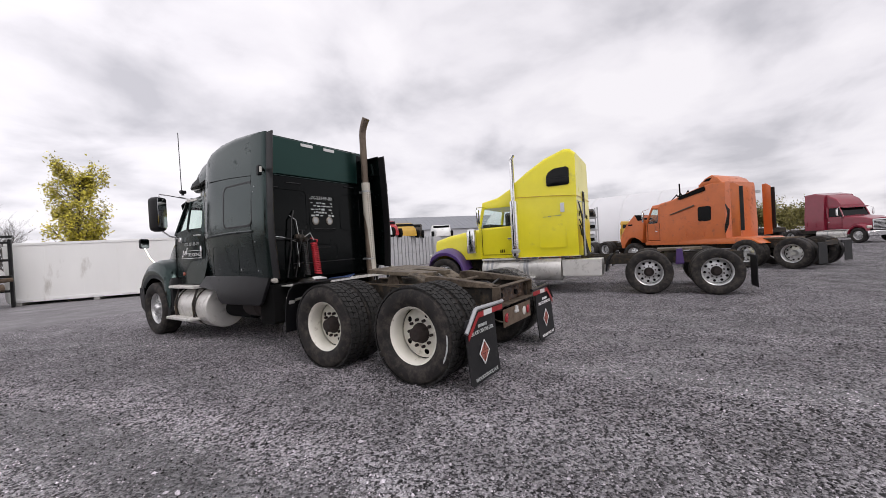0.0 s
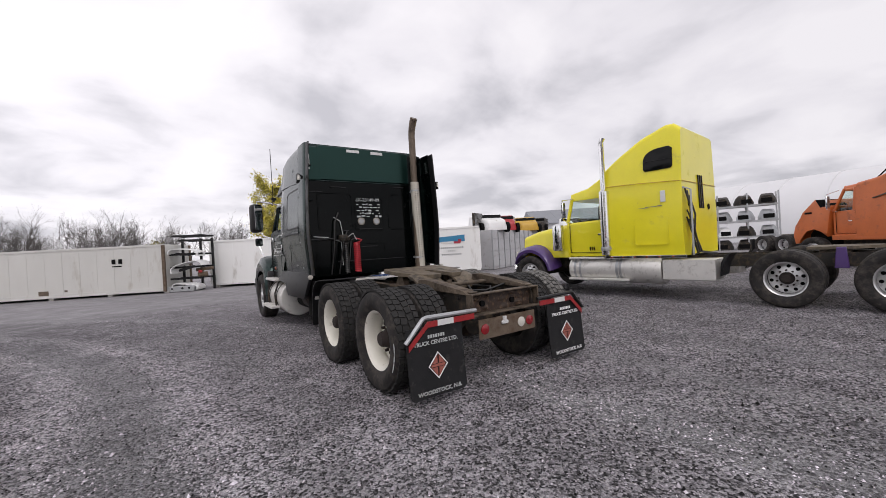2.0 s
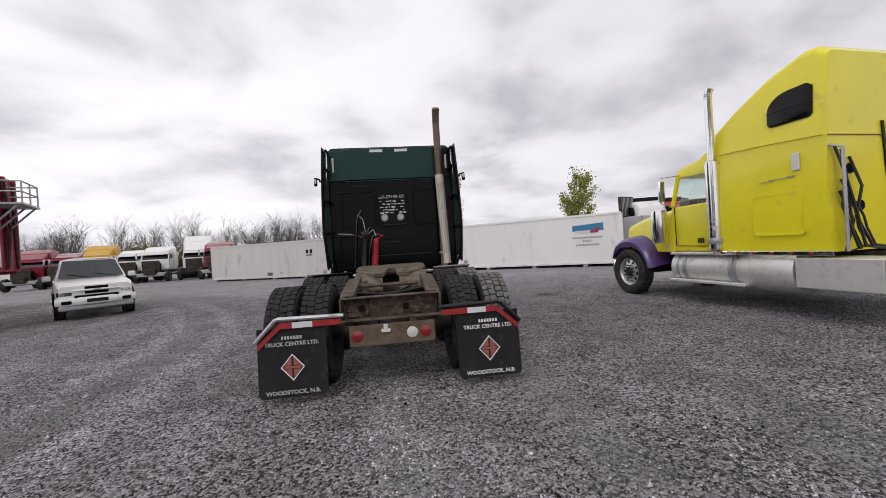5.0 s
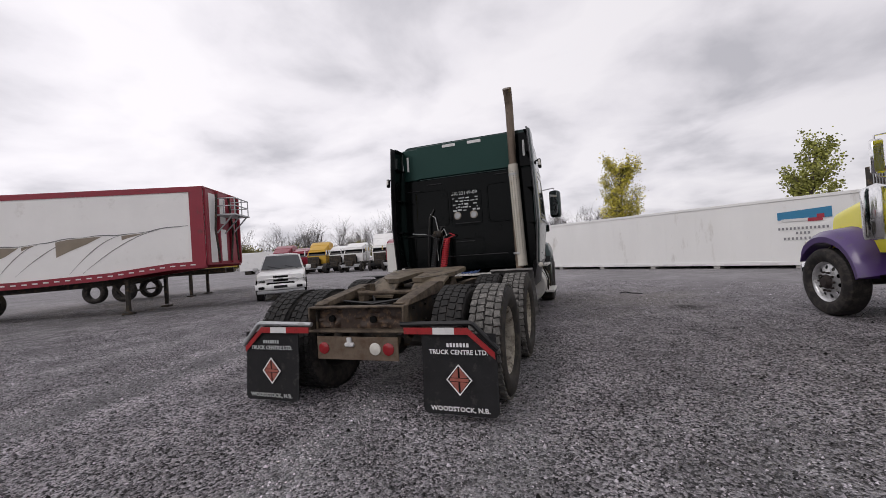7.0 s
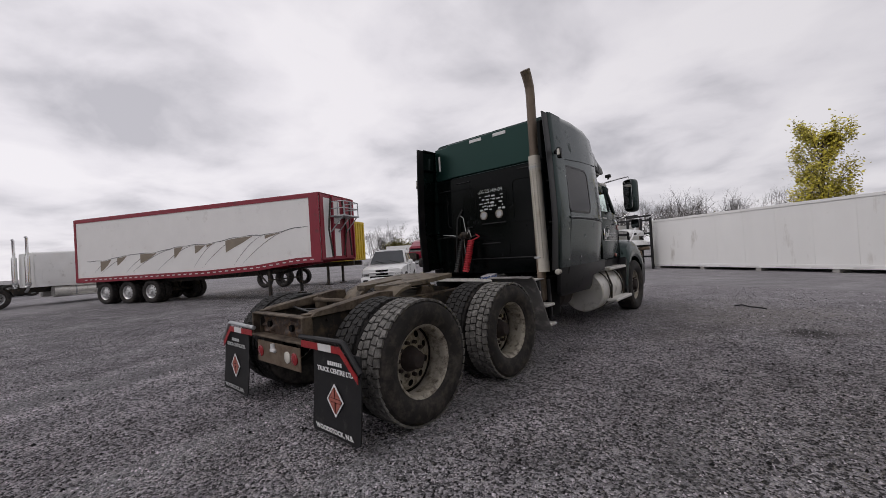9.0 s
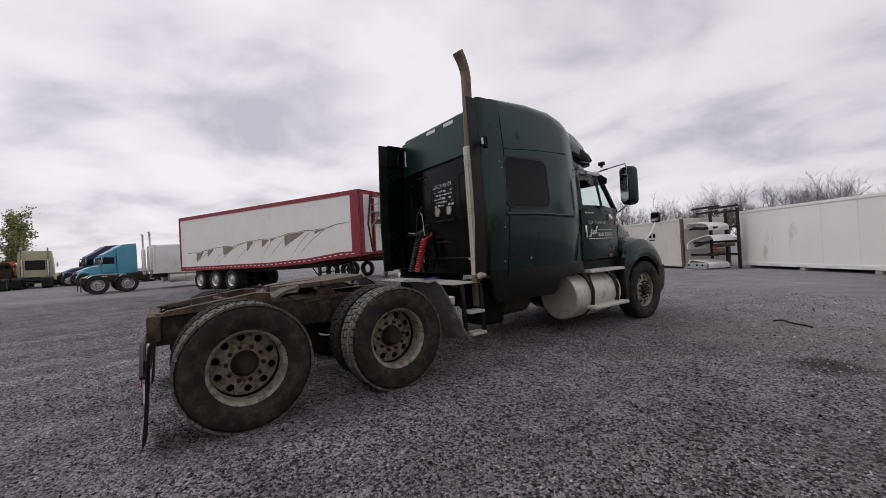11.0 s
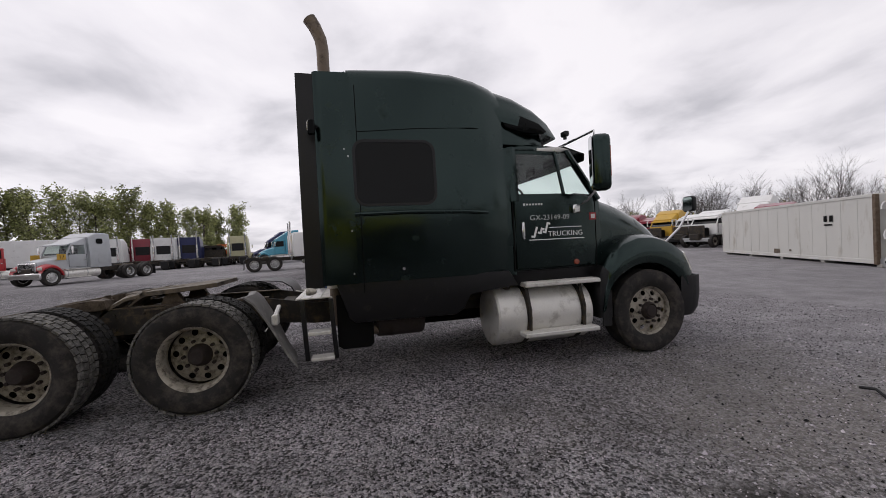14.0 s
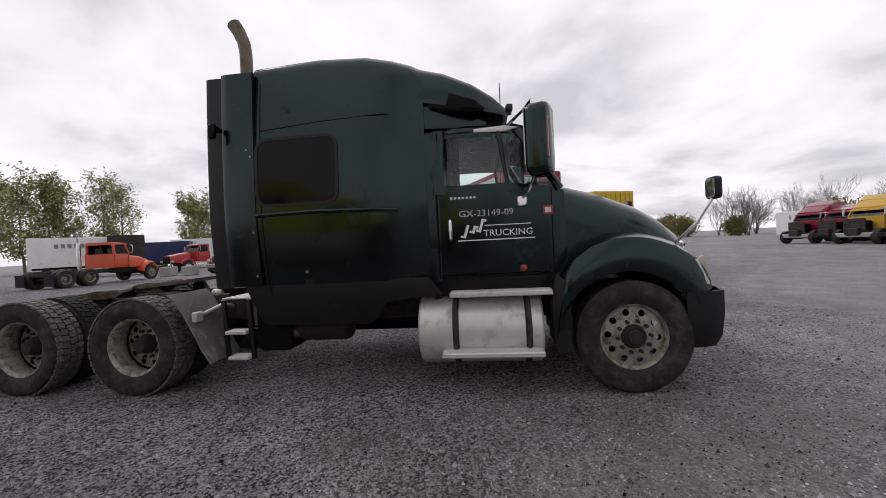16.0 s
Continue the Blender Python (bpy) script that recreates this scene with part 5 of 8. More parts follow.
        box(bm, (sx * 1.44, 4.97, 2.26), (0.03, 0.03, 0.34), 0.008)
        part("amber_strip", bm, "amber", mr)
        bm = B()
        box(bm, (sx * 1.05, 4.68, 2.66), (0.10, 0.06, 0.06), 0.01)
        cyl(bm, (sx * 1.05, 4.68, 2.6), (sx * 1.05, 4.68, 2.64), 0.02, 8)
        part("roof_antenna_mount", bm, "black_plastic", cab, "", True)
        if sx < 0:
            bm = B()
            tube(bm, [(sx * 1.06, 4.7, 2.6), (sx * 1.065, 4.7, 3.75)], 0.007, 5)
            part("whip_antenna", bm, "black_plastic", cab, "tall thin whip antenna")
        # hood mirror on its strut
        bm = B()
        tube(bm, [(sx * 0.93, 6.13, 1.30), (sx * 1.02, 6.30, 1.50), (sx * 1.06, 6.42, 1.72)], 0.014, 8)
        hm = part("hood_mirror", bm, "chrome", T, "small hood mirror on a chrome strut", True)
        bm = B()
        prism(bm, [(q[0] + sx * 1.06, q[1] + 1.80) for q in rrect(0.17, 0.20, 0.04)], 6.40, 6.46, "y", bev=0.015)
        part("mirror_head", bm, "black_plastic", hm, "", True)
        bm = B()
        prism(bm, [(q[0] + sx * 1.06, q[1] + 1.80) for q in rrect(0.14, 0.17, 0.03)], 6.394, 6.40, "y")
        part("mirror_glass", bm, "mirror", hm)
    bm = B()
    vs = [(-0.97, 5.09, 1.90), (-0.9, 4.73, 2.49), (0, 4.80, 2.50), (0.9, 4.73, 2.49), (0.97, 5.09, 1.90), (0, 5.22, 1.90)]
    a, b, c, d, e, f = [bm.verts.new(v) for v in vs]
    bm.faces.new((a, b, c, f)), bm.faces.new((f, c, d, e))
    ws = part("windshield", bm, "glass", cab, "raked windscreen")
    ws.visible_shadow = False
    bm = B()
    loft(bm, [[Vector((x, y, z)) for x, y, z in ((-0.93, 4.70, 2.56), (0, 4.78, 2.59), (0.93, 4.70, 2.56))], [Vector((x, y, z)) for x, y, z in ((-0.95, 4.98, 2.46), (0, 5.08, 2.49), (0.95, 4.98, 2.46))], [Vector((x, y, z)) for x, y, z in ((-0.94, 4.98, 2.38), (0, 5.08, 2.40), (0.94, 4.98, 2.38))]], False, False)
    g = bmesh.ops.extrude_face_region(bm, geom=bm.faces[:])
    bmesh.ops.translate(bm, vec=(0, -0.02, -0.012), verts=[v for v in g["geom"] if isinstance(v, bmesh.types.BMVert)])
    part("sun_visor", bm, "gloss_black", cab, "dark sun visor over the windscreen", True)
    # inside the cab
    for x in (-0.5, 0.5):
        bm = B()
        box(bm, (x, 4.10, 1.78), (0.5, 0.16, 0.56), 0.06, m=None, seg=2)
        box(bm, (x, 4.08, 2.10), (0.28, 0.12, 0.16), 0.05, seg=2)
        part("seat", bm, "cardboard", cab, "dark cloth seat", True)
    bm = B()
    prism(bm, [(4.75, 1.86), (5.1, 1.86), (5.08, 1.96), (4.82, 1.98)], -0.95, 0.95)
    part("dashboard", bm, "black_plastic", cab)
    bm = B()
    tube(bm, [(-0.5 + 0.21 * math.cos(a), 4.78 - 0.05 * math.sin(a), 2.04 + 0.20 * math.sin(a)) for a in [2 * math.pi * i / 20 for i in range(21)]], 0.016, 6)
    part("steering_wheel", bm, "black_plastic", cab, "", True)
    bm = B()
    box(bm, (0, 4.74, 2.40), (0.26, 0.03, 0.12), 0.02)
    box(bm, (0.62, 4.70, 2.42), (0.3, 0.04, 0.12), 0.02)
    part("sun_shade", bm, "black_plastic", cab)

    # ---- hood and fenders ----
    bm = B()
    def hood_ring(y, w, zt, zb, r):
        pts = [(-w - 0.02, zb), (-w, zt - 0.42)]
        for i in range(6):
            a = radians(180 - 90 * i / 5)
            pts.append((-w + r + r * math.cos(a), zt - 0.04 - r * 0.8 + r * 0.8 * math.sin(a)))
        pts.append((0, zt))
        pts += [(-x, z) for x, z in reversed(pts[:-1])]
        return [Vector((x, y, z)) for x, z in pts]
    loft(bm, [hood_ring(*r) for r in ((5.10, 0.97, 1.985, 0.95, 0.22), (5.22, 0.95, 1.965, 0.95, 0.26), (5.5, 0.90, 1.90, 0.95, 0.30), (5.91, 0.80, 1.755, 0.95, 0.32), (6.15, 0.72, 1.62, 0.95, 0.30), (6.33, 0.64, 1.47, 0.92, 0.26), (6.42, 0.55, 1.30, 0.9, 0.2), (6.47, 0.5, 1.1, 0.85, 0.1))])
    hd = part("hood", bm, "green", T, "sloping dark green hood", True)
    bm = B()
    box(bm, (0, 6.45, 1.05), (0.84, 0.06, 0.56), 0.03)
    part("grille", bm, "chrome", hd, "", True)
    bm = B()
    for i in range(9):
        box(bm, (0, 6.485, 0.82 + i * 0.058), (0.78, 0.01, 0.03))
    part("grille_slot", bm, "hole", hd)
    for sx in (-1, 1):
        arch = [(5.62 + 0.60 * math.cos(a), 0.50 + 0.60 * math.sin(a)) for a in [radians(d) for d in range(170, 24, -12)]]
        outer = [(6.36, 0.90), (6.35, 1.06), (6.24, 1.22), (6.05, 1.35), (5.80, 1.435), (5.55, 1.44), (5.32, 1.37), (5.14, 1.24), (5.03, 1.06), (4.99, 0.9), (4.97, 0.50)]
        bm = B()
        n1, n2 = len(arch), len(outer)
        # bridge arch and outer edge as a strip, in three layers across for a crowned shoulder
        def sample(pts, k):
            seg = [0]
            for p, q in zip(pts, pts[1:]):
                seg.append(seg[-1] + math.dist(p, q))
            out = []
            for i in range(k):
                s = seg[-1] * i / (k - 1)
                j = max(0, min(len(pts) - 2, sum(1 for v in seg[1:] if v < s)))
                f = (s - seg[j]) / max(1e-6, seg[j + 1] - seg[j])
                out.append((pts[j][0] + f * (pts[j + 1][0] - pts[j][0]), pts[j][1] + f * (pts[j + 1][1] - pts[j][1])))
            return out
        K = 22
        A, O = sample(arch, K), sample(outer[::-1], K)
        rings = []
        for (ay, az), (oy, oz) in zip(A, O):
            ring = [(sx * 0.95, ay, az), (sx * 1.205, ay, az), (sx * 1.225, ay + 0.18 * (oy - ay), az + 0.18 * (oz - az)), (sx * 1.215, ay + 0.55 * (oy - ay), az + 0.55 * (oz - az)), (sx * 1.15, ay + 0.88 * (oy - ay), az + 0.88 * (oz - az)), (sx * 1.04, oy, oz), (sx * 0.62, oy, oz + 0.03)]
            rings.append([Vector(p) for p in ring])
        loft(bm, rings, False, False)
        fd = part("front_fender", bm, "green", T, "rounded dark green front fender", True)
        bm = B()
        lathe(bm, [(0.58, sx * 0.62), (0.60, sx * 1.16)], 40, (0, 5.62, 0.5))
        geom = [v for v in bm.verts if v.co.z < 0.55]
        bmesh.ops.delete(bm, geom=geom, context="VERTS")
        part("wheel_well", bm, "hole", fd, "", True)
        bm = B()
        prism(bm, [(4.96, 0.48), (5.14, 0.48), (5.10, 1.02), (5.0, 1.1), (4.96, 1.0)], sx * 0.9, sx * 1.19, bev=0.015)
        part("splash_panel", bm, "black_plastic", fd, "black splash panel behind the wheel", True)
        bm = B()
        loft(bm, [[Vector((sx * 0.80, 6.34, 0.98)), Vector((sx * 0.80, 6.34, 1.16))], [Vector((sx * 1.0, 6.37, 0.96)), Vector((sx * 1.0, 6.33, 1.19))], [Vector((sx * 1.19, 6.27, 0.95)), Vector((sx * 1.16, 6.19, 1.17))]], False, False)
        g = bmesh.ops.extrude_face_region(bm, geom=bm.faces[:])
        bmesh.ops.translate(bm, vec=(0, 0.03, 0.01), verts=[v for v in g["geom"] if isinstance(v, bmesh.types.BMVert)])
        part("headlight", bm, "clear_lens", fd, "cloudy swept headlight", True)
    # bumper
    bm = B()
    pts = [(-1.22, 6.12), (-1.225, 6.30), (-1.17, 6.42), (-0.95, 6.50), (0, 6.54), (0.95, 6.50), (1.17, 6.42), (1.225, 6.30), (1.22, 6.12)]
    loft(bm, [[Vector((x * k, y - d, z)) for x, y in pts] for k, d, z in ((1.0, 0.0, 0.90), (1.0, 0.0, 0.70), (0.99, 0.02, 0.5), (0.96, 0.06, 0.40))], False, False)
    g = bmesh.ops.extrude_face_region(bm, geom=bm.faces[:])
    bmesh.ops.translate(bm, vec=(0, -0.03, 0), verts=[v for v in g["geom"] if isinstance(v, bmesh.types.BMVert)])
    part("bumper", bm, "black_plastic", T, "grey-black plastic bumper", True)

    # fuel tanks with straps and steps
    for sx in (-1, 1):
        bm = B()
        lathe(bm, [(0.0001, 3.70), (0.332, 3.70), (0.352, 3.72), (0.352, 4.86), (0.332, 4.88), (0.0001, 4.88)], 36, (sx * 0.835, 0, 0.57), axis="y")
        tk = part("fuel_tank", bm, "alu", T, "dull cylindrical aluminium fuel tank", True)
        for y in (4.06, 4.74):
            bm = B()
            lathe(bm, [(0.355, y - 0.03), (0.360, y - 0.028), (0.360, y + 0.028), (0.355, y + 0.03)], 36, (sx * 0.835, 0, 0.57), axis="y")
            part("strap", bm, "frame", tk, "", True)
        bm = B()
        cyl(bm, (sx * 0.95, 3.88, 0.88), (sx * 0.97, 3.88, 0.945), 0.05, 16)
        part("filler_cap", bm, "frame", tk, "", True)
        for x, y0, y1, z in ((1.13, 4.02, 4.97, 0.935), (1.24, 3.94, 4.86, 0.40)):
            bm = B()
            box(bm, (sx * x, (y0 + y1) / 2, z), (0.17, y1 - y0, 0.045), 0.008)
            for k in range(4):
                box(bm, (sx * (x - 0.06 + 0.04 * k), (y0 + y1) / 2, z + 0.026), (0.012, y1 - y0 - 0.02, 0.008))
            part("step", bm, "alu", tk, "ribbed aluminium cab step")
        for y in (4.06, 4.74):
            bm = B()
            tube(bm, [(sx * 1.12, y, 0.92), (sx * 1.215, y, 0.66), (sx * 1.20, y, 0.41)], 0.018, 6)
            part("step_bracket", bm, "frame", tk, "", True)
        bm = B()
        prism(bm, [(4.97, 0.50), (5.12, 0.52), (5.14, 0.90), (5.10, 1.10), (4.97, 1.10)], sx * 0.97, sx * 1.05, bev=0.012)
        part("splash_panel", bm, "black_plastic", T, "dark panel between tank and front wheel", True)
    # engine, gearbox and battery box silhouettes under the cab
    bm = B()
    box(bm, (0, 4.9, 0.85), (0.7, 1.6, 0.6), 0.05)
    box(bm, (0, 3.3, 0.62), (0.5, 1.5, 0.4), 0.05)
    lathe(bm, [(0.0001, 2.9), (0.15, 2.9), (0.15, 3.6), (0.0001, 3.6)], 16, (-0.75, 0, 0.55), axis="y")
    lathe(bm, [(0.0001, 1.6), (0.14, 1.62), (0.14, 2.3), (0.0001, 2.32)], 16, (-0.75, 0, 0.62), axis="y")
    part("driveline", bm, "hole", T, "dark engine and gearbox under the cab", True)
    bm = B()
    cyl(bm, (-0.85, 5.66, 0.5), (0.85, 5.66, 0.5), 0.06, 10)
    part("steer_axle", bm, "frame", T, "", True)
    for sx in (-1, 1):
        bm = B()
        box(bm, (sx * 1.19, 5.05, 0.48), (0.02, 0.12, 0.2), 0.004)
        part("splash_flap", bm, "flap", T)
    return T


ON_SIDE = {"sleeper_window", "gasket", "belt_moulding", "panel_seam", "luggage_door", "latch", "bolt", "side_extender", "rubber_edge", "inner_brace", "marker_lamp", "lens"}


def fit_body(T):
    """Shifts cab and sleeper right, and the sleeper back, to fit the camera's view."""
    lengthwise = ((1.5, 1.8, 2.4, 3.98, 4.05, 4.3, 5.0), (1.42, 1.71, 2.26, 3.85, 3.96, 4.25, 5.0))
    sideways = ((3.4, 5.0, 5.6), (0.08, 0.03, 0.0))
    bpy.context.view_layer.update()
    for ob in T.children_recursive:
        if ob.name.startswith(("wheel", "tread", "inner_wheel", "rim", "hub", "lug", "brake", "exhaust", "heat", "perf", "clamp", "lower_pipe")):
            continue
        place = T.matrix_world.inverted() @ ob.matrix_world
        back = place.inverted()
        for v in ob.data.vertices:
            p = place @ v.co
            if ob.name.split(".")[0] in ON_SIDE and abs(p.x) > 1.1:
                p.x -= math.copysign(barrel(p.z) * (1.0 if p.y > 2.35 else 0.55), p.x)
                v.co = back @ p
            if p.z > 0.985 and 1.6 < p.y < 5.6:
                p.x += float(np.interp(p.y, *sideways))
                if p.y < 5.0:
                    p.y = float(np.interp(p.y, *lengthwise))
                v.co = back @ p


fit_body(green_truck())


# ---- other tractors ----
def tractor(name, label, m, paint, wb=5.9, back=2.2, cab_back=3.8, roof=((2.2, 3.6), (3.8, 3.1), (4.8, 2.6)), cowl=4.95, cab_top=2.55, hood=((4.95, 1.85), (5.6, 1.75), (6.4, 1.6)), nose=6.45, fender=None, rim="rim_bright",
            tanks=True, stack=None, half=1.2, cab_half=1.02, hood_half=0.72, window=None, deck_box=False, visor=True, cleaner=False, group="", grille=True, tandem=0.66, rear_fender=None, hubs="rim_bright", open_nose=False, low=0.95, mud=True, category="truck", sleeper=True, rake=0.32):
    """A conventional tractor: origin on the ground under the rear axles, facing +y."""
    T = thing(name, label, category, m, group)
    fender = fender or paint
    for sx in (-1, 1):
        bm = B()
        prism(bm, [(-1.25, 0.68), (wb + 0.5, 0.68), (wb + 0.5, 0.92), (-1.25, 0.92)], sx * 0.43 - 0.03, sx * 0.43 + 0.03)
        part("frame_rail", bm, "frame", T)
        for y in (-tandem, tandem):
            wheel(T, sx * 1.07, y, 0.51, sx, "dish", rim, True, hubs, lugs=False, spin=y)
        wheel(T, sx * 1.05, wb, 0.51, sx, "flat", rim, False, hubs, lugs=False, spin=0.3)
        if mud:
            bm = B()
            box(bm, (sx * 0.92, -tandem - 0.68, 0.48), (0.6, 0.012, 0.62))
            box(bm, (sx * 0.85, -tandem - 0.67, 0.82), (0.8, 0.04, 0.05))
            part("mud_flap", bm, "flap", T)
        if rear_fender:
            for y in (-tandem, tandem):
                bm = B()
                loft(bm, [[Vector((sx * x, y + 0.57 * math.cos(a), 0.51 + 0.57 * math.sin(a))) for x in (0.6, 1.2)] for a in [radians(d) for d in range(10, 171, 16)]], False, False)
                part("rear_fender", bm, rear_fender, T, "", True)
    for y in (-1.2, -0.3, 0.9, 2.0):
        bm = B()
        box(bm, (0, y, 0.8), (0.8, 0.1, 0.16))
        part("cross_member", bm, "frame", T)
    for y in (-tandem, tandem, wb):
        bm = B()
        cyl(bm, (-0.9, y, 0.51), (0.9, y, 0.51), 0.07, 10)
        part("axle", bm, "frame", T)
    bm = B()
    box(bm, (0, (cowl + wb) / 2, 0.85), (0.75, 2.0, 0.5), 0.05)
    part("engine", bm, "frame", T)
    bm = B()
    prism(bm, [(-0.45, 0.45), (0.45, 0.45), (0.42, -0.2), (0.2, -0.5), (0.08, -0.45), (0, 0), (-0.08, -0.45), (-0.2, -0.5), (-0.42, -0.2)], 0.98, 1.03, "z")
    box(bm, (0, 0.1, 0.95), (0.7, 0.4, 0.08))
    part("fifth_wheel", bm, "grease", T)
    # sleeper and cab in one shell
    def top(y):
        for (y0, z0), (y1, z1) in zip(roof, roof[1:]):
            if y <= y1:
                return z0 + (z1 - z0) * max(0, (y - y0)) / (y1 - y0)
        return roof[-1][1]
    if sleeper:
        ys = sorted({back, back + 0.06, cab_back - 0.02, *[y for y, _ in roof if back < y < cab_back]})
        bm = B()
        loft(bm, [shell_ring(y, half, low, top(y), 0.12, half - 0.05 * (top(y) - low)) for y in ys])
        sl = part("sleeper", bm, paint, T, "", True)
        for sx in (-1, 1):
            if window:
                bm = B()
                y0, y1, z0, z1 = window
                k = half - 0.05 * (top((y0 + y1) / 2) - low) * ((z0 + z1) / 2 - low) / (top((y0 + y1) / 2) - low)
                prism(bm, [((y0 + y1) / 2 + u, (z0 + z1) / 2 + v) for u, v in rrect(abs(y1 - y0), z1 - z0, 0.08)], sx * (k - 0.14), sx * (k + 0.045))
                part("sleeper_window", bm, "dark_glass", sl)
            bm = B()
            o = rrect(0.7, 0.6, 0.06)
            ring = [[Vector((sx * (half - 0.01 + d), (back + cab_back) / 2 - 0.2 + p[0] * k, 1.5 + p[1] * k)) for d, k in ((-0.01, 1.0), (0.012, 1.0), (0.012, 0.97), (-0.01, 0.97))] for p in o]
            loft(bm, ring + [ring[0]], False)
            part("luggage_door", bm, paint, sl, "", True)
    bm = B()
    loft(bm, [shell_ring(y, w, low + 0.02, z, 0.06, w - 0.0) for y, w, z in ((cab_back - 0.05, cab_half, 1.86), (cab_back + 0.2, cab_half, 1.86), (cowl, cab_half - 0.05, 1.84))])
    cb = part("cab", bm, paint, T, "", True)
    # greenhouse: roof with pillars round dark glass
    bm = B()
    rf = [(cab_back - 0.05, top(cab_back)), ((cab_back + cowl) / 2, top((cab_back + cowl) / 2)), (cowl - rake + 0.06, max(cab_top, min(top(cowl - rake), cab_top + 0.12)))]
    loft(bm, [shell_ring(y, cab_half - 0.05 - 0.04 * i, cab_top - 0.10, max(z, cab_top), 0.05 + 0.04 * (i < 2), cab_half - 0.10 - 0.04 * i) for i, (y, z) in enumerate(rf)])
    part("cab_roof", bm, paint, cb, "", True)
    for sx in (-1, 1):
        bm = B()
        tube(bm, [(sx * (cab_half - 0.06), cowl - 0.02, 1.84), (sx * (cab_half - 0.12), cowl - rake, cab_top - 0.02)], 0.045, 6)
        part("pillar", bm, paint, cb, "", True)
        bm = B()
        tube(bm, [(sx * (cab_half - 0.03), cab_back + 0.08, 1.84), (sx * (cab_half - 0.08), cab_back + 0.06, cab_top - 0.02)], 0.075, 6)
        part("pillar", bm, paint, cb, "", True)
    bm = B()
    for sx in (-1, 1):
        vs = [(sx * (cab_half - 0.03), cab_back + 0.1, 1.85), (sx * (cab_half - 0.07), cowl - 0.05, 1.85), (sx * (cab_half - 0.12), cowl - rake, cab_top - 0.08), (sx * (cab_half - 0.08), cab_back + 0.08, cab_top - 0.08)]
        bm.faces.new([bm.verts.new(v) for v in vs])
    vs = [(-(cab_half - 0.07), cowl - 0.03, 1.84), (cab_half - 0.07, cowl - 0.03, 1.84), (cab_half - 0.12, cowl - rake, cab_top - 0.06), (-(cab_half - 0.12), cowl - rake, cab_top - 0.06)]
    bm.faces.new([bm.verts.new(v) for v in vs])
    gl = part("cab_glass", bm, "glass" if paint in ("yellow", "orange", "silver_paint") else "dark_glass", cb)
    gl.visible_shadow = False
    bm = B()
    for x in (-0.45, 0.45):
        box(bm, (x, cab_back + 0.35, 2.0), (0.45, 0.15, 0.5), 0.05)
    box(bm, (0, cowl - 0.2, 1.9), (1.7, 0.25, 0.1), 0.03)
    part("seat", bm, "cardboard", cb)
    for sx in (-1, 1):
        bm = B()
        X = sx * (cab_half + 0.006)
        for pts in (((cab_back + 0.06, low + 0.1), (cab_back + 0.06, 1.86)), ((cowl - 0.1, low + 0.12), (cowl - 0.1, 1.84)), ((cab_back + 0.06, low + 0.1), (cowl - 0.1, low + 0.12))):
            tube(bm, [(X - (sx * 0.03 if y > cowl - 0.2 else 0), y, z) for y, z in pts], 0.008, 5)
        dr = part("door_gap", bm, "hole", cb)
        bm = B()
        box(bm, (X + sx * 0.01, cab_back + 0.2, 1.5), (0.03, 0.12, 0.04), 0.01)
        part("door_handle", bm, "chrome", cb)
        bm = B()
        box(bm, (sx * (cab_half + 0.28), cowl - 0.12, 2.16), (0.14, 0.06, 0.42), 0.02)
        tube(bm, [(sx * (cab_half - 0.05), cowl - 0.2, cab_top - 0.05), (sx * (cab_half + 0.28), cowl - 0.1, 2.42), (sx * (cab_half + 0.28), cowl - 0.1, 1.92), (sx * (cab_half - 0.02), cowl - 0.15, 1.82)], 0.014, 6)
        part("side_mirror", bm, "chrome", T, "", True)
    if visor:
        bm = B()
        prism(bm, [(cowl - rake - 0.02, cab_top + 0.03), (cowl - rake + 0.26, cab_top - 0.06), (cowl - rake + 0.26, cab_top - 0.14), (cowl - rake - 0.02, cab_top)], -(cab_half - 0.12), cab_half - 0.12)
        part("sun_visor", bm, paint, cb)
    # hood
    if not open_nose:
        bm = B()
        def hring(y, w, z, zb):
            r = 0.16
            pts = [(-w - 0.04, zb)]
            for i in range(5):
                a = radians(180 - 90 * i / 4)
                pts.append((-w + r + r * math.cos(a), z - 0.05 - r + r * math.sin(a)))
            pts.append((0, z))
            pts += [(-x, q) for x, q in reversed(pts[:-1])]
            return [Vector((x, y, q)) for x, q in pts]
        n = len(hood)
        loft(bm, [hring(y, cab_half - 0.06 + (hood_half - cab_half + 0.06) * min(1, 1.2 * i / (n - 1)), z, 0.95) for i, (y, z) in enumerate(hood)])
        hd = part("hood", bm, paint, T, "", True)
        if grille:
            bm = B()
            z1 = hood[-1][1] - 0.08
            box(bm, (0, hood[-1][0] + 0.02, (z1 + 0.85) / 2), (2 * hood_half - 0.16, 0.06, z1 - 0.85), 0.03)
            gr = part("grille", bm, "chrome", hd)
            bm = B()
            for i in range(7):
                box(bm, (0, hood[-1][0] + 0.053, 0.95 + i * (z1 - 1.05) / 6), (2 * hood_half - 0.28, 0.01, 0.05))
            part("grille_slot", bm, "hole", gr)
        for sx in (-1, 1):
            bm = B()
            K = [(wb + 0.60 * math.cos(a), 0.51 + 0.60 * math.sin(a)) for a in [radians(d) for d in range(172, 20, -12)]]
            rings = []
            for i, (ay, az) in enumerate(K):
                f = i / (len(K) - 1)
                dy, dz = ay - wb, az - 0.51
                oy, oz = wb + dy * 1.20, 0.51 + dz * 1.25 + 0.02
                oy = min(oy, nose - 0.05)
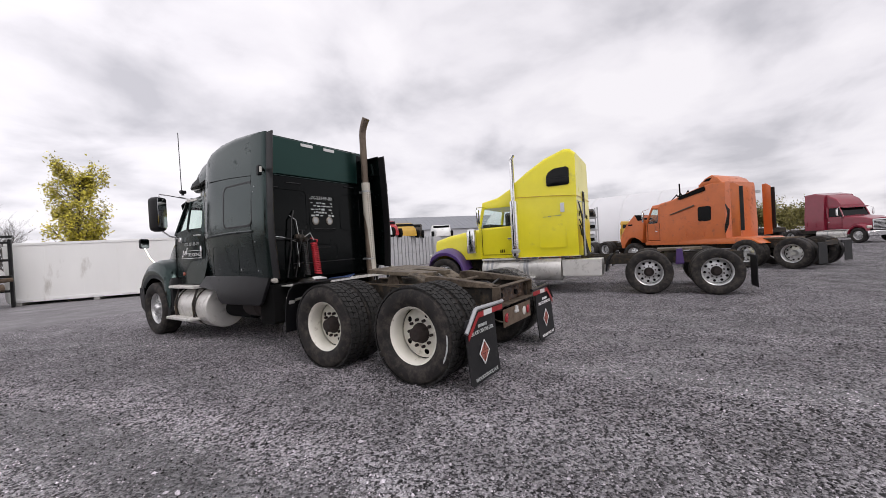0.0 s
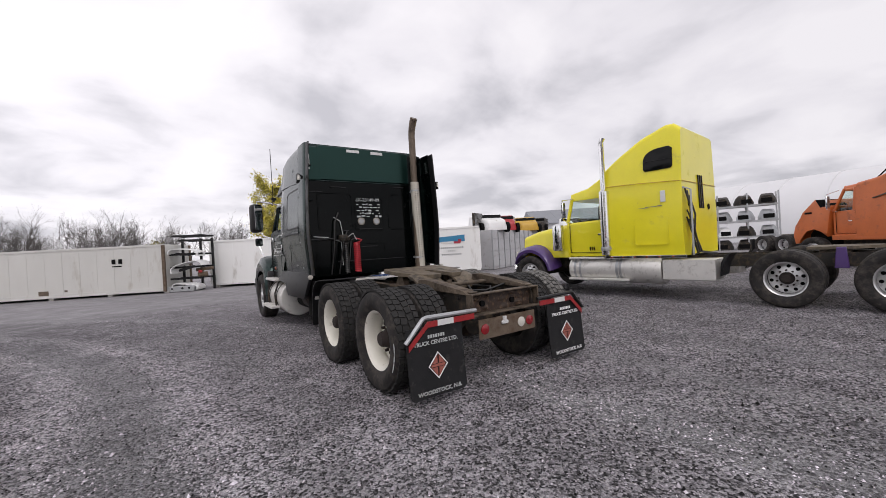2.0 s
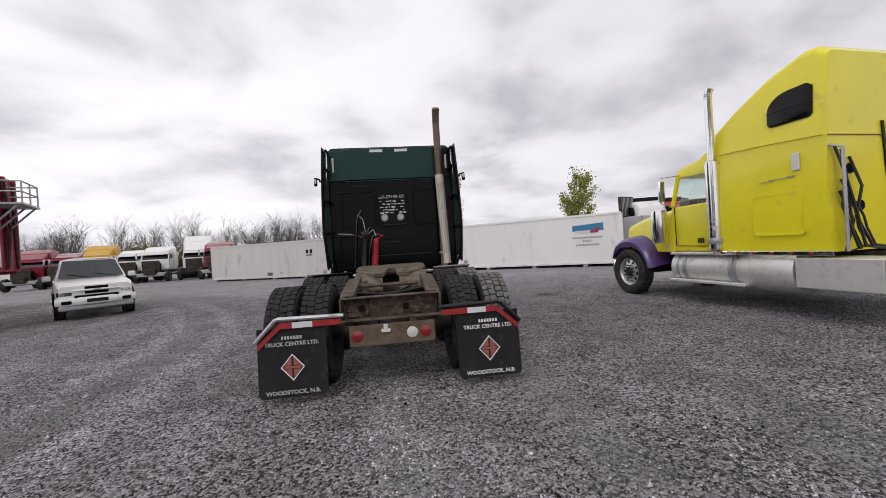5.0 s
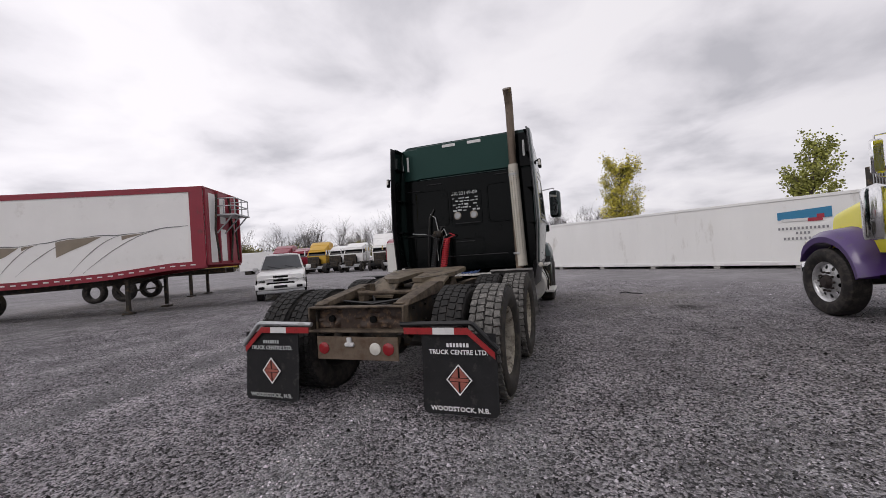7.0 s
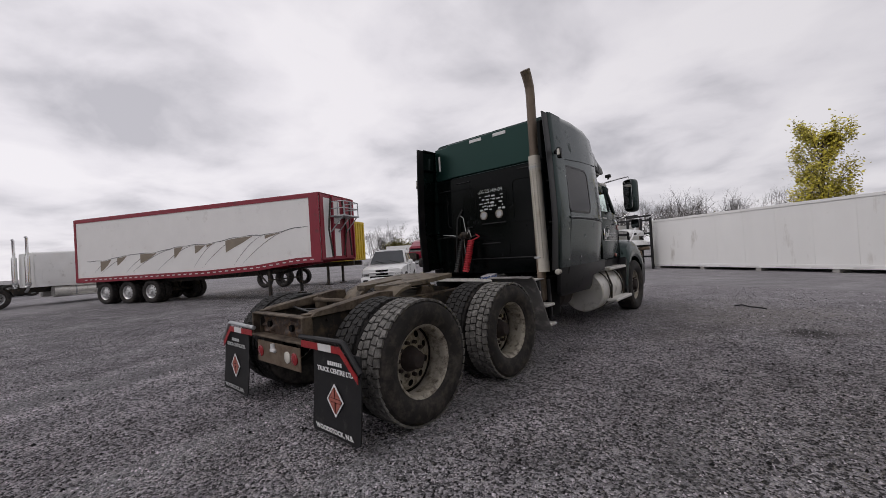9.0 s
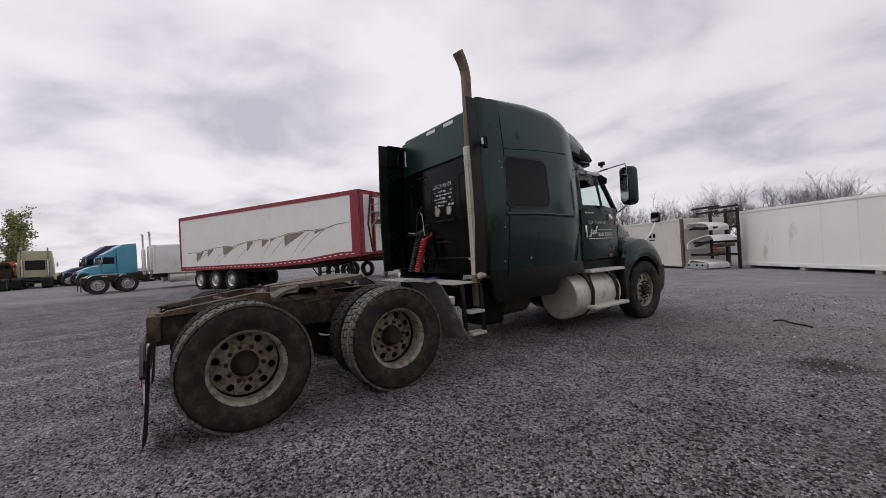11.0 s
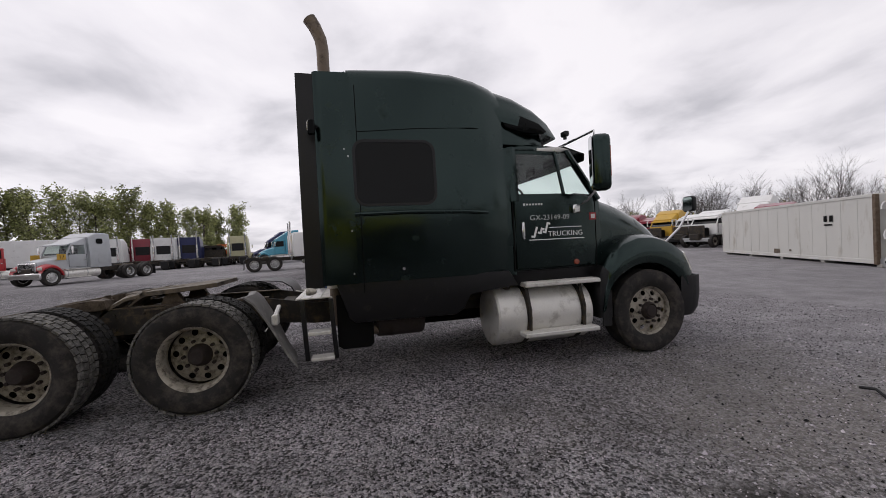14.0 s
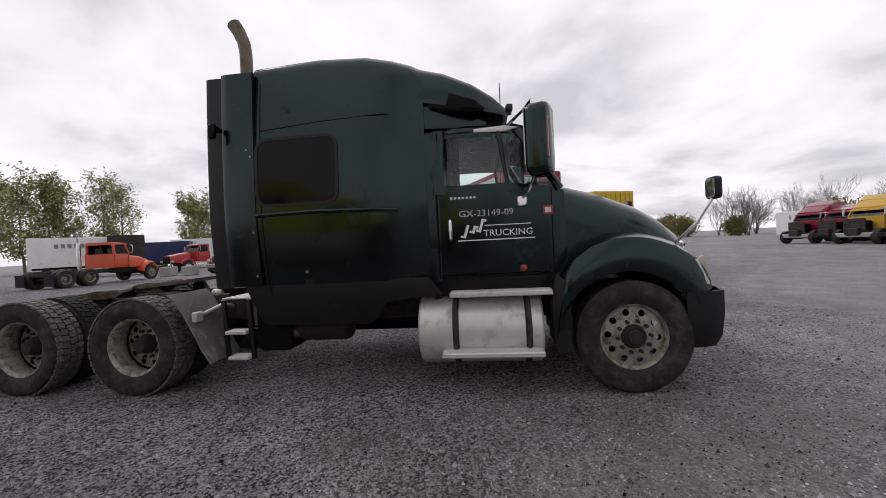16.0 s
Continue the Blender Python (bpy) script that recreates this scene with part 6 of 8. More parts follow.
                rings.append([Vector(p) for p in ((sx * 0.9, ay, az), (sx * 1.18, ay, az), (sx * 1.19, (ay + oy) / 2, (az + oz) / 2), (sx * 1.10, oy, oz), (sx * (hood_half - 0.05), oy, oz + 0.06))])
            loft(bm, rings, False, False)
            fd = part("front_fender", bm, fender, T, "", True)
            bm = B()
            box(bm, (sx * 0.95, nose - 0.04, 1.06), (0.34, 0.08, 0.17), 0.03)
            part("headlight", bm, "clear_lens", fd)
        bm = B()
        box(bm, (0, nose + 0.04, 0.62), (2.3, 0.12, 0.36), 0.05)
        part("bumper", bm, "chrome" if rim == "rim_bright" else "white_paint", T, "", True)
    if tanks:
        for sx in (-1, 1):
            bm = B()
            lathe(bm, [(0.0001, 2.7), (0.28, 2.7), (0.30, 2.72), (0.30, 4.85), (0.28, 4.87), (0.0001, 4.87)], 28, (sx * 0.86, 0, 0.66), axis="y")
            tk = part("fuel_tank", bm, "alu", T, "", True)
            for y in (3.55, 4.7):
                bm = B()
                lathe(bm, [(0.302, y - 0.03), (0.308, y), (0.302, y + 0.03)], 28, (sx * 0.86, 0, 0.66), axis="y")
                part("strap", bm, "galv", tk, "", True)
            for z, x in ((0.93, 1.10), (0.42, 1.14)):
                bm = B()
                box(bm, (sx * x, 4.1, z), (0.14, 1.5, 0.05), 0.01)
                part("step", bm, "alu", tk)
    if deck_box:
        for sx in (-1, 1):
            bm = B()
            box(bm, (sx * 0.88, 2.15, 0.66), (0.6, 0.95, 0.42), 0.01)
            part("tool_box", bm, "alu", T, "pale aluminium tool box")
    if stack:
        y, zt, xs = stack
        for sx in xs:
            bm = B()
            tube(bm, [(sx, y, 1.0), (sx, y, 2.50), (sx, y, 2.54), (sx, y, zt - 0.1), (sx, y - 0.05, zt)], [0.11, 0.11, 0.062, 0.062, 0.064], 18)
            es = part("exhaust_pipe", bm, "chrome", T, "", True)
            bm = B()
            lathe(bm, [(0.112, 1.1), (0.125, 1.15), (0.112, 1.2)], 18, (sx, y, 0), axis="z")
            tube(bm, [(sx, y, 1.15), (sx * 0.9, y, 0.85), (sx * 0.6, y, 0.75)], 0.06, 10)
            part("stack_band", bm, "galv", es, "", True)
    if cleaner:
        for sx in (-1, 1):
            bm = B()
            lathe(bm, [(0.0001, 1.12), (0.14, 1.14), (0.15, 1.18), (0.15, 1.74), (0.14, 1.80), (0.0001, 1.86)], 22, (sx * (cab_half + 0.10), cowl + 0.18, 0), axis="z")
            part("air_cleaner", bm, "chrome", T, "chrome air cleaner canister", True)
    return T


def rig_pose(x, y, yaw):
    return pose(x, y, 0, 0, 0, yaw)


YAW_Y = 5.6
Y = tractor("semi_truck", "yellow long-nose semi truck with purple front fenders", rig_pose(7.10, -2.70, YAW_Y), "yellow", wb=6.08, back=2.2, cab_back=3.85,
            roof=((2.2, 3.62), (2.34, 3.74), (2.5, 3.75), (3.0, 3.57), (3.5, 3.27), (3.9, 2.98), (4.3, 2.72), (4.9, 2.58)), cowl=4.98, cab_top=2.50, hood=((4.95, 1.88), (5.5, 1.82), (6.1, 1.74), (6.56, 1.62)), nose=6.60, fender="purple", rim="rim_bright",
            stack=(3.84, 3.76, (-1.16, 1.16)), hubs="hub_rust", deck_box=True, cleaner=True, half=1.17, cab_half=1.0, visor=False, rake=0.15)
# details of the yellow truck's sleeper
for sx in (-1, 1):
    bm = B()
    arch = [(2.36, 2.84), (2.40, 2.80), (2.90, 2.80), (2.94, 2.84), (2.94, 3.02)] + [(2.94 - 0.30 * (1 - math.cos(radians(15 * i))), 3.02 + 0.24 * math.sin(radians(15 * i))) for i in range(1, 7)] + [(2.42, 3.27), (2.36, 3.22)]
    prism(bm, arch, sx * 1.02, sx * 1.115, bev=0.006)
    wd = part("sleeper_window", bm, "dark_glass", Y, "arched dark sleeper window", True)
    for v in wd.data.vertices:
        v.co.x -= sx * 0.045 * (v.co.z - 2.8)
    bm = B()
    box(bm, (sx * 1.108, 2.65, 3.01), (0.012, 0.56, 0.012))
    part("mullion", bm, "black_plastic", wd)
    for yy in (4.15, 4.2):
        bm = B()
        box(bm, (sx * 0.48, yy, 1.62 if yy < 4.18 else 1.40), (0.52, 0.14 if yy < 4.18 else 0.5, 0.72 if yy < 4.18 else 0.16), 0.06)
        part("seat_back" if yy < 4.18 else "seat", bm, "cardboard", Y, "dark cloth cab seat", True)
    # strapped tank with a step plate
    for yy in (3.62, 4.55):
        bm = B()
        lathe(bm, [(0.322, yy - 0.03), (0.327, yy), (0.322, yy + 0.03)], 28, (sx * 0.86, 0, 0.66), axis="y")
        part("tank_strap", bm, "galv", Y, "", True)
    bm = B()
    prism(bm, [(1.42, 0.98), (1.50, 0.96), (1.58, 0.80), (1.60, 0.55), (1.57, 0.55), (1.53, 0.80), (1.46, 0.92)], sx * 0.70, sx * 1.20, bev=0.006)
    part("quarter_fender", bm, "black_plastic", Y, "black quarter fender ahead of the wheels", True)
    bm = B()
    prism(bm, [(-0.09, 0.66), (0.09, 0.66), (0.06, 1.02), (-0.06, 1.02)], sx * 0.47, sx * 0.62, bev=0.01)
    part("suspension_hanger", bm, "purple", Y, "purple suspension hanger between the axles")
# scuffs and a small label on the seen side
bm = B()
for y, z, w in ((2.75, 2.02, 0.34), (2.95, 2.005, 0.2), (2.62, 2.03, 0.1)):
    box(bm, (-1.168, y, z), (0.006, w, 0.010))
part("scuff", bm, "ink_grey", Y, "grey scuff along the sleeper side")
bm = B()
for k in range(3):
    box(bm, (-1.025, 4.22 + 0.05 * k, 1.16), (0.01, 0.03, 0.09))
part("door_label", bm, "hole", Y, "small dark label low on the door")
for x, z0, lean in ((-1.05, 2.35, 0.06), (-0.93, 2.3, -0.05), (-0.80, 2.2, 0.08), (-1.0, 1.75, 0.1)):
    bm = B()
    tube(bm, [(x, 2.17, z0), (x + lean, 2.10, z0 - 0.4), (x - lean, 2.08, z0 - 0.8), (x + 0.05, 2.0, 1.0)], 0.018, 6)
    part("hose", bm, "black_hose", Y, "", True)
bm = B()
tube(bm, [(-1.1, 2.05, 0.96), (-1.1, 2.05, 2.3), (-1.1, 2.19, 2.36)], 0.02, 8)
part("grab_rail", bm, "galv", Y, "bare steel grab rail behind the sleeper", True)
bm = B()
tube(bm, [(-1.16, 2.22, 2.50), (-1.15, 3.0, 2.56), (-1.12, 3.8, 2.60)], 0.008, 5)
tube(bm, [(-1.12, 2.19, 2.50), (1.12, 2.19, 2.50)], 0.008, 5)
part("panel_seam", bm, "ochre", Y)
bm = B()
box(bm, (-1.17, 2.55, 2.22), (0.02, 0.10, 0.24), 0.006)
part("marker_lamp", bm, "white_refl", Y, "white marker lamp on the sleeper")
for k in range(6):
    bm = B()
    cyl(bm, (-1.2, 2.4 + k * 0.26, 0.94), (-1.215, 2.4 + k * 0.26, 0.94), 0.022, 8)
    part("sill_lamp", bm, "amber", Y)
bm = B()
box(bm, (-1.18, 3.0, 0.94), (0.03, 1.7, 0.06), 0.006)
part("chrome_sill", bm, "chrome", Y)
# raised discs painted as dark openings, not cut through the wall
for x, z in ((-0.75, 2.05), (-0.6, 1.55), (0.55, 2.0)):
    bm = B()
    cyl(bm, (x, 2.20, z), (x, 2.185, z), 0.07, 14)
    part("round_opening", bm, "hole", Y)
for x, top in ((-0.95, 1.9), (-0.85, 1.7), (-0.70, 1.6)):
    bm = B()
    tube(bm, [(x, 2.18, top), (x + 0.02, 2.12, top - 0.2), (x + 0.03, 2.10, 1.25), (x + 0.08, 2.05, 1.02), (x + 0.2, 1.8, 0.96)], 0.014, 6)
    part("hose", bm, "black_hose", Y, "", True)

for x in (-0.10, 0.02, 0.14):
    bm = B()
    box(bm, (x, 2.185, 2.32), (0.045, 0.02, 0.74), 0.005, m=Matrix.Translation((x, 2.185, 2.32)) @ pose(0, 0, 0, 0, -4, 0) @ Matrix.Translation((-x, -2.185, -2.32)))
    part("back_slat", bm, "black_plastic", Y)
for sx in (-1, 1):
    bm = B()
    lathe(bm, [(0.0001, 2.66), (0.32, 2.66), (0.34, 2.69), (0.34, 3.42), (0.32, 3.45), (0.0001, 3.45)], 28, (sx * 0.86, 0, 0.66), axis="y")
    part("rear_fuel_tank", bm, "alu", Y, "stout aluminium fuel tank", True)

O = tractor("semi_truck", "orange stripped semi truck with a torn-open nose", rig_pose(13.87, -5.67, -30), "orange", wb=5.2, back=1.3, cab_back=3.9, roof=((1.3, 3.22), (1.75, 3.30), (2.2, 3.18), (2.9, 2.94), (3.4, 2.78), (4.0, 2.68), (4.7, 2.64)), cowl=4.65, cab_top=2.58,
            open_nose=True, window=(1.78, 2.26, 1.78, 2.36), tanks=False, visor=False, low=1.0, half=1.15)
bm = B()
prism(bm, [(4.64, 2.02), (4.80, 2.26), (5.16, 2.30), (5.55, 1.90), (5.88, 1.42), (5.95, 1.10), (5.88, 0.78), (5.70, 0.80), (5.64, 1.08), (5.46, 1.28), (5.20, 1.34), (4.95, 1.24), (4.82, 1.02), (4.76, 1.2)], -1.08, 1.08, bev=0.05)
hd = part("hood", bm, "orange", O, "orange hood sprung open over a bare engine bay", True)
# solid block under the hood line, the gap's shade painted on
bm = B()
prism(bm, [(4.66, 2.06), (4.82, 2.275), (5.10, 2.305), (4.95, 2.02)], -1.095, -0.4, bev=0.01)
part("engine_gap", bm, "hole", hd, "near-black block painted as the shaded gap behind the hood")
bm = B()
box(bm, (-1.09, 5.36, 1.86), (0.02, 0.24, 0.07), 0.005, m=None)
part("hood_vent", bm, "hole", hd)
bm = B()
box(bm, (0, 5.25, 1.0), (1.5, 0.9, 0.7), 0.1)
part("bare_engine", bm, "hole", O)
bm = B()
prism(bm, [(1.36, 3.16), (1.56, 3.42), (1.78, 3.54), (2.02, 3.44), (2.30, 3.20), (2.2, 3.10)], -1.02, 1.02, bev=0.06)
part("roof_fairing", bm, "orange", O, "ragged peak of the roof fairing", True)
# this opening and the torn slot are near-black blocks painted as shade
bm = B()
prism(bm, [(1.74, 3.44), (1.92, 3.42), (2.08, 3.32), (1.84, 3.32)], -1.03, 1.03, bev=0.01)
part("fairing_opening", bm, "hole", O)
bm = B()
prism(bm, [(1.98, 2.98), (2.95, 2.74), (3.10, 2.78), (2.95, 2.90), (2.02, 3.14)], -1.10, -1.02, bev=0.01)
part("torn_opening", bm, "hole", O, "near-black block painted as a torn slot's shade in the roof side")
for k in range(4):
    bm = B()
    tube(bm, [(-0.8 + 0.4 * k, 3.2, 2.8), (-0.75 + 0.4 * k, 3.30 + 0.1 * (k % 2), 3.0 + 0.10 * (k % 3)), (-0.7 + 0.4 * k, 3.6, 2.76)], 0.022, 6)
    part("torn_bracket", bm, "hole", O, "", True)
bm = B()
tube(bm, [(-0.2, 3.5, 2.7), (-0.2, 3.52, 3.5)], 0.03, 8)
part("bare_pipe", bm, "hole", O)
bm = B()
prism(bm, [(0.2, 0.86), (4.6, 0.90), (4.6, 1.06), (1.4, 1.10), (0.5, 1.06)], -1.12, 1.12, bev=0.02)
part("side_skirt", bm, "orange", O, "", True)
bm = B()
prism(bm, [(2.4, 2.42), (3.4, 2.14), (3.4, 2.17), (2.4, 2.47)], -1.155, -1.10)
part("body_crease", bm, "rust_plate", O)
for sx in (-1, 1):
    bm = B()
    prism(bm, [(0.80, 1.15), (1.08, 1.12), (1.08, 3.10), (0.95, 3.12), (0.80, 3.0)], sx * 1.08, sx * 1.13, bev=0.012)
    part("side_extender", bm, "orange", O, "", True)
    bm = B()
    box(bm, (sx * 1.105, 0.74, 2.15), (0.04, 0.12, 1.6), 0.01)
    part("rubber_edge", bm, "black_plastic", O)
bm = B()
for k in range(5):
    tube(bm, [(-1.145, 1.25 - 0.03 * k, 2.35 - 0.05 * k), (-1.2, 1.15, 2.0 - 0.1 * k), (-1.15, 1.3, 1.5 - 0.05 * k)], 0.02, 6)
tagged(part("hanging_hose", bm, "black_hose", O, "", True), kind="stuff")

tractor("semi_truck", "crimson sleeper semi truck parked beyond the yard", rig_pose(38.1, -9.8, 124.5), "crimson", wb=5.6, back=1.9, cab_back=3.4, roof=((1.9, 3.65), (2.6, 3.7), (3.4, 3.5), (4.2, 3.0), (4.6, 2.7)), cowl=4.55, cab_top=2.6, hood=((4.5, 1.95), (5.4, 1.85), (6.1, 1.65)), nose=6.15, hood_half=0.8)


# ---- trailers ----
def box_trailer(name, label, a, b, h, z0, depth, material, end_material, panels, group=""):
    """A trailer body set down on the ground from corner a to corner b; depth lies beyond the seen side."""
    a, b = Vector((*a, 0)), Vector((*b, 0))
    u = (b - a).normalized()
    L = (b - a).length
    T = thing(name, label, "trailer", Matrix.Translation(a) @ Matrix.Rotation(math.atan2(u.y, u.x), 4, "Z"), group)
    bm = B()
    box(bm, (L / 2, depth / 2, z0 + (h - z0) / 2), (L, depth, h - z0), 0.02)
    part("body", bm, material, T, "", True)
    bm = B()
    box(bm, (L / 2, -0.012, h - 0.05), (L + 0.02, 0.03, 0.10), 0.006)
    box(bm, (L / 2, -0.012, z0 + 0.07), (L + 0.02, 0.03, 0.14), 0.006)
    part("rail", bm, end_material, T)
    n = panels
    for i in range(n + 1):
        bm = B()
        box(bm, (L * i / n, -0.005, (h + z0) / 2), (0.014 if 0 < i < n else 0.10, 0.006 if 0 < i < n else 0.014, h - z0 - 0.22))
        part("panel_joint", bm, material if 0 < i < n else end_material, T)
    for i in range(int(L / 1.1)):
        bm = B()
        box(bm, (0.5 + i * 1.1, -0.03, z0 + 0.05), (0.5, 0.006, 0.05))
        part("reflector_strip", bm, "white_refl", T)
    for i in range(int(L / 2.4) + 1):
        bm = B()
        box(bm, (0.3 + i * 2.4, depth / 2, z0 / 2), (0.2, depth, z0), 0.01)
        part("support_block", bm, "concrete", T)
    return T, L


TA, LA = box_trailer("trailer", "long white box trailer body set on the ground", (-1.35, 18.9), (10.1, 11.0), 2.42, 0.12, 2.5, "trailer_white", "trailer_white", 12)
bm = B()
prism(bm, [(LA - 2.1, 1.66), (LA - 0.75, 1.66), (LA - 0.75, 2.0), (LA - 2.1, 1.92)], -0.022, -0.016, "y")
sg = part("painted_sign", bm, "sign_blue", TA, "blue and red painted company sign")
bm = B()
box(bm, (LA - 1.15, -0.024, 1.62), (0.36, 0.006, 0.11))
box(bm, (LA - 1.02, -0.024, 1.72), (0.18, 0.006, 0.13))
part("sign_truck", bm, "sign_red", sg)
bm = B()
box(bm, (LA - 1.65, -0.024, 1.64), (0.7, 0.005, 0.09))
part("sign_white", bm, "white_refl", sg)
for k, (w, z) in enumerate(((1.3, 1.36), (0.4, 1.2), (1.05, 1.02))):
    bm = B()
    n = int(w / 0.10)
    for i in range(n):
        box(bm, (LA - 1.42 - w / 2 + i * w / n, -0.022, z), (0.05, 0.005, 0.085))
    tagged(part("word_mark", bm, "ink_grey", sg, "grey bars in place of small lettering"), kind="stuff")
bm = B()
for i in range(3):
    box(bm, (LA + 0.01, 0.45 + i * 0.8, 1.2), (0.03, 0.72, 1.9), 0.01)
part("end_door", bm, "grey_panel", TA, "weathered grey trailer end")
TB, LB = box_trailer("trailer", "weathered grey box trailer body set on the ground", (-12.1, 22.4), (-3.3, 18.0), 2.30, 0.10, 2.4, "trailer_grey", "trailer_grey", 14)
bm = B()
for dx in (0.0, 0.28):
    box(bm, (LB - 2.1 + dx, -0.02, 1.60), (0.16, 0.006, 0.22))
box(bm, (LB - 1.97, -0.02, 1.38), (0.4, 0.006, 0.05))
part("small_sign", bm, "hole", TB, "small black marks")
bm = B()
box(bm, (LB - 5.0, -0.02, 0.34), (0.4, 0.006, 0.2))
box(bm, (LB - 4.1, -0.02, 0.40), (0.12, 0.006, 0.08))
part("rust_patch", bm, "stack_rust", TB, "rusty patch near the floor")
for y in (0.0, 2.4):
    bm = B()
    box(bm, (LB, y, 1.18), (0.12, 0.12, 2.20), 0.01)
    part("corner_post", bm, "rust_plate", TB, "rusted corner post")


# ---- stack of salvaged hoods and axles between the trailers ----
def scrap_rack():
    T = thing("parts_rack", "stack of salvaged white hoods and steel axles on a rack", "scrap rack", pose(-2.2, 18.3, 0, 0, 0, -28))
    for x, y in ((-0.62, 0.5), (0.25, 0.45), (0.78, 0.5)):
        bm = B()
        box(bm, (x, y, 1.28), (0.10, 0.10, 2.56), 0.01)
        part("post", bm, "black_plastic", T)
    for z, w, dx in ((0.62, 1.5, 0.0), (1.16, 1.55, 0.05), (1.78, 1.5, 0.0), (2.44, 1.1, 0.25), (2.66, 1.5, 0.15)):
        for y in (-0.45, 0.42):
            bm = B()
            box(bm, (dx, y, z), (w, 0.07, 0.09), 0.01)
            part("beam", bm, "black_plastic", T)
    # hoods on their sides, seen from behind as thin arched shells
    for x, z, r, tilt in ((-0.1, 0.10, 0.52, 8), (0.05, 1.02, 0.66, -14), (-0.12, 1.70, 0.60, 6)):
        bm = B()
        arc = [radians(d) for d in range(-8, 189, 14)]
        loft(bm, [[Vector((q * math.cos(a) * 1.05, w, 0.72 * q * math.sin(a) + 0.10 * math.cos(2 * a))) for q, w in ((r, -0.62), (r * 1.06, 0.1), (r, 0.42), (r - 0.035, 0.42), (r * 1.06 - 0.035, 0.1), (r - 0.045, -0.62))] for a in arc])
        hs = part("hood_shell", bm, "white_paint", T, "upturned white hood shell", True, m=pose(x, -0.1, z, 0, tilt, 6))
        bm = B()
        box(bm, (0, -0.50, 0.08), (1.1 * r, 0.05, 0.12), 0.02)
        part("grille_bar", bm, "black_plastic", hs)
    bm = B()
    box(bm, (-0.25, -0.62, 0.15), (1.35, 0.26, 0.28), 0.03)
    part("bumper_beam", bm, "galv", T, "bare bumper on the ground", True)
    for x in (-0.55, -0.1, 0.2):
        bm = B()
        cyl(bm, (x, -0.75, 0.18), (x, -0.758, 0.18), 0.05, 12)
        part("bumper_hole", bm, "hole", T)
    bm = B()
    cyl(bm, (0.35, -0.3, 1.0), (0.9, 0.2, 1.05), 0.08, 12)
    cyl(bm, (0.5, -0.45, 0.75), (0.8, -0.2, 0.78), 0.13, 14)
    part("axle_end", bm, "rust_plate", T, "rusty axle end", True)
    bm = B()
    box(bm, (0.62, -0.5, 0.92), (0.16, 0.08, 0.12), 0.02)
    part("red_lamp", bm, "red_refl", T)


scrap_rack()


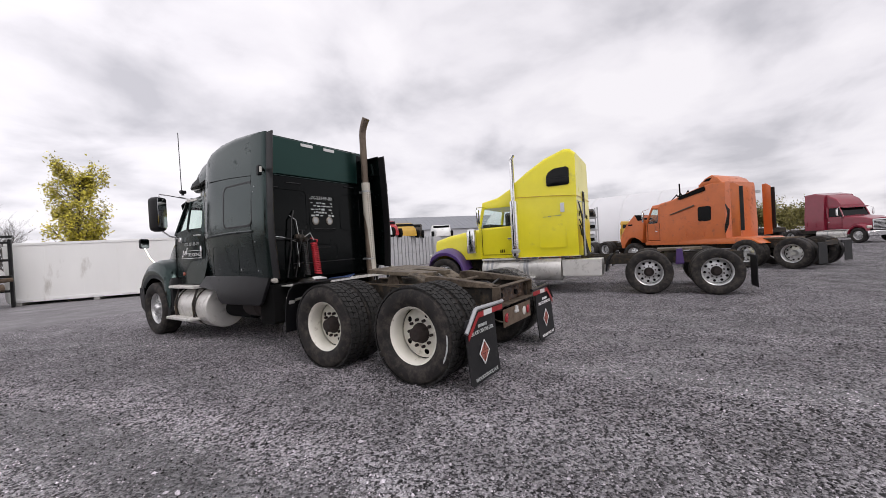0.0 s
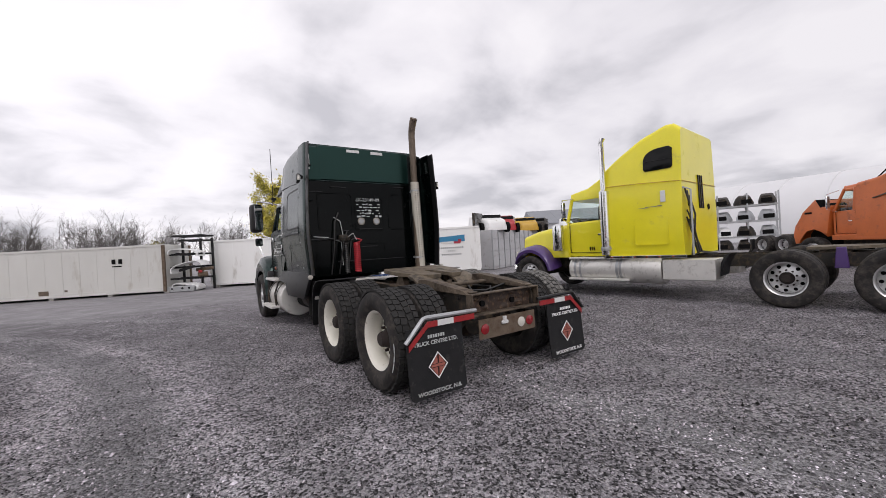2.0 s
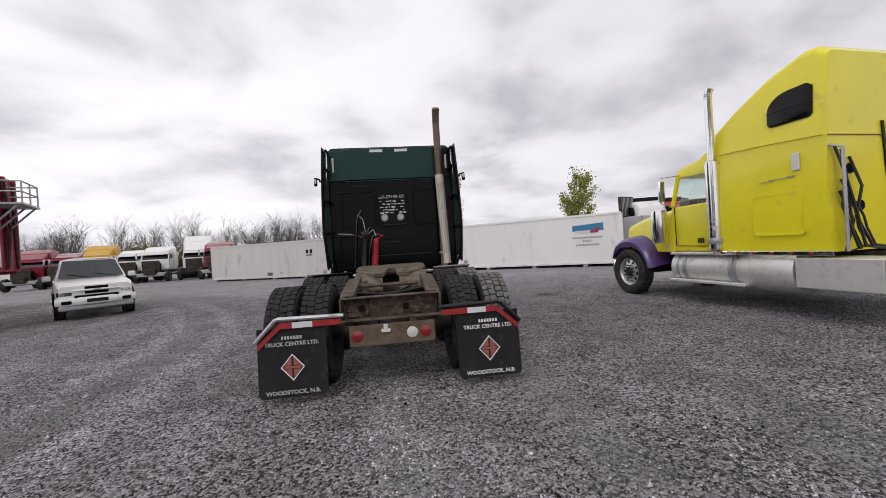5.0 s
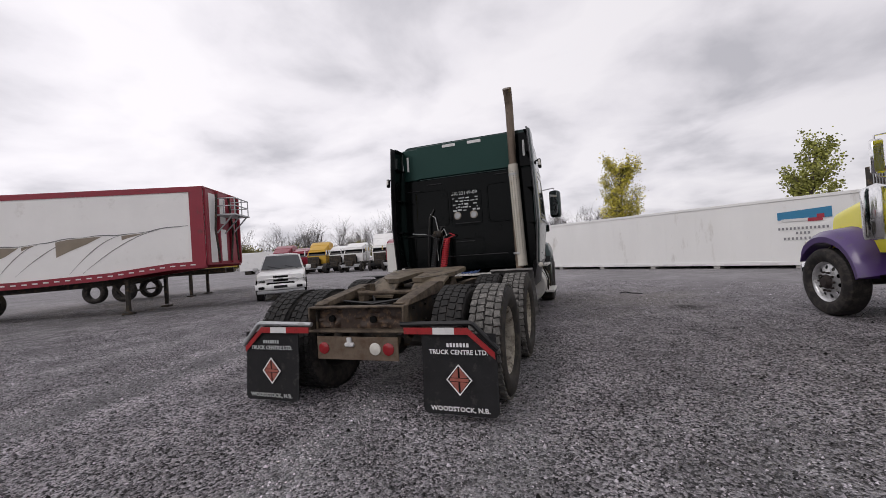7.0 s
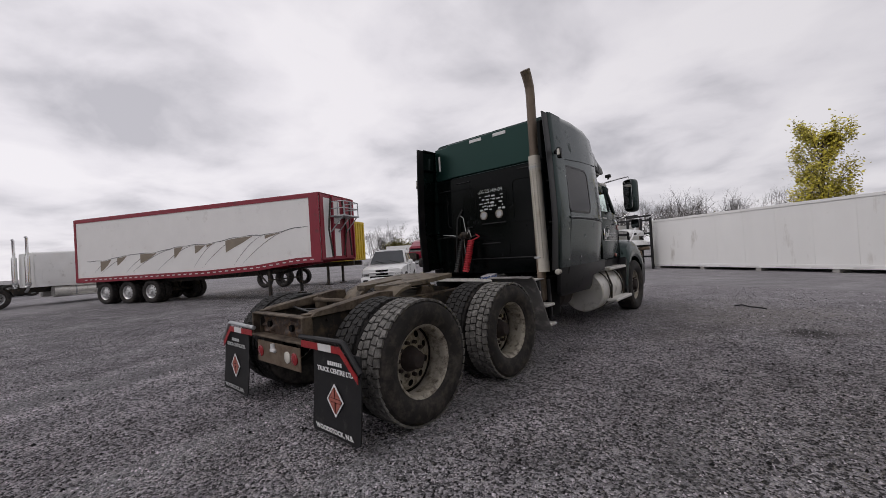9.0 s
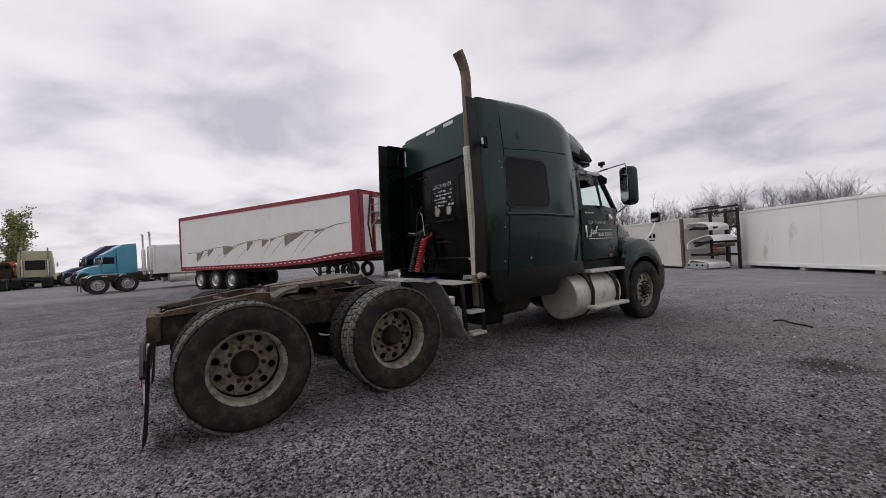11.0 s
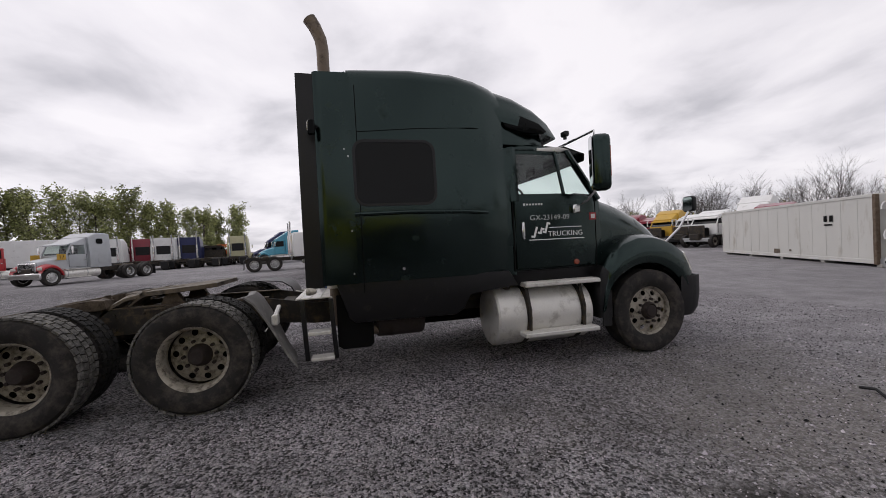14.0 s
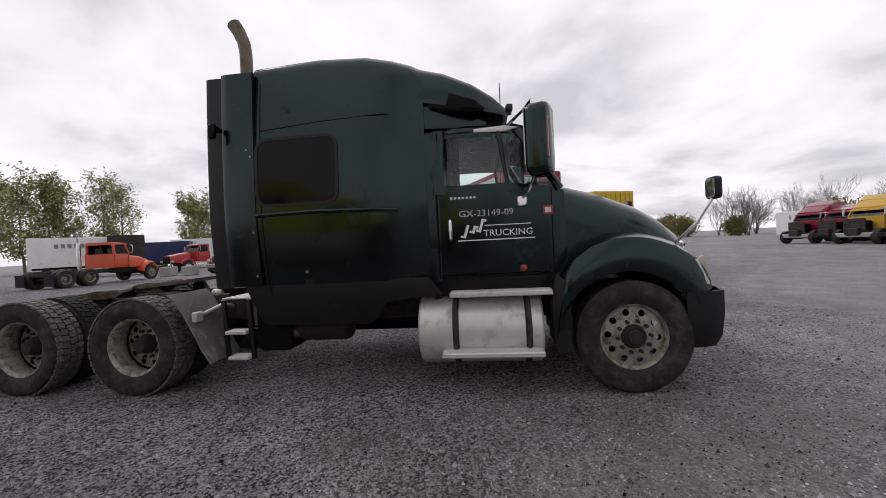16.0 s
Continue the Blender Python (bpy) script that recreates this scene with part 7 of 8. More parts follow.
# ---- the red and white curtain trailer ----
def red_trailer():
    a = Vector((-9.5, 5.0, 0))
    u = Vector((-0.906, -0.423, 0)).normalized()
    # local x runs from the front corner towards the axles; y lies beyond the seen side
    T = thing("curtain_trailer", "red and white curtain-side trailer standing on its legs", "trailer", Matrix.Translation(a) @ Matrix.Rotation(math.atan2(u.y, u.x), 4, "Z"))
    L, D, H = 13.17, -2.5, 3.98
    floor = [(0, 1.42), (1.1, 1.40), (2.9, 1.22), (5.5, 1.12), (L, 1.10)]
    bm = B()
    prism(bm, [(x, z + 0.08) for x, z in floor] + [(L, H - 0.1), (0, H - 0.1)], 0.03, D - 0.03 + 0.06, "y")
    body = part("curtain", bm, "tarp", T, "white side curtain with drawn stripes")
    for y in (0.0, D):
        bm = B()
        prism(bm, [(0, H - 0.16), (L, H - 0.16), (L, H), (0, H)], y - 0.04, y + 0.05, "y")
        part("top_rail", bm, "maroon_paint", T, "maroon top rail")
        bm = B()
        prism(bm, [(x, z - 0.06) for x, z in floor] + [(x, z + 0.16) for x, z in floor[::-1]], y - 0.05, y + 0.05, "y")
        part("bottom_rail", bm, "maroon_paint", T, "maroon bottom rail")
    for pts in ([(0, 1.4), (0.42, 1.4), (0.42, H), (0, H)], [(L - 0.12, 1.1), (L, 1.1), (L, H), (L - 0.12, H)]):
        bm = B()
        prism(bm, pts, -0.06, 0.055, "y")
        part("corner_post", bm, "maroon_paint", T)
    bm = B()
    box(bm, (L / 2, D / 2, H + 0.01), (L, -D, 0.03))
    part("roof", bm, "maroon_paint", T)
    for k in range(40):
        x = 0.4 + k * 0.31
        z = np.interp(x, [p[0] for p in floor], [p[1] for p in floor])
        bm = B()
        box(bm, (x, 0.056, z + 0.06), (0.15, 0.006, 0.04))
        part("reflector_strip", bm, "white_refl", T)
    # drawn drapery on the curtain: folds that rise towards the front, with tan cloth between
    def fold(x):
        return 2.72 - 0.062 * x + 0.035 * math.sin(2.1 * x) + 0.03 * abs(math.sin(3.3 * x + 0.6))

    for x, w, h in ((2.15, 0.7, 0.16), (3.75, 1.35, 0.50), (5.2, 0.4, 0.13), (5.75, 0.55, 0.36), (6.9, 0.5, 0.46), (8.6, 1.0, 0.42), (10.2, 0.6, 0.36), (11.2, 0.7, 0.5)):
        bm = B()
        top = [(x + w * (f - 0.5), fold(x + w * (f - 0.5)) - 0.02) for f in (0, 0.25, 0.5, 0.75, 1)]
        low = [(x + w * 0.5, fold(x + w / 2) - h), (x + w * 0.2, fold(x) - h * 0.78), (x - w * 0.15, fold(x) - h * 0.42)]
        prism(bm, top + low, 0.034, 0.037, "y")
        part("tan_patch", bm, "tan_panel", body, "tan torn-cloth graphic")
    bm = B()
    for k in range(9):
        x0 = 1.4 + k * 1.18
        span = (2.3, 1.5, 1.9, 1.2, 2.0)[k % 5]
        pts = [(x0 + span * f, 0.036, fold(x0) - 0.02 - (fold(x0) - 1.42) * f ** 1.5) for f in [i / 10 for i in range(11)]]
        loft(bm, [[Vector(p), Vector(p) + Vector((0.0, 0.0, 0.006 + 0.020 * math.sin(math.pi * i / 10)))] for i, p in enumerate(pts)], False, False)
    pts = [(0.5 + 11.9 * f, 0.038, fold(0.5 + 11.9 * f)) for f in [i / 60 for i in range(61)]]
    loft(bm, [[Vector(p), Vector(p) + Vector((0.0, 0.0, 0.008 + 0.024 * abs(math.sin(i * 0.4))))] for i, p in enumerate(pts)], False, False)
    tagged(part("grey_stripe", bm, "grey_line", body, "thin grey drapery lines"), kind="stuff")
    # front end with ladder, pipes and a work platform
    bm = B()
    box(bm, (-0.03, D / 2, 2.68), (0.08, -D, 2.5), 0.01)
    part("front_wall", bm, "maroon_paint", T)
    for y, w, z, h in ((-0.38, 0.42, 2.66, 2.3), (-1.05, 0.5, 3.3, 0.9), (-1.05, 0.5, 2.1, 1.1)):
        bm = B()
        box(bm, (-0.075, y, z), (0.02, w, h), 0.006)
        part("front_panel", bm, "tarp", T, "white panel on the front end")
    for y in (-0.72, -1.62, -2.3):
        bm = B()
        box(bm, (-0.11, y, 2.72), (0.08, 0.08, 2.46), 0.01)
        part("front_post", bm, "maroon_paint", T)
    for y, lean in ((-0.45, 0.2), (-1.3, -0.25), (-1.9, 0.1)):
        bm = B()
        tube(bm, [(-0.21, y, 1.56), (-0.21, y + lean, 2.6), (-0.21, y, 3.8)], 0.035, 8)
        part("pipe", bm, "frame", T, "", True)
    pl = B()
    box(pl, (-0.45, -1.05, 3.1), (0.66, 1.2, 0.05), 0.005)
    pf = part("platform", pl, "galv", T, "galvanised work platform with rails")
    bm = B()
    for y in (-0.5, -1.05, -1.6):
        tube(bm, [(-0.75, y, 3.1), (-0.75, y, 3.66)], 0.02, 6)
        tube(bm, [(-0.15, y, 3.1), (-0.15, y, 3.7)], 0.02, 6)
        tube(bm, [(-0.7, y, 3.1), (-0.15, y, 2.5)], 0.025, 6)
    for z in (3.4, 3.66):
        tube(bm, [(-0.15, -0.5, z), (-0.75, -0.5, z), (-0.75, -1.6, z), (-0.15, -1.6, z)], 0.02, 6)
    part("guard_rail", bm, "galv", pf, "", True)
    # legs and axles
    for x, zt in ((2.6, 1.15),):
        for y in (-0.25, D + 0.25):
            bm = B()
            box(bm, (x, y, zt / 2 + 0.05), (0.11, 0.11, zt - 0.1), 0.01)
            box(bm, (x, y, 0.03), (0.28, 0.28, 0.06), 0.01)
            part("landing_leg", bm, "frame", T)
        bm = B()
        tube(bm, [(x, -0.25, 0.75), (x, D + 0.25, 0.75)], 0.03, 6)
        tube(bm, [(x + 0.6, -0.25, 1.15), (x, -0.25, 0.5)], 0.03, 6)
        part("leg_brace", bm, "frame", T, "", True)
    for x in (8.7, 10.1, 11.5):
        for y, s in ((-0.18, 1), (D + 0.18, -1)):
            mm = pose(x, y, 0.51, 0, 0, 90 if s > 0 else -90)
            w = same("wheel", tyre_mesh(0.27), T, mm)
            same("rim", rim_variant("flat", "rim_bright"), w, Matrix())
            same("hub", hub_mesh("flat", "rim_bright"), w, Matrix())
            same("brake_drum", plug_mesh(), w, Matrix())
            same("inner_wheel", tyre_mesh(0.27), T, pose(x, y - s * 0.33, 0.51, 0, 0, 90))
        bm = B()
        cyl(bm, (x, -0.3, 0.51), (x, D + 0.3, 0.51), 0.07, 10)
        part("axle", bm, "frame", T)
    bm = B()
    for y in (-0.7, D + 0.7):
        prism(bm, [(3.0, 0.95), (L - 0.2, 0.75), (L - 0.2, 1.1), (2.0, 1.15)], y - 0.06, y + 0.06, "y")
    part("chassis_beam", bm, "frame", T)
    return T


red_trailer()
# parked beyond its front end: a yellow box and a white van body
E_ = thing("container_trailer", "yellow ribbed container on a skeletal trailer", "trailer", pose(-14.6, 9.6, 0, 0, 0, -154.9))
bm = B()
box(bm, (3.0, -1.2, 2.45), (6.0, 2.4, 2.3), 0.03)
ct = part("container", bm, "yellow_wall", E_)
for i in range(20):
    bm = B()
    box(bm, (0.2 + i * 0.295, 0.02, 2.45), (0.16, 0.06, 2.1), 0.012)
    part("rib", bm, "yellow_wall", ct)
for i in range(8):
    bm = B()
    box(bm, (-0.02, -0.18 - i * 0.29, 2.45), (0.06, 0.16, 2.1), 0.012)
    part("rib", bm, "yellow_wall", ct)
bm = B()
for y in (-0.12, -0.42):
    tube(bm, [(-0.08, y, 1.35), (-0.08, y, 3.45)], 0.02, 6)
for i in range(7):
    tube(bm, [(-0.08, -0.12, 1.5 + 0.3 * i), (-0.08, -0.42, 1.5 + 0.3 * i)], 0.014, 6)
part("ladder", bm, "galv", ct, "narrow steel ladder", True)
for y in (-0.75, -1.65):
    bm = B()
    box(bm, (3.0, y, 1.16), (6.2, 0.14, 0.26), 0.01)
    part("chassis_rail", bm, "frame", E_)
for y in (-0.4, -2.0):
    bm = B()
    box(bm, (1.4, y, 0.58), (0.12, 0.12, 1.02), 0.01)
    box(bm, (1.4, y, 0.03), (0.3, 0.3, 0.06), 0.01)
    part("landing_leg", bm, "frame", E_)
for x in (4.3, 5.6):
    for y in (-0.25, -2.15):
        same("wheel", tyre_mesh(0.27), E_, pose(x, y, 0.515, 0, 0, 90))
E_ = thing("van_body", "white van body parked behind the trailers", "trailer", pose(-40.5, 38.5, 0, 0, 0, -60))
bm = B()
box(bm, (0, 0, 1.75), (2.4, 5.0, 2.5), 0.04)
part("body", bm, "white_paint", E_, "", True)
for x in (-0.9, 0.9):
    for y in (-1.5, 1.5):
        bm = B()
        box(bm, (x, y, 0.26), (0.3, 0.8, 0.52), 0.05)
        part("support_block", bm, "frame", E_)


# ---- white pickup ----
PICKUP = (-9.6, 8.5, 0, 0, 0, 219)
def pickup():
    T = thing("pickup_truck", "white pickup truck with grey lower bumper", "pickup", pose(*PICKUP))
    w = 0.84
    bm = B()
    def sec(y, hw, zb, zt):
        return [Vector((x, y, z)) for x, z in ((-hw + 0.03, zb), (-hw, zb + 0.25), (-hw + 0.02, zt - 0.06), (-hw + 0.10, zt), (hw - 0.10, zt), (hw - 0.02, zt - 0.06), (hw, zb + 0.25), (hw - 0.03, zb))]
    loft(bm, [sec(-2.4, w, 0.42, 1.08), sec(-0.3, w, 0.40, 1.10), sec(0.9, w, 0.40, 1.08), sec(1.9, w - 0.02, 0.42, 1.02), sec(2.25, w - 0.07, 0.45, 0.93)])
    body = part("body", bm, "white_paint", T, "", True)
    bm = B()
    loft(bm, [[Vector((x, y, z)) for x, y, z in ((-0.80, y0, 1.07), (-0.64, y1, zt), (-0.40, y2, zt + 0.05), (0.40, y2, zt + 0.05), (0.64, y1, zt), (0.80, y0, 1.07))] for y0, y1, y2, zt in ((-1.12, -0.92, -0.92, 1.62), (-0.5, -0.5, -0.5, 1.67), (0.10, 0.10, 0.10, 1.67), (0.98, 0.30, 0.33, 1.64))])
    cabp = part("cab", bm, "white_paint", T, "", True)
    bm = B()
    vs = [(-0.73, 0.965, 1.12), (0.73, 0.965, 1.12), (0.60, 0.40, 1.62), (-0.60, 0.40, 1.62)]
    bm.faces.new([bm.verts.new(Vector(v) + Vector((0, 0.035, 0.02))) for v in vs])
    part("windscreen", bm, "tinted_screen", cabp, "dark raked windscreen")
    bm = B()
    tube(bm, [(-0.55, 1.02, 1.13), (-0.1, 0.90, 1.24)], 0.012, 5)
    tube(bm, [(0.05, 1.02, 1.13), (0.5, 0.90, 1.24)], 0.012, 5)
    part("wiper", bm, "black_plastic", cabp, "", True)
    for sx in (-1, 1):
        for pts in ([(-0.92, 1.14), (-0.12, 1.14), (-0.12, 1.52), (-0.80, 1.52)], [(-0.03, 1.14), (0.76, 1.14), (0.36, 1.52), (-0.03, 1.54)]):
            bm = B()
            vv = [(sx * (0.80 - 0.16 * (z - 1.07) / 0.58 + 0.012), y, z) for y, z in pts]
            bm.faces.new([bm.verts.new(v) for v in vv])
            part("side_window", bm, "dark_glass", cabp)
        bm = B()
        tube(bm, [(sx * 0.835, -0.08, 0.5), (sx * 0.84, -0.08, 1.08)], 0.006, 4)
        tube(bm, [(sx * 0.835, 0.92, 0.55), (sx * 0.835, 0.92, 1.06)], 0.006, 4)
        part("door_gap", bm, "hole", body)
        bm = B()
        box(bm, (sx * 0.845, 0.05, 0.98), (0.025, 0.14, 0.04), 0.01)
        part("door_handle", bm, "black_plastic", body)
    bm = B()
    loft(bm, [[Vector((x, 2.27 - 0.06 * (abs(x) / 0.46) ** 2, z)) for x in (-0.46, -0.2, 0.2, 0.46)] for z in (0.70, 0.90)], False, False)
    part("grille", bm, "hole", body, "dark upper grille")
    bm = B()
    box(bm, (0, 2.275, 0.80), (1.0, 0.05, 0.055), 0.02)
    part("grille_bar", bm, "white_paint", body, "body-coloured grille bar", True)
    bm = B()
    box(bm, (0, 2.285, 0.80), (0.16, 0.05, 0.05), 0.012)
    part("badge", bm, "galv", body)
    bm = B()
    box(bm, (0, 2.33, 0.62), (0.92, 0.05, 0.11), 0.02)
    part("lower_grille", bm, "hole", body, "dark lower grille")
    for sx in (-1, 1):
        bm = B()
        box(bm, (sx * 0.635, 2.20, 0.72), (0.32, 0.10, 0.15), 0.03)
        part("headlight", bm, "gloss_black", body, "dark headlight")
        bm = B()
        box(bm, (sx * 0.635, 2.20, 0.85), (0.32, 0.09, 0.07), 0.02)
        part("turn_lamp", bm, "clear_lens", body)
        bm = B()
        box(bm, (sx * 0.62, 2.36, 0.50), (0.20, 0.06, 0.09), 0.02)
        part("fog_lamp_opening", bm, "hole", body)
        bm = B()
        box(bm, (sx * 0.96, 0.76, 1.15), (0.19, 0.11, 0.16), 0.04, seg=2)
        part("side_mirror", bm, "white_paint", cabp, "", True)
    bm = B()
    loft(bm, [[Vector((x, 2.40 - 0.14 * (abs(x) / 0.84) ** 3 - d, z)) for x in (-0.84, -0.6, -0.3, 0, 0.3, 0.6, 0.84)] for z, d in ((0.62, 0.03), (0.56, 0.0), (0.46, 0.0), (0.42, 0.03))], False, False)
    g = bmesh.ops.extrude_face_region(bm, geom=bm.faces[:])
    bmesh.ops.translate(bm, vec=(0, -0.06, 0), verts=[v for v in g["geom"] if isinstance(v, bmesh.types.BMVert)])
    part("bumper", bm, "white_paint", T, "white bumper with scraped corner", True)
    bm = B()
    box(bm, (0, 2.28, 0.35), (1.56, 0.14, 0.13), 0.03)
    part("air_dam", bm, "galv", T, "grey lower bumper", True)
    bm = B()
    box(bm, (0.0, 2.412, 0.52), (0.44, 0.012, 0.09), 0.004)
    part("plate_holder", bm, "black_plastic", T)
    for sx in (-1, 1):
        for y in (-1.5, 1.45):
            wheel(T, sx * 0.74, y, 0.345, sx, "flat", "rim_bright", False, "rim_bright", lugs=False, width=0.2, R=0.35)
        bm = B()
        loft(bm, [[Vector((sx * x, 1.45 + 0.42 * math.cos(a), 0.36 + 0.40 * math.sin(a))) for x in (0.6, 0.872)] for a in [radians(d) for d in range(0, 181, 20)]], False, False)
        part("wheel_arch", bm, "hole", T)


pickup()

# ---- the row of cabs past the grey trailer ----
ROW = [("crimson", "red-topped cab tight in the row"), ("white_paint", "white sleeper cab with a stripped front"), ("white_paint", "white cab with a dark open front"), ("white_paint", "white cab with a bare black front end"), ("ochre", "ochre yellow cab with its hood off"), ("crimson", "dull red cab with its hood off"), ("crimson", "red cab at the end of the row")]
for k, (paint, lab) in enumerate(ROW):
    x, y, yaw = -15.4 - 2.5 * k, 32.6 + 0.2 * k + (0.0, 1.3, 0.4, 0.9, 0.2, 0.7, 0.0)[k], 194 + (0, 2, -2, 1, 3, -1, 2)[k]
    up = (0.0, 0.75, -0.05, -0.2, 0.35, -0.1, 0.3)[k]
    q = tractor("semi_truck", lab, rig_pose(x, y, yaw), paint, wb=4.9, back=1.9 if up > 0 else 2.5, cab_back=3.2, roof=((1.9, 2.85 + up), (2.6, 2.95 + up), (3.2, 2.75 + 0.6 * up), (4.0, 2.45)), cowl=4.25, cab_top=2.35, hood=((4.2, 1.7), (4.8, 1.62), (5.3, 1.5)), nose=5.35, half=1.14, open_nose=True, tanks=False, rim="rim_dull", hubs="hub_rust", group="row of salvaged cabs", mud=False)
    bm = B()
    box(bm, (0, 4.75, 1.15), (0.9, 0.9, 0.8), 0.08)
    part("bare_engine", bm, "hole", q, "bare dark engine", True)
    bm = B()
    box(bm, (0, 5.2, 1.25), (1.2, 0.12, 0.95), 0.03)
    part("radiator", bm, "frame", q, "bare radiator", True)
    bm = B()
    box(bm, (0, 5.3, 0.62), (2.1, 0.14, 0.3), 0.04)
    part("bumper", bm, "black_plastic" if k % 2 else "galv", q, "", True)

# ---- tractors on the far western side ----
tractor("semi_truck", "white semi truck with mirror-like rear fenders", rig_pose(-25.2, -4.0, 12), "white_paint", wb=5.8, back=2.0, cab_back=3.6, roof=((2.0, 2.7), (3.6, 2.75), (4.6, 2.55)), cowl=4.7, rear_fender="chrome", stack=(1.8, 3.5, (-1.0, 1.0)))
tractor("semi_truck", "teal aerodynamic sleeper semi truck", rig_pose(-43.5, -2.2, -162), "teal", wb=5.6, back=1.8, cab_back=3.3, roof=((1.8, 3.7), (2.8, 3.6), (3.6, 3.1), (4.4, 2.6)), cowl=4.5, hood=((4.4, 1.8), (5.2, 1.65), (5.9, 1.3)), nose=5.95)
tractor("semi_truck", "navy blue sleeper semi truck", rig_pose(-47.8, -3.8, -162), "navy", wb=5.6, back=1.8, cab_back=3.3, roof=((1.8, 3.8), (2.8, 3.7), (3.6, 3.1), (4.4, 2.6)), cowl=4.5, hood=((4.4, 1.8), (5.2, 1.65), (5.9, 1.3)), nose=5.95)
G = tractor("semi_truck", "silver semi truck with red front fenders", rig_pose(-28.4, -14.3, -112), "silver_paint", wb=5.6, back=2.0, cab_back=3.4, roof=((2.0, 3.2), (2.8, 3.25), (3.4, 2.95), (4.2, 2.55)), cowl=4.6, fender="red_paint", hood=((4.5, 1.75), (5.3, 1.65), (6.0, 1.5)), nose=6.1, window=(2.5, 2.9, 2.5, 2.85))
for sx in (-1, 1):
    bm = B()
    box(bm, (sx * 0.98, 4.9, 1.72), (0.03, 0.5, 0.36), 0.01)
    pl = part("number_board", bm, "ochre", G, "black and yellow stock number board")
    writing("stock_number", "17", 0.34, "hole", pl, Matrix.Translation((sx * 1.0, 4.9, 1.72)) @ pose(0, 0, 0, 90, 0, 90 * sx), "17")
tractor("semi_truck", "crimson and white semi truck with open cab", rig_pose(-32.5, -21.8, -112), "red_paint", wb=5.2, back=2.0, cab_back=3.2, roof=((2.0, 2.6), (3.2, 2.6), (4.2, 2.5)), cowl=4.3, sleeper=False)
tractor("semi_truck", "orange-red day-cab semi truck", rig_pose(-14.9, -20.4, 90), "orange_red", wb=4.9, back=1.6, cab_back=2.3, roof=((1.6, 2.6), (2.4, 2.62), (3.4, 2.55)), cowl=3.45, hood=((3.4, 1.8), (4.4, 1.7), (5.1, 1.45)), nose=5.2, tanks=False, rim="rim_dull", hubs="rim_dull", stack=(1.55, 3.2, (-0.6,)), sleeper=False)
W2 = [(-39.2, -21.7, "white_paint", "white sleeper semi truck in the far row"), (-41.5, -19.7, "crimson", "dull red sleeper semi truck in the far row"), (-41.0, -17.5, "white_paint", "white sleeper semi truck in the far row"), (-42.0, -15.4, "navy", "black-blue sleeper semi truck in the far row"), (-44.5, -11.0, "cream", "cream sleeper semi truck in the far row")]
for x, y, paint, lab in W2:
    q = tractor("semi_truck", lab, rig_pose(x, y, 96), paint, wb=5.6, back=1.9, cab_back=3.4, roof=((1.9, 3.4), (2.7, 3.45), (3.4, 3.05), (4.2, 2.6)), cowl=4.5, group="far row of tractors", tanks=False, stack=(1.72, 3.7, (-0.85, 0.85)))
    bm = B()
    box(bm, (0, 1.885, 2.1), (1.3, 0.03, 0.9), 0.01)
    part("back_panel", bm, "black_plastic", q, "dark panel on the sleeper's back")


tractor("semi_truck", "dark stripped tractor chassis loaded with scrap", rig_pose(-42.6, -13.3, 96), "frame", wb=5.4, back=2.0, cab_back=3.0, roof=((2.0, 2.3), (3.0, 2.4), (4.0, 2.3)), cowl=4.2, cab_top=2.25, tanks=False, rim="rim_dull", hubs="hub_rust", sleeper=False)
tractor("semi_truck", "small orange cab between the far tractors", rig_pose(-46.5, -13.0, 96), "orange", wb=4.6, back=1.6, cab_back=2.3, roof=((1.6, 2.5), (2.4, 2.55), (3.4, 2.45)), cowl=3.4, cab_top=2.3, tanks=False, sleeper=False)


def plain_trailer(label, m, L, h, material):
    T = thing("trailer", label, "trailer", m)
    bm = B()
    box(bm, (0, 0, 1.05 + h / 2), (2.5, L, h), 0.03)
    bd = part("body", bm, material, T, "", True)
    for i in range(int(L / 1.2)):
        for sx in (-1, 1):
            bm = B()
            box(bm, (sx * 1.255, -L / 2 + 0.6 + i * 1.2, 1.05 + h / 2), (0.02, 0.05, h - 0.2))
            part("side_post", bm, material, bd)
    bm = B()
    box(bm, (0, 0, 0.95), (1.0, L - 0.3, 0.18))
    for sx in (-1, 1):
        box(bm, (sx * 0.8, L / 2 - 2, 0.5), (0.12, 0.12, 0.95))
    part("chassis", bm, "frame", T)
    for y in (-L / 2 + 1.2, -L / 2 + 2.5):
        for sx in (-1, 1):
            wheel(T, sx * 1.05, y, 0.51, sx, "dish", "rim_dull", True, "hub_rust", lugs=False)
    return T


ST = plain_trailer("white box trailer with a red swoosh mark", pose(-26.4, -33.1, 0, 0, 0, 47), 6.0, 2.6, "white_paint")
bm = B()
for k in range(7):
    box(bm, (1.275, -1.2 + k * 0.42, 2.9), (0.01, 0.26, 0.36))
part("name_mark", bm, "ink_grey", ST, "grey bars in place of a company name")
bm = B()
pts = [(1.275, 1.9 + 0.7 * math.sin(a), 2.9 + 0.42 * math.cos(a)) for a in [radians(d) for d in range(0, 181, 15)]]
loft(bm, [[Vector(p) + Vector((0, -0.12 * math.sin(math.pi * i / 12), 0)), Vector(p) + Vector((0, 0.12 * math.sin(math.pi * i / 12) + 0.02, 0))] for i, p in enumerate(pts)], False, False)
part("swoosh", bm, "crimson", ST, "red crescent mark")
plain_trailer("dark blue tarped trailer in the yard", pose(-36, -32.5, 0, 0, 0, 30), 4.5, 2.2, "navy")
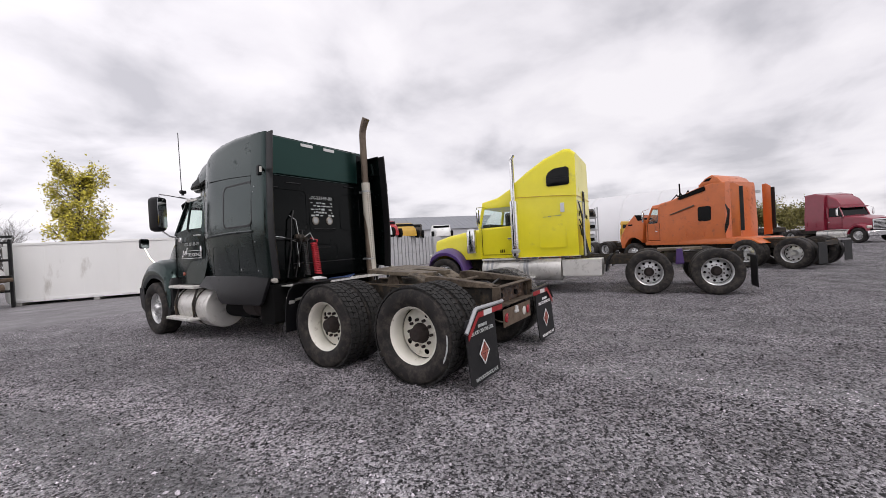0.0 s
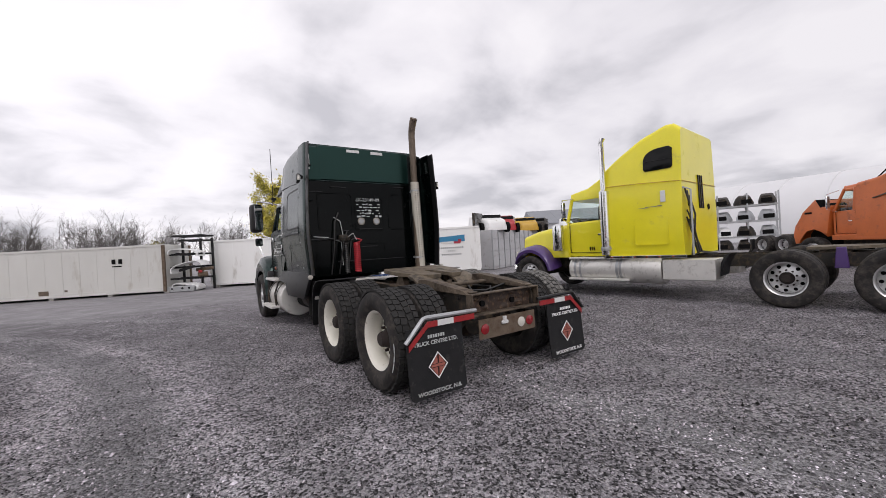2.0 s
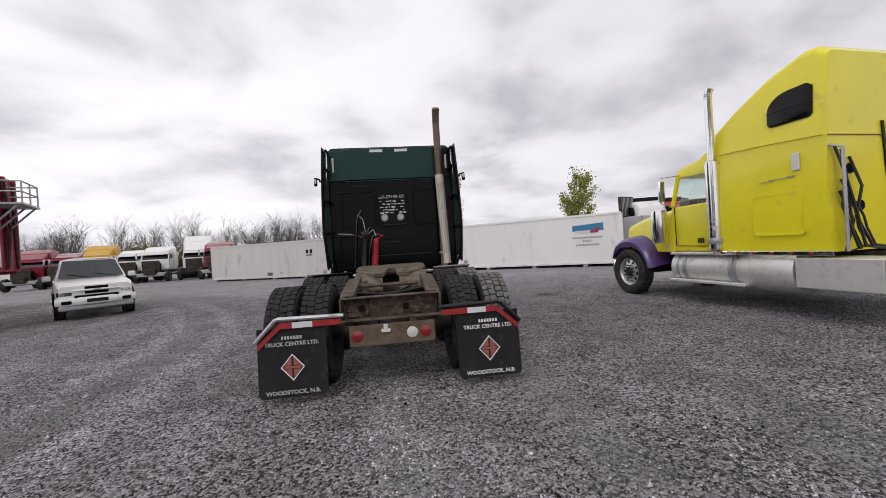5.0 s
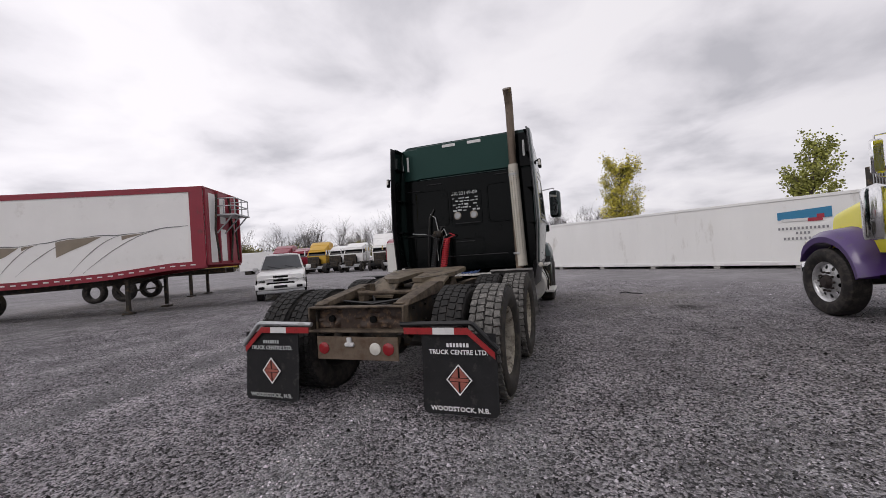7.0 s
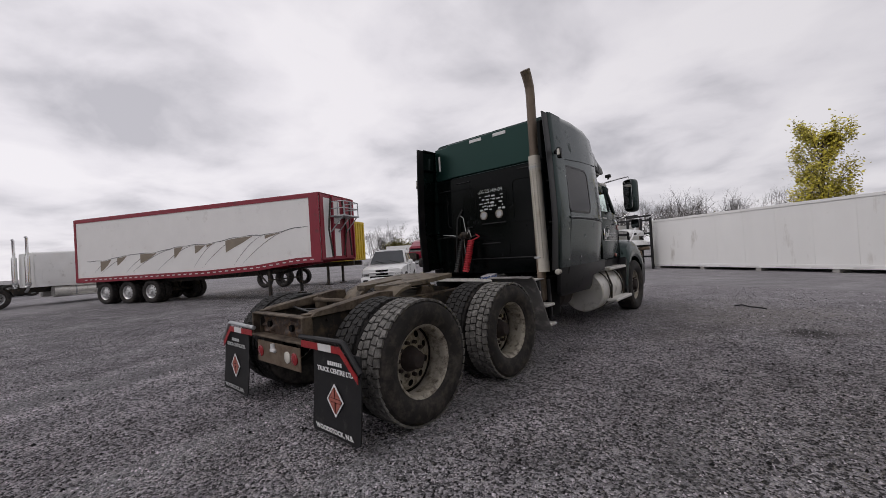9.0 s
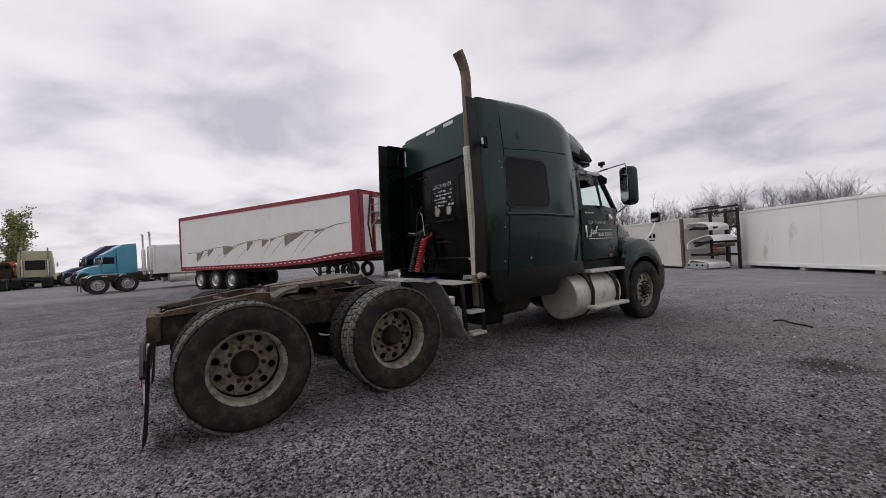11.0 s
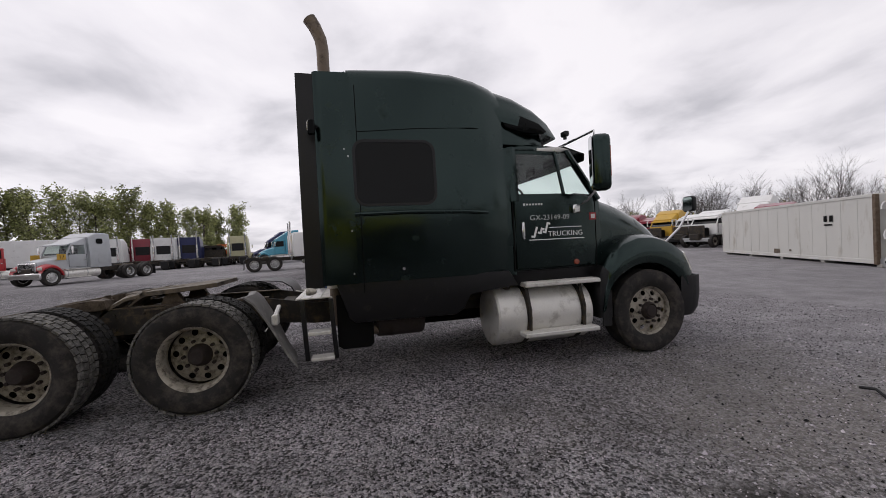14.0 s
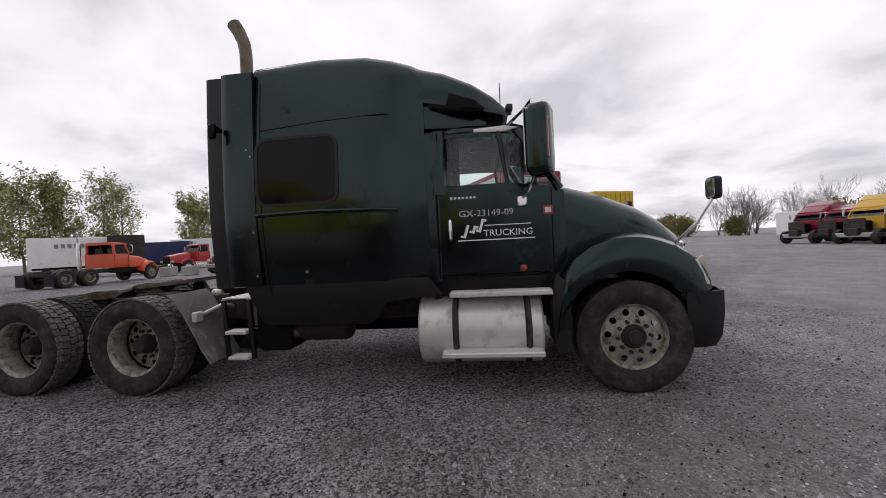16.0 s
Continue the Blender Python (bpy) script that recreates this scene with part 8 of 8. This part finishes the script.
plain_trailer("white box trailer in the far row", pose(-40, -29, 0, 0, 0, 20), 10.0, 2.5, "white_paint")
plain_trailer("dark empty trailer by the white one", pose(-27.0, -28.6, 0, 0, 0, 47), 2.6, 2.6, "frame")
for x, y in ((-22.4, -20.3), (-22.2, -18.3)):
    bm = B()
    box(bm, (0, 0, 0.36), (1.5, 0.7, 0.72), 0.04)
    tagged(new("concrete_block", finish(bm, "concrete_block", "concrete")), "rough grey concrete block on the gravel", "concrete block", "yard blocks").matrix_world = pose(x, y, 0, 0, 0, 20)


# ---- eastern side: containers, stored cabs, racks, buildings ----
def container(x, y, yaw, L):
    T = thing("container", "grey panelled storage container", "container", pose(x, y, 0, 0, 0, yaw), "row of containers")
    bm = B()
    box(bm, (L / 2, 1.2, 1.12), (L, 2.4, 2.2), 0.02)
    bd = part("body", bm, "grey_panel", T)
    n = max(3, int(L / 0.75))
    for i in range(n):
        for z, h in ((0.55, 0.8), (1.35, 0.6), (1.92, 0.36)):
            bm = B()
            box(bm, ((i + 0.5) * L / n, -0.01, z), (L / n - 0.14, 0.03, h), 0.01)
            part("panel", bm, "grey_panel", bd)
    for i in range(n + 1):
        bm = B()
        box(bm, (i * L / n, -0.03, 1.12), (0.05, 0.05, 2.2))
        part("post", bm, "galv", bd)
    return T


container(11.5, 11.6, 23, 5.0)
container(16.3, 13.8, 17, 6.0)
container(22.4, 15.6, -30, 5.0)


def loose_cab(x, y, z, yaw, paint, lab):
    T = thing("truck_cab", lab, "truck cab", pose(x, y, z, 0, 0, yaw), "cabs stored on the containers")
    bm = B()
    loft(bm, [shell_ring(yy, w, zb, zt, 0.12, w - 0.08) for yy, w, zb, zt in ((-0.7, 0.9, 0, 0.95), (0.1, 0.9, 0, 1.0), (0.5, 0.85, 0, 0.75), (1.2, 0.7, 0.0, 0.6), (1.35, 0.6, 0.0, 0.4))])
    part("shell", bm, paint, T, "", True)
    bm = B()
    box(bm, (0, 0.36, 0.80), (1.4, 0.35, 0.26), 0.02)
    part("windscreen", bm, "dark_glass", T)
    # solid near-black drums painted as shaded wheel openings
    for sx in (-1, 1):
        bm = B()
        cyl(bm, (sx * 0.75, 0.95, 0.16), (sx * 0.92, 0.95, 0.16), 0.3, 14)
        part("wheel_opening", bm, "hole", T)
    return T


def radiator(x, y, z, yaw):
    T = thing("radiator", "grey finned radiator stored upright", "radiator", pose(x, y, z, 0, 0, yaw), "cabs stored on the containers")
    bm = B()
    box(bm, (0, 0, 0.5), (1.0, 0.16, 1.0), 0.02)
    part("core", bm, "frame", T)
    bm = B()
    for i in range(9):
        box(bm, (-0.42 + i * 0.105, -0.085, 0.5), (0.03, 0.02, 0.9))
    part("fin", bm, "galv", T)


for x, y, yaw, paint, lab in ((14.6, 14.1, 150, "red_paint", "red truck cab shell"), (18.0, 15.3, 150, "ochre", "yellow truck cab shell"), (19.9, 15.9, 130, "frame", "dark truck cab shell"), (24.1, 15.9, 130, "white_paint", "white truck cab shell"), (12.6, 13.2, 165, "white_paint", "white truck cab shell")):
    loose_cab(x, y, 2.22, yaw, paint, lab)
radiator(16.0, 14.6, 2.22, 17)
radiator(21.6, 16.4, 2.22, 17)
radiator(11.4, 12.6, 2.22, 23)


def rack(x, y, yaw):
    T = thing("storage_rack", "galvanised rack loaded with white, grey and black hoods", "rack", pose(x, y, 0, 0, 0, yaw))
    for px in (0, 1.7, 3.4, 5.1):
        for py in (0, 1.2):
            bm = B()
            box(bm, (px, py, 2.0), (0.09, 0.09, 4.0))
            part("upright", bm, "galv", T)
    for z in (0.9, 2.0, 3.1):
        for py in (0, 1.2):
            bm = B()
            box(bm, (2.55, py, z), (5.2, 0.06, 0.12))
            part("beam", bm, "galv", T)
    return T


RK = rack(29.2, 8.9, -69)
rnd = random.Random(9)
mr = RK.matrix_world
for z in (0.0, 0.96, 2.06, 3.16):
    for k in range(4):
        paint = rnd.choice(["white_paint", "silver_paint", "frame", "galv", "white_paint", "frame", "red_paint"] if z > 3 else ["white_paint", "silver_paint", "frame", "galv", "white_paint", "frame"])
        h = thing("spare_hood", "%s salvaged hood lying on the rack" % {"white_paint": "white", "red_paint": "red", "silver_paint": "silver", "frame": "black", "galv": "bare metal"}[paint], "hood", mr @ pose(0.7 + 1.28 * k, 0.5, z, 0, 0, rnd.uniform(-14, 14)), "hoods on the rack")
        bm = B()
        loft(bm, [shell_ring(y, w, 0.0, zt, 0.15, w - 0.12) for y, w, zt in ((-0.55, 0.42, 0.55), (0.0, 0.5, 0.72), (0.5, 0.52, 0.62), (0.62, 0.45, 0.4))])
        part("shell", bm, paint, h, "", True)
        bm = B()
        box(bm, (0, -0.56, 0.24), (0.6, 0.04, 0.3), 0.02)
        part("grille", bm, "hole", h)


def fabric_building():
    T = thing("fabric_building", "white arched fabric storage building", "building", pose(58.0, 9.0, 0, 0, 0, -6))
    R, L = 7.6, 34.0
    bm = B()
    loft(bm, [[Vector((R * math.cos(a), y, 0.95 * R * max(0, math.sin(a)) ** 0.85)) for a in [radians(d) for d in range(0, 181, 9)]] for y in [L * i / 8 - L / 2 for i in range(9)]], False, False)
    rf = part("roof", bm, "fabric", T, "", True)
    for y in (-L / 2, L / 2):
        bm = B()
        bm.faces.new([bm.verts.new((R * math.cos(a), y, 0.95 * max(0, math.sin(a)) ** 0.85 * R)) for a in [radians(d) for d in range(0, 181, 9)]])
        part("gable", bm, "fabric", T)
    bm = B()
    for y in [L * i / 8 - L / 2 for i in range(9)]:
        tube(bm, [(1.003 * R * math.cos(a), y, 0.954 * max(0, math.sin(a)) ** 0.85 * R) for a in [radians(d) for d in range(0, 181, 9)]], 0.06, 5)
    part("rib", bm, "fabric", rf)


fabric_building()


def shed(x, y, yaw, L, D, h, ridge):
    T = thing("warehouse", "grey steel warehouse with a low roof", "building", pose(x, y, 0, 0, 0, yaw))
    bm = B()
    box(bm, (0, 0, h / 2), (L, D, h))
    part("wall", bm, "grey_panel", T)
    bm = B()
    prism(bm, [(-D / 2 - 0.4, h), (D / 2 + 0.4, h), (0, ridge)], -L / 2 - 0.3, L / 2 + 0.3)
    rf = part("roof", bm, "steel_roof", T)
    bm = B()
    for i in range(int(L / 1.2)):
        for s in (-1, 1):
            tube(bm, [(-L / 2 + i * 1.2, s * (D / 2 + 0.4), h + 0.02), (-L / 2 + i * 1.2, 0, ridge + 0.02)], 0.03, 4)
    part("roof_seam", bm, "steel_roof", rf)


shed(82.6, 43.6, -37, 46, 20, 5.0, 8.5)


def light_pole(x, y, h):
    T = thing("light_pole", "tall grey yard light pole with two floodlights", "lamp post", pose(x, y, 0))
    bm = B()
    tube(bm, [(0, 0, 0), (0, 0, h)], [0.14, 0.08], 10)
    part("pole", bm, "galv", T, "", True)
    bm = B()
    for s in (-1, 1):
        box(bm, (0.1, s * 0.6, h), (0.4, 0.5, 0.35), 0.04)
    box(bm, (0, 0, h - 0.1), (0.08, 1.4, 0.08))
    part("floodlight", bm, "galv", T)


light_pole(55.9, -8.6, 5.8)
tractor("semi_truck", "small yellow truck standing behind the tractors", rig_pose(25.3, 2.2, 147), "ochre", wb=3.6, back=1.4, cab_back=1.9, roof=((1.4, 2.3), (2.0, 2.35), (3.0, 2.2)), cowl=3.0, cab_top=2.2, hood=((2.9, 1.6), (3.6, 1.5), (4.1, 1.4)), nose=4.15, tanks=False, sleeper=False)
plain_trailer("dark flat trailer with scrap steel", pose(30.7, -6.7, 0, 0, 0, 84), 7.0, 0.3, "frame")


# ---- a stick and a scrap of rubber on the gravel ----
bm = B()
tube(bm, [(0, 0, 0.02), (0.12, 0.03, 0.05), (0.26, 0.0, 0.03), (0.42, 0.05, 0.02), (0.52, 0.02, 0.015)], 0.014, 6)
st_ = new("rubber_strip", finish(bm, "rubber_strip", "black_plastic", True))
tagged(st_, "black strip of torn rubber on the gravel", "debris").matrix_world = pose(2.75, 6.4, 0, 0, 0, -25)


# ---- trees ----
def grow(rnd, p, d, length, r, depth, segs, tips, split=3, spread=0.55, upw=0.25):
    n = 4
    pts, q = [p], p.copy()
    for i in range(n):
        d = (d + Vector((rnd.gauss(0, 0.13), rnd.gauss(0, 0.13), rnd.gauss(0, 0.07) + 0.05 * upw))).normalized()
        q = q + d * length / n
        pts.append(q.copy())
    segs.append((pts, r))
    if depth == 0:
        tips.append((q, d))
        tips.append((pts[2], d))
        return
    for k in range(split):
        f = rnd.uniform(0.35, 1.0) if k else 1.0
        i = min(n, max(1, int(f * n)))
        a = rnd.uniform(0, 2 * math.pi)
        o = d.orthogonal().normalized()
        o = (Matrix.Rotation(a, 3, d) @ o).normalized()
        nd = (d + o * rnd.uniform(0.6, 1.4) * spread + Vector((0, 0, upw))).normalized()
        grow(rnd, pts[i], nd, length * rnd.uniform(0.58, 0.8), r * 0.58, depth - 1, segs, tips, split, spread, upw)


@lru_cache(None)
def tree_meshes(seed, h, depth, split, spread, upw, leaves, leaf_size, leaf_mat, bark, blob):
    rnd = random.Random(seed)
    segs, tips = [], []
    stems = 3
    for s in range(stems):
        grow(rnd, Vector((rnd.uniform(-0.2, 0.2) * (stems > 1), rnd.uniform(-0.2, 0.2) * (stems > 1), 0)), Vector((rnd.gauss(0, 0.16), rnd.gauss(0, 0.16), 1)).normalized(), h * (0.36 if leaves else 0.30), h * (0.016 if leaves else 0.0078), depth, segs, tips, split, spread, upw)
    bm = B()
    for pts, r in segs:
        m = len(pts) - 1
        tube(bm, pts, [r * (1 - 0.45 * i / m) for i in range(m + 1)], 5 if r > 0.05 else 3, caps=False)
    wood = finish(bm, "trunk", bark, True)
    crown = None
    if leaves:
        vs, fs = [], []
        per = max(1, leaves // len(tips))
        for p, d in tips:
            for _ in range(per):
                c = p + Vector((rnd.gauss(0, blob), rnd.gauss(0, blob), rnd.gauss(0, blob * 0.9)))
                u = Vector((rnd.gauss(0, 1), rnd.gauss(0, 1), rnd.gauss(0, 1))).normalized()
                v = u.orthogonal().normalized()
                s = leaf_size * rnd.uniform(0.6, 1.4)
                k = len(vs)
                vs += [c - u * s, c + v * s * 0.6, c + u * s, c - v * s * 0.6]
                fs.append((k, k + 1, k + 2, k + 3))
        crown = bpy.data.meshes.new("crown")
        crown.from_pydata([tuple(v) for v in vs], [], fs)
        crown.materials.append(M[leaf_mat])
    return wood, crown


@lru_cache(None)
def poplar_meshes(seed, h, leaf="leaf_dark", limbs=30, dense=1.0, wide=1.0, leaf_size=1.0, clump=1.0):
    """One straight trunk with many short rising limbs, leafy in clumps with gaps between."""
    rnd = random.Random(seed)
    bm = B()
    tr = [Vector((0, 0, 0))]
    for i in range(6):
        tr.append(tr[-1] + Vector((rnd.gauss(0, 0.12), rnd.gauss(0, 0.12), h * 0.155)))
    tube(bm, tr, [0.20 - 0.028 * i for i in range(7)], 6, caps=False)
    clumps = []
    for i in range(limbs):
        f = rnd.uniform(0.16, 0.97)
        k = min(5, int(f * 6))
        p = tr[k].lerp(tr[k + 1], f * 6 - k)
        a = rnd.uniform(0, 6.28)
        ln = wide * h * (0.20 - 0.12 * abs(f - 0.45)) * rnd.uniform(0.6, 1.15)
        d = Vector((math.cos(a) * 0.75, math.sin(a) * 0.75, rnd.uniform(0.5, 0.95)))
        q, e = p + d * ln * 0.5, p + d * ln + Vector((0, 0, ln * 0.2))
        tube(bm, [p, q, e], [0.055, 0.035, 0.015], 4, caps=False)
        clumps += [(q, 0.30), (e, 0.36)] + [(p + d * ln * rnd.uniform(0.6, 1.1), 0.3)]
    clumps.append((tr[-1], 0.3))
    wood = finish(bm, "trunk", "bark", True)
    vs, fs = [], []
    for p, sg in clumps:
        sg *= clump * h / 12 * rnd.uniform(0.8, 1.5)
        for _ in range(int(dense * rnd.randint(22, 52))):
            c = p + Vector((rnd.gauss(0, sg), rnd.gauss(0, sg), rnd.gauss(0, sg * 1.2)))
            u = Vector((rnd.gauss(0, 1), rnd.gauss(0, 1), rnd.gauss(0, 1))).normalized()
            v = u.orthogonal().normalized()
            s = leaf_size * rnd.uniform(0.10, 0.22)
            k = len(vs)
            vs += [c - u * s, c + v * s * 0.7, c + u * s, c - v * s * 0.7]
            fs.append((k, k + 1, k + 2, k + 3))
    crown = bpy.data.meshes.new("crown")
    crown.from_pydata([tuple(v) for v in vs], [], fs)
    crown.materials.append(M[leaf])
    return wood, crown


def tree(x, y, h, seed, kind, label, group=""):
    round_spec = {"poplar": ("leaf_dark", 34, 1.05, 1.0), "yellow": ("leaf_yellow", 56, 1.7, 1.38, 0.72, 0.85), "green": ("leaf_green", 34, 1.7, 1.15, 0.5, 0.8)}
    spec = {
        "bush": (2, 4, 0.6, 0.2, 4000, 0.2, "leaf_olive", "bark", 0.7),
        "bare": (5, 3, 0.52, 0.20, 0, 0, None, "bark_grey", 0),
    }.get(kind)
    wood, crown = poplar_meshes(seed, h, *round_spec[kind]) if kind in round_spec else tree_meshes(seed, h, *spec)
    T = thing("tree", label, "tree", pose(x, y, 0, 0, 0, seed * 57), group)
    same("trunk", wood, T, Matrix())
    if crown:
        same("crown", crown, T, Matrix())
    return T


tree(6.8, 44.5, 10.2, 1, "yellow", "young tree with yellow-green autumn leaves")
tree(16.2, 26.8, 7.1, 2, "green", "slender tree with thin green leaves")
rnd = random.Random(12)


def at_az(az, D, o=(0.0, 0.0)):
    return o[0] - math.sin(radians(az)) * D, o[1] + math.cos(radians(az)) * D


EYE_SIDE = (4.9, 2.6)
for k in range(14):
    az = 107.2 + 21.6 * k / 13 + rnd.uniform(-0.4, 0.4)
    x, y = at_az(az, rnd.uniform(82, 90), EYE_SIDE)
    tree(x, y, (8.7 + 4.2 * min(1, (az - 107) / 10)) * rnd.uniform(0.94, 1.06), 20 + k % 6, "poplar", "tall leafy tree in a row behind the yard", "row of tall trees")
for k in range(7):
    x, y = at_az(135.6 + 2.0 * k + rnd.uniform(-0.4, 0.4), rnd.uniform(80, 88), EYE_SIDE)
    tree(x, y, rnd.uniform(13.5, 16.5), 20 + (k + 2) % 6, "poplar", "tall leafy tree behind the white trailer", "tall trees by the trailer")
x, y = at_az(104.9, 85, EYE_SIDE)
tree(x, y, 10.3, 27, "poplar", "single leafy tree apart from the row")
for k in range(70):
    az = rnd.uniform(-6, 58)
    x, y = at_az(az, rnd.uniform(95, 130))
    tree(x, y, rnd.uniform(12.0, 16.5), 40 + k % 6, "bare", "bare grey tree on the far edge of the field", "line of bare trees")
for k in range(26):
    az = rnd.uniform(2, 66)
    x, y = at_az(az, rnd.uniform(95, 125))
    tree(x, y, rnd.uniform(4.0, 7.5), 60 + k % 4, "bush", "olive autumn tree on the far edge of the field", "olive trees along the field")
for k in range(6):
    x, y = at_az(-102 + 1.6 * k, rnd.uniform(90, 110))
    tree(x, y, rnd.uniform(6, 9), 60 + k % 4, "bush", "dark green tree behind the yard", "trees behind the red truck")

# ---- loose stones on the yard ----
rng = np.random.default_rng(5)
N = 180000
base = np.array([(1, 0, 0), (-1, 0, 0), (0, 1, 0), (0, -1, 0), (0, 0, 1), (0, 0, -0.4)], float)
tri = np.array([(0, 2, 4), (2, 1, 4), (1, 3, 4), (3, 0, 4), (2, 0, 5), (1, 2, 5), (3, 1, 5), (0, 3, 5)])
ang = rng.uniform(0, 2 * math.pi, N)
rad = 1.2 + 7.8 * rng.random(N) ** 0.75
cx, cy = rad * np.cos(ang) + 0.4, rad * np.sin(ang) * 1.1 + 0.6
size = rng.uniform(0.005, 0.012, N) * (1 + 1.0 * (rng.random(N) < 0.03))
yaw = rng.uniform(0, 6.28, N)
sq = rng.uniform(0.6, 1.0, (N, 3))
c, s = np.cos(yaw), np.sin(yaw)
P = base[None] * (size[:, None, None] * sq[:, None, :]) * rng.uniform(0.75, 1.25, (N, 6, 1))
X = P[..., 0] * c[:, None] - P[..., 1] * s[:, None] + cx[:, None]
Yv = P[..., 0] * s[:, None] + P[..., 1] * c[:, None] + cy[:, None]
Z = P[..., 2] + size[:, None] * 0.25
V = np.stack([X, Yv, Z], -1).reshape(-1, 3)
Fc = (tri[None] + 6 * np.arange(N)[:, None, None]).reshape(-1, 3)
me = bpy.data.meshes.new("gravel")
me.from_pydata(V.tolist(), [], Fc.tolist())
me.materials.append(M["stone"])
tagged(new("gravel", me), "loose grey crushed stones on the yard", "gravel", "", "stuff")

pick = rng.choice(N, 260, replace=False)
Vp = (P[pick] * rng.uniform(0.7, 1.25, (260, 1, 1)) + np.stack([cx[pick], cy[pick], size[pick] * 0.5], -1)[:, None, :]).reshape(-1, 3)
Fp = (tri[None] + 6 * np.arange(260)[:, None, None]).reshape(-1, 3)
me = bpy.data.meshes.new("pale_pebbles")
me.from_pydata(Vp.tolist(), [], Fp.tolist())
me.materials.append(M["pale_stone"])
tagged(new("pale_pebbles", me), "scattered pale pebbles among the gravel", "gravel", "", "stuff")
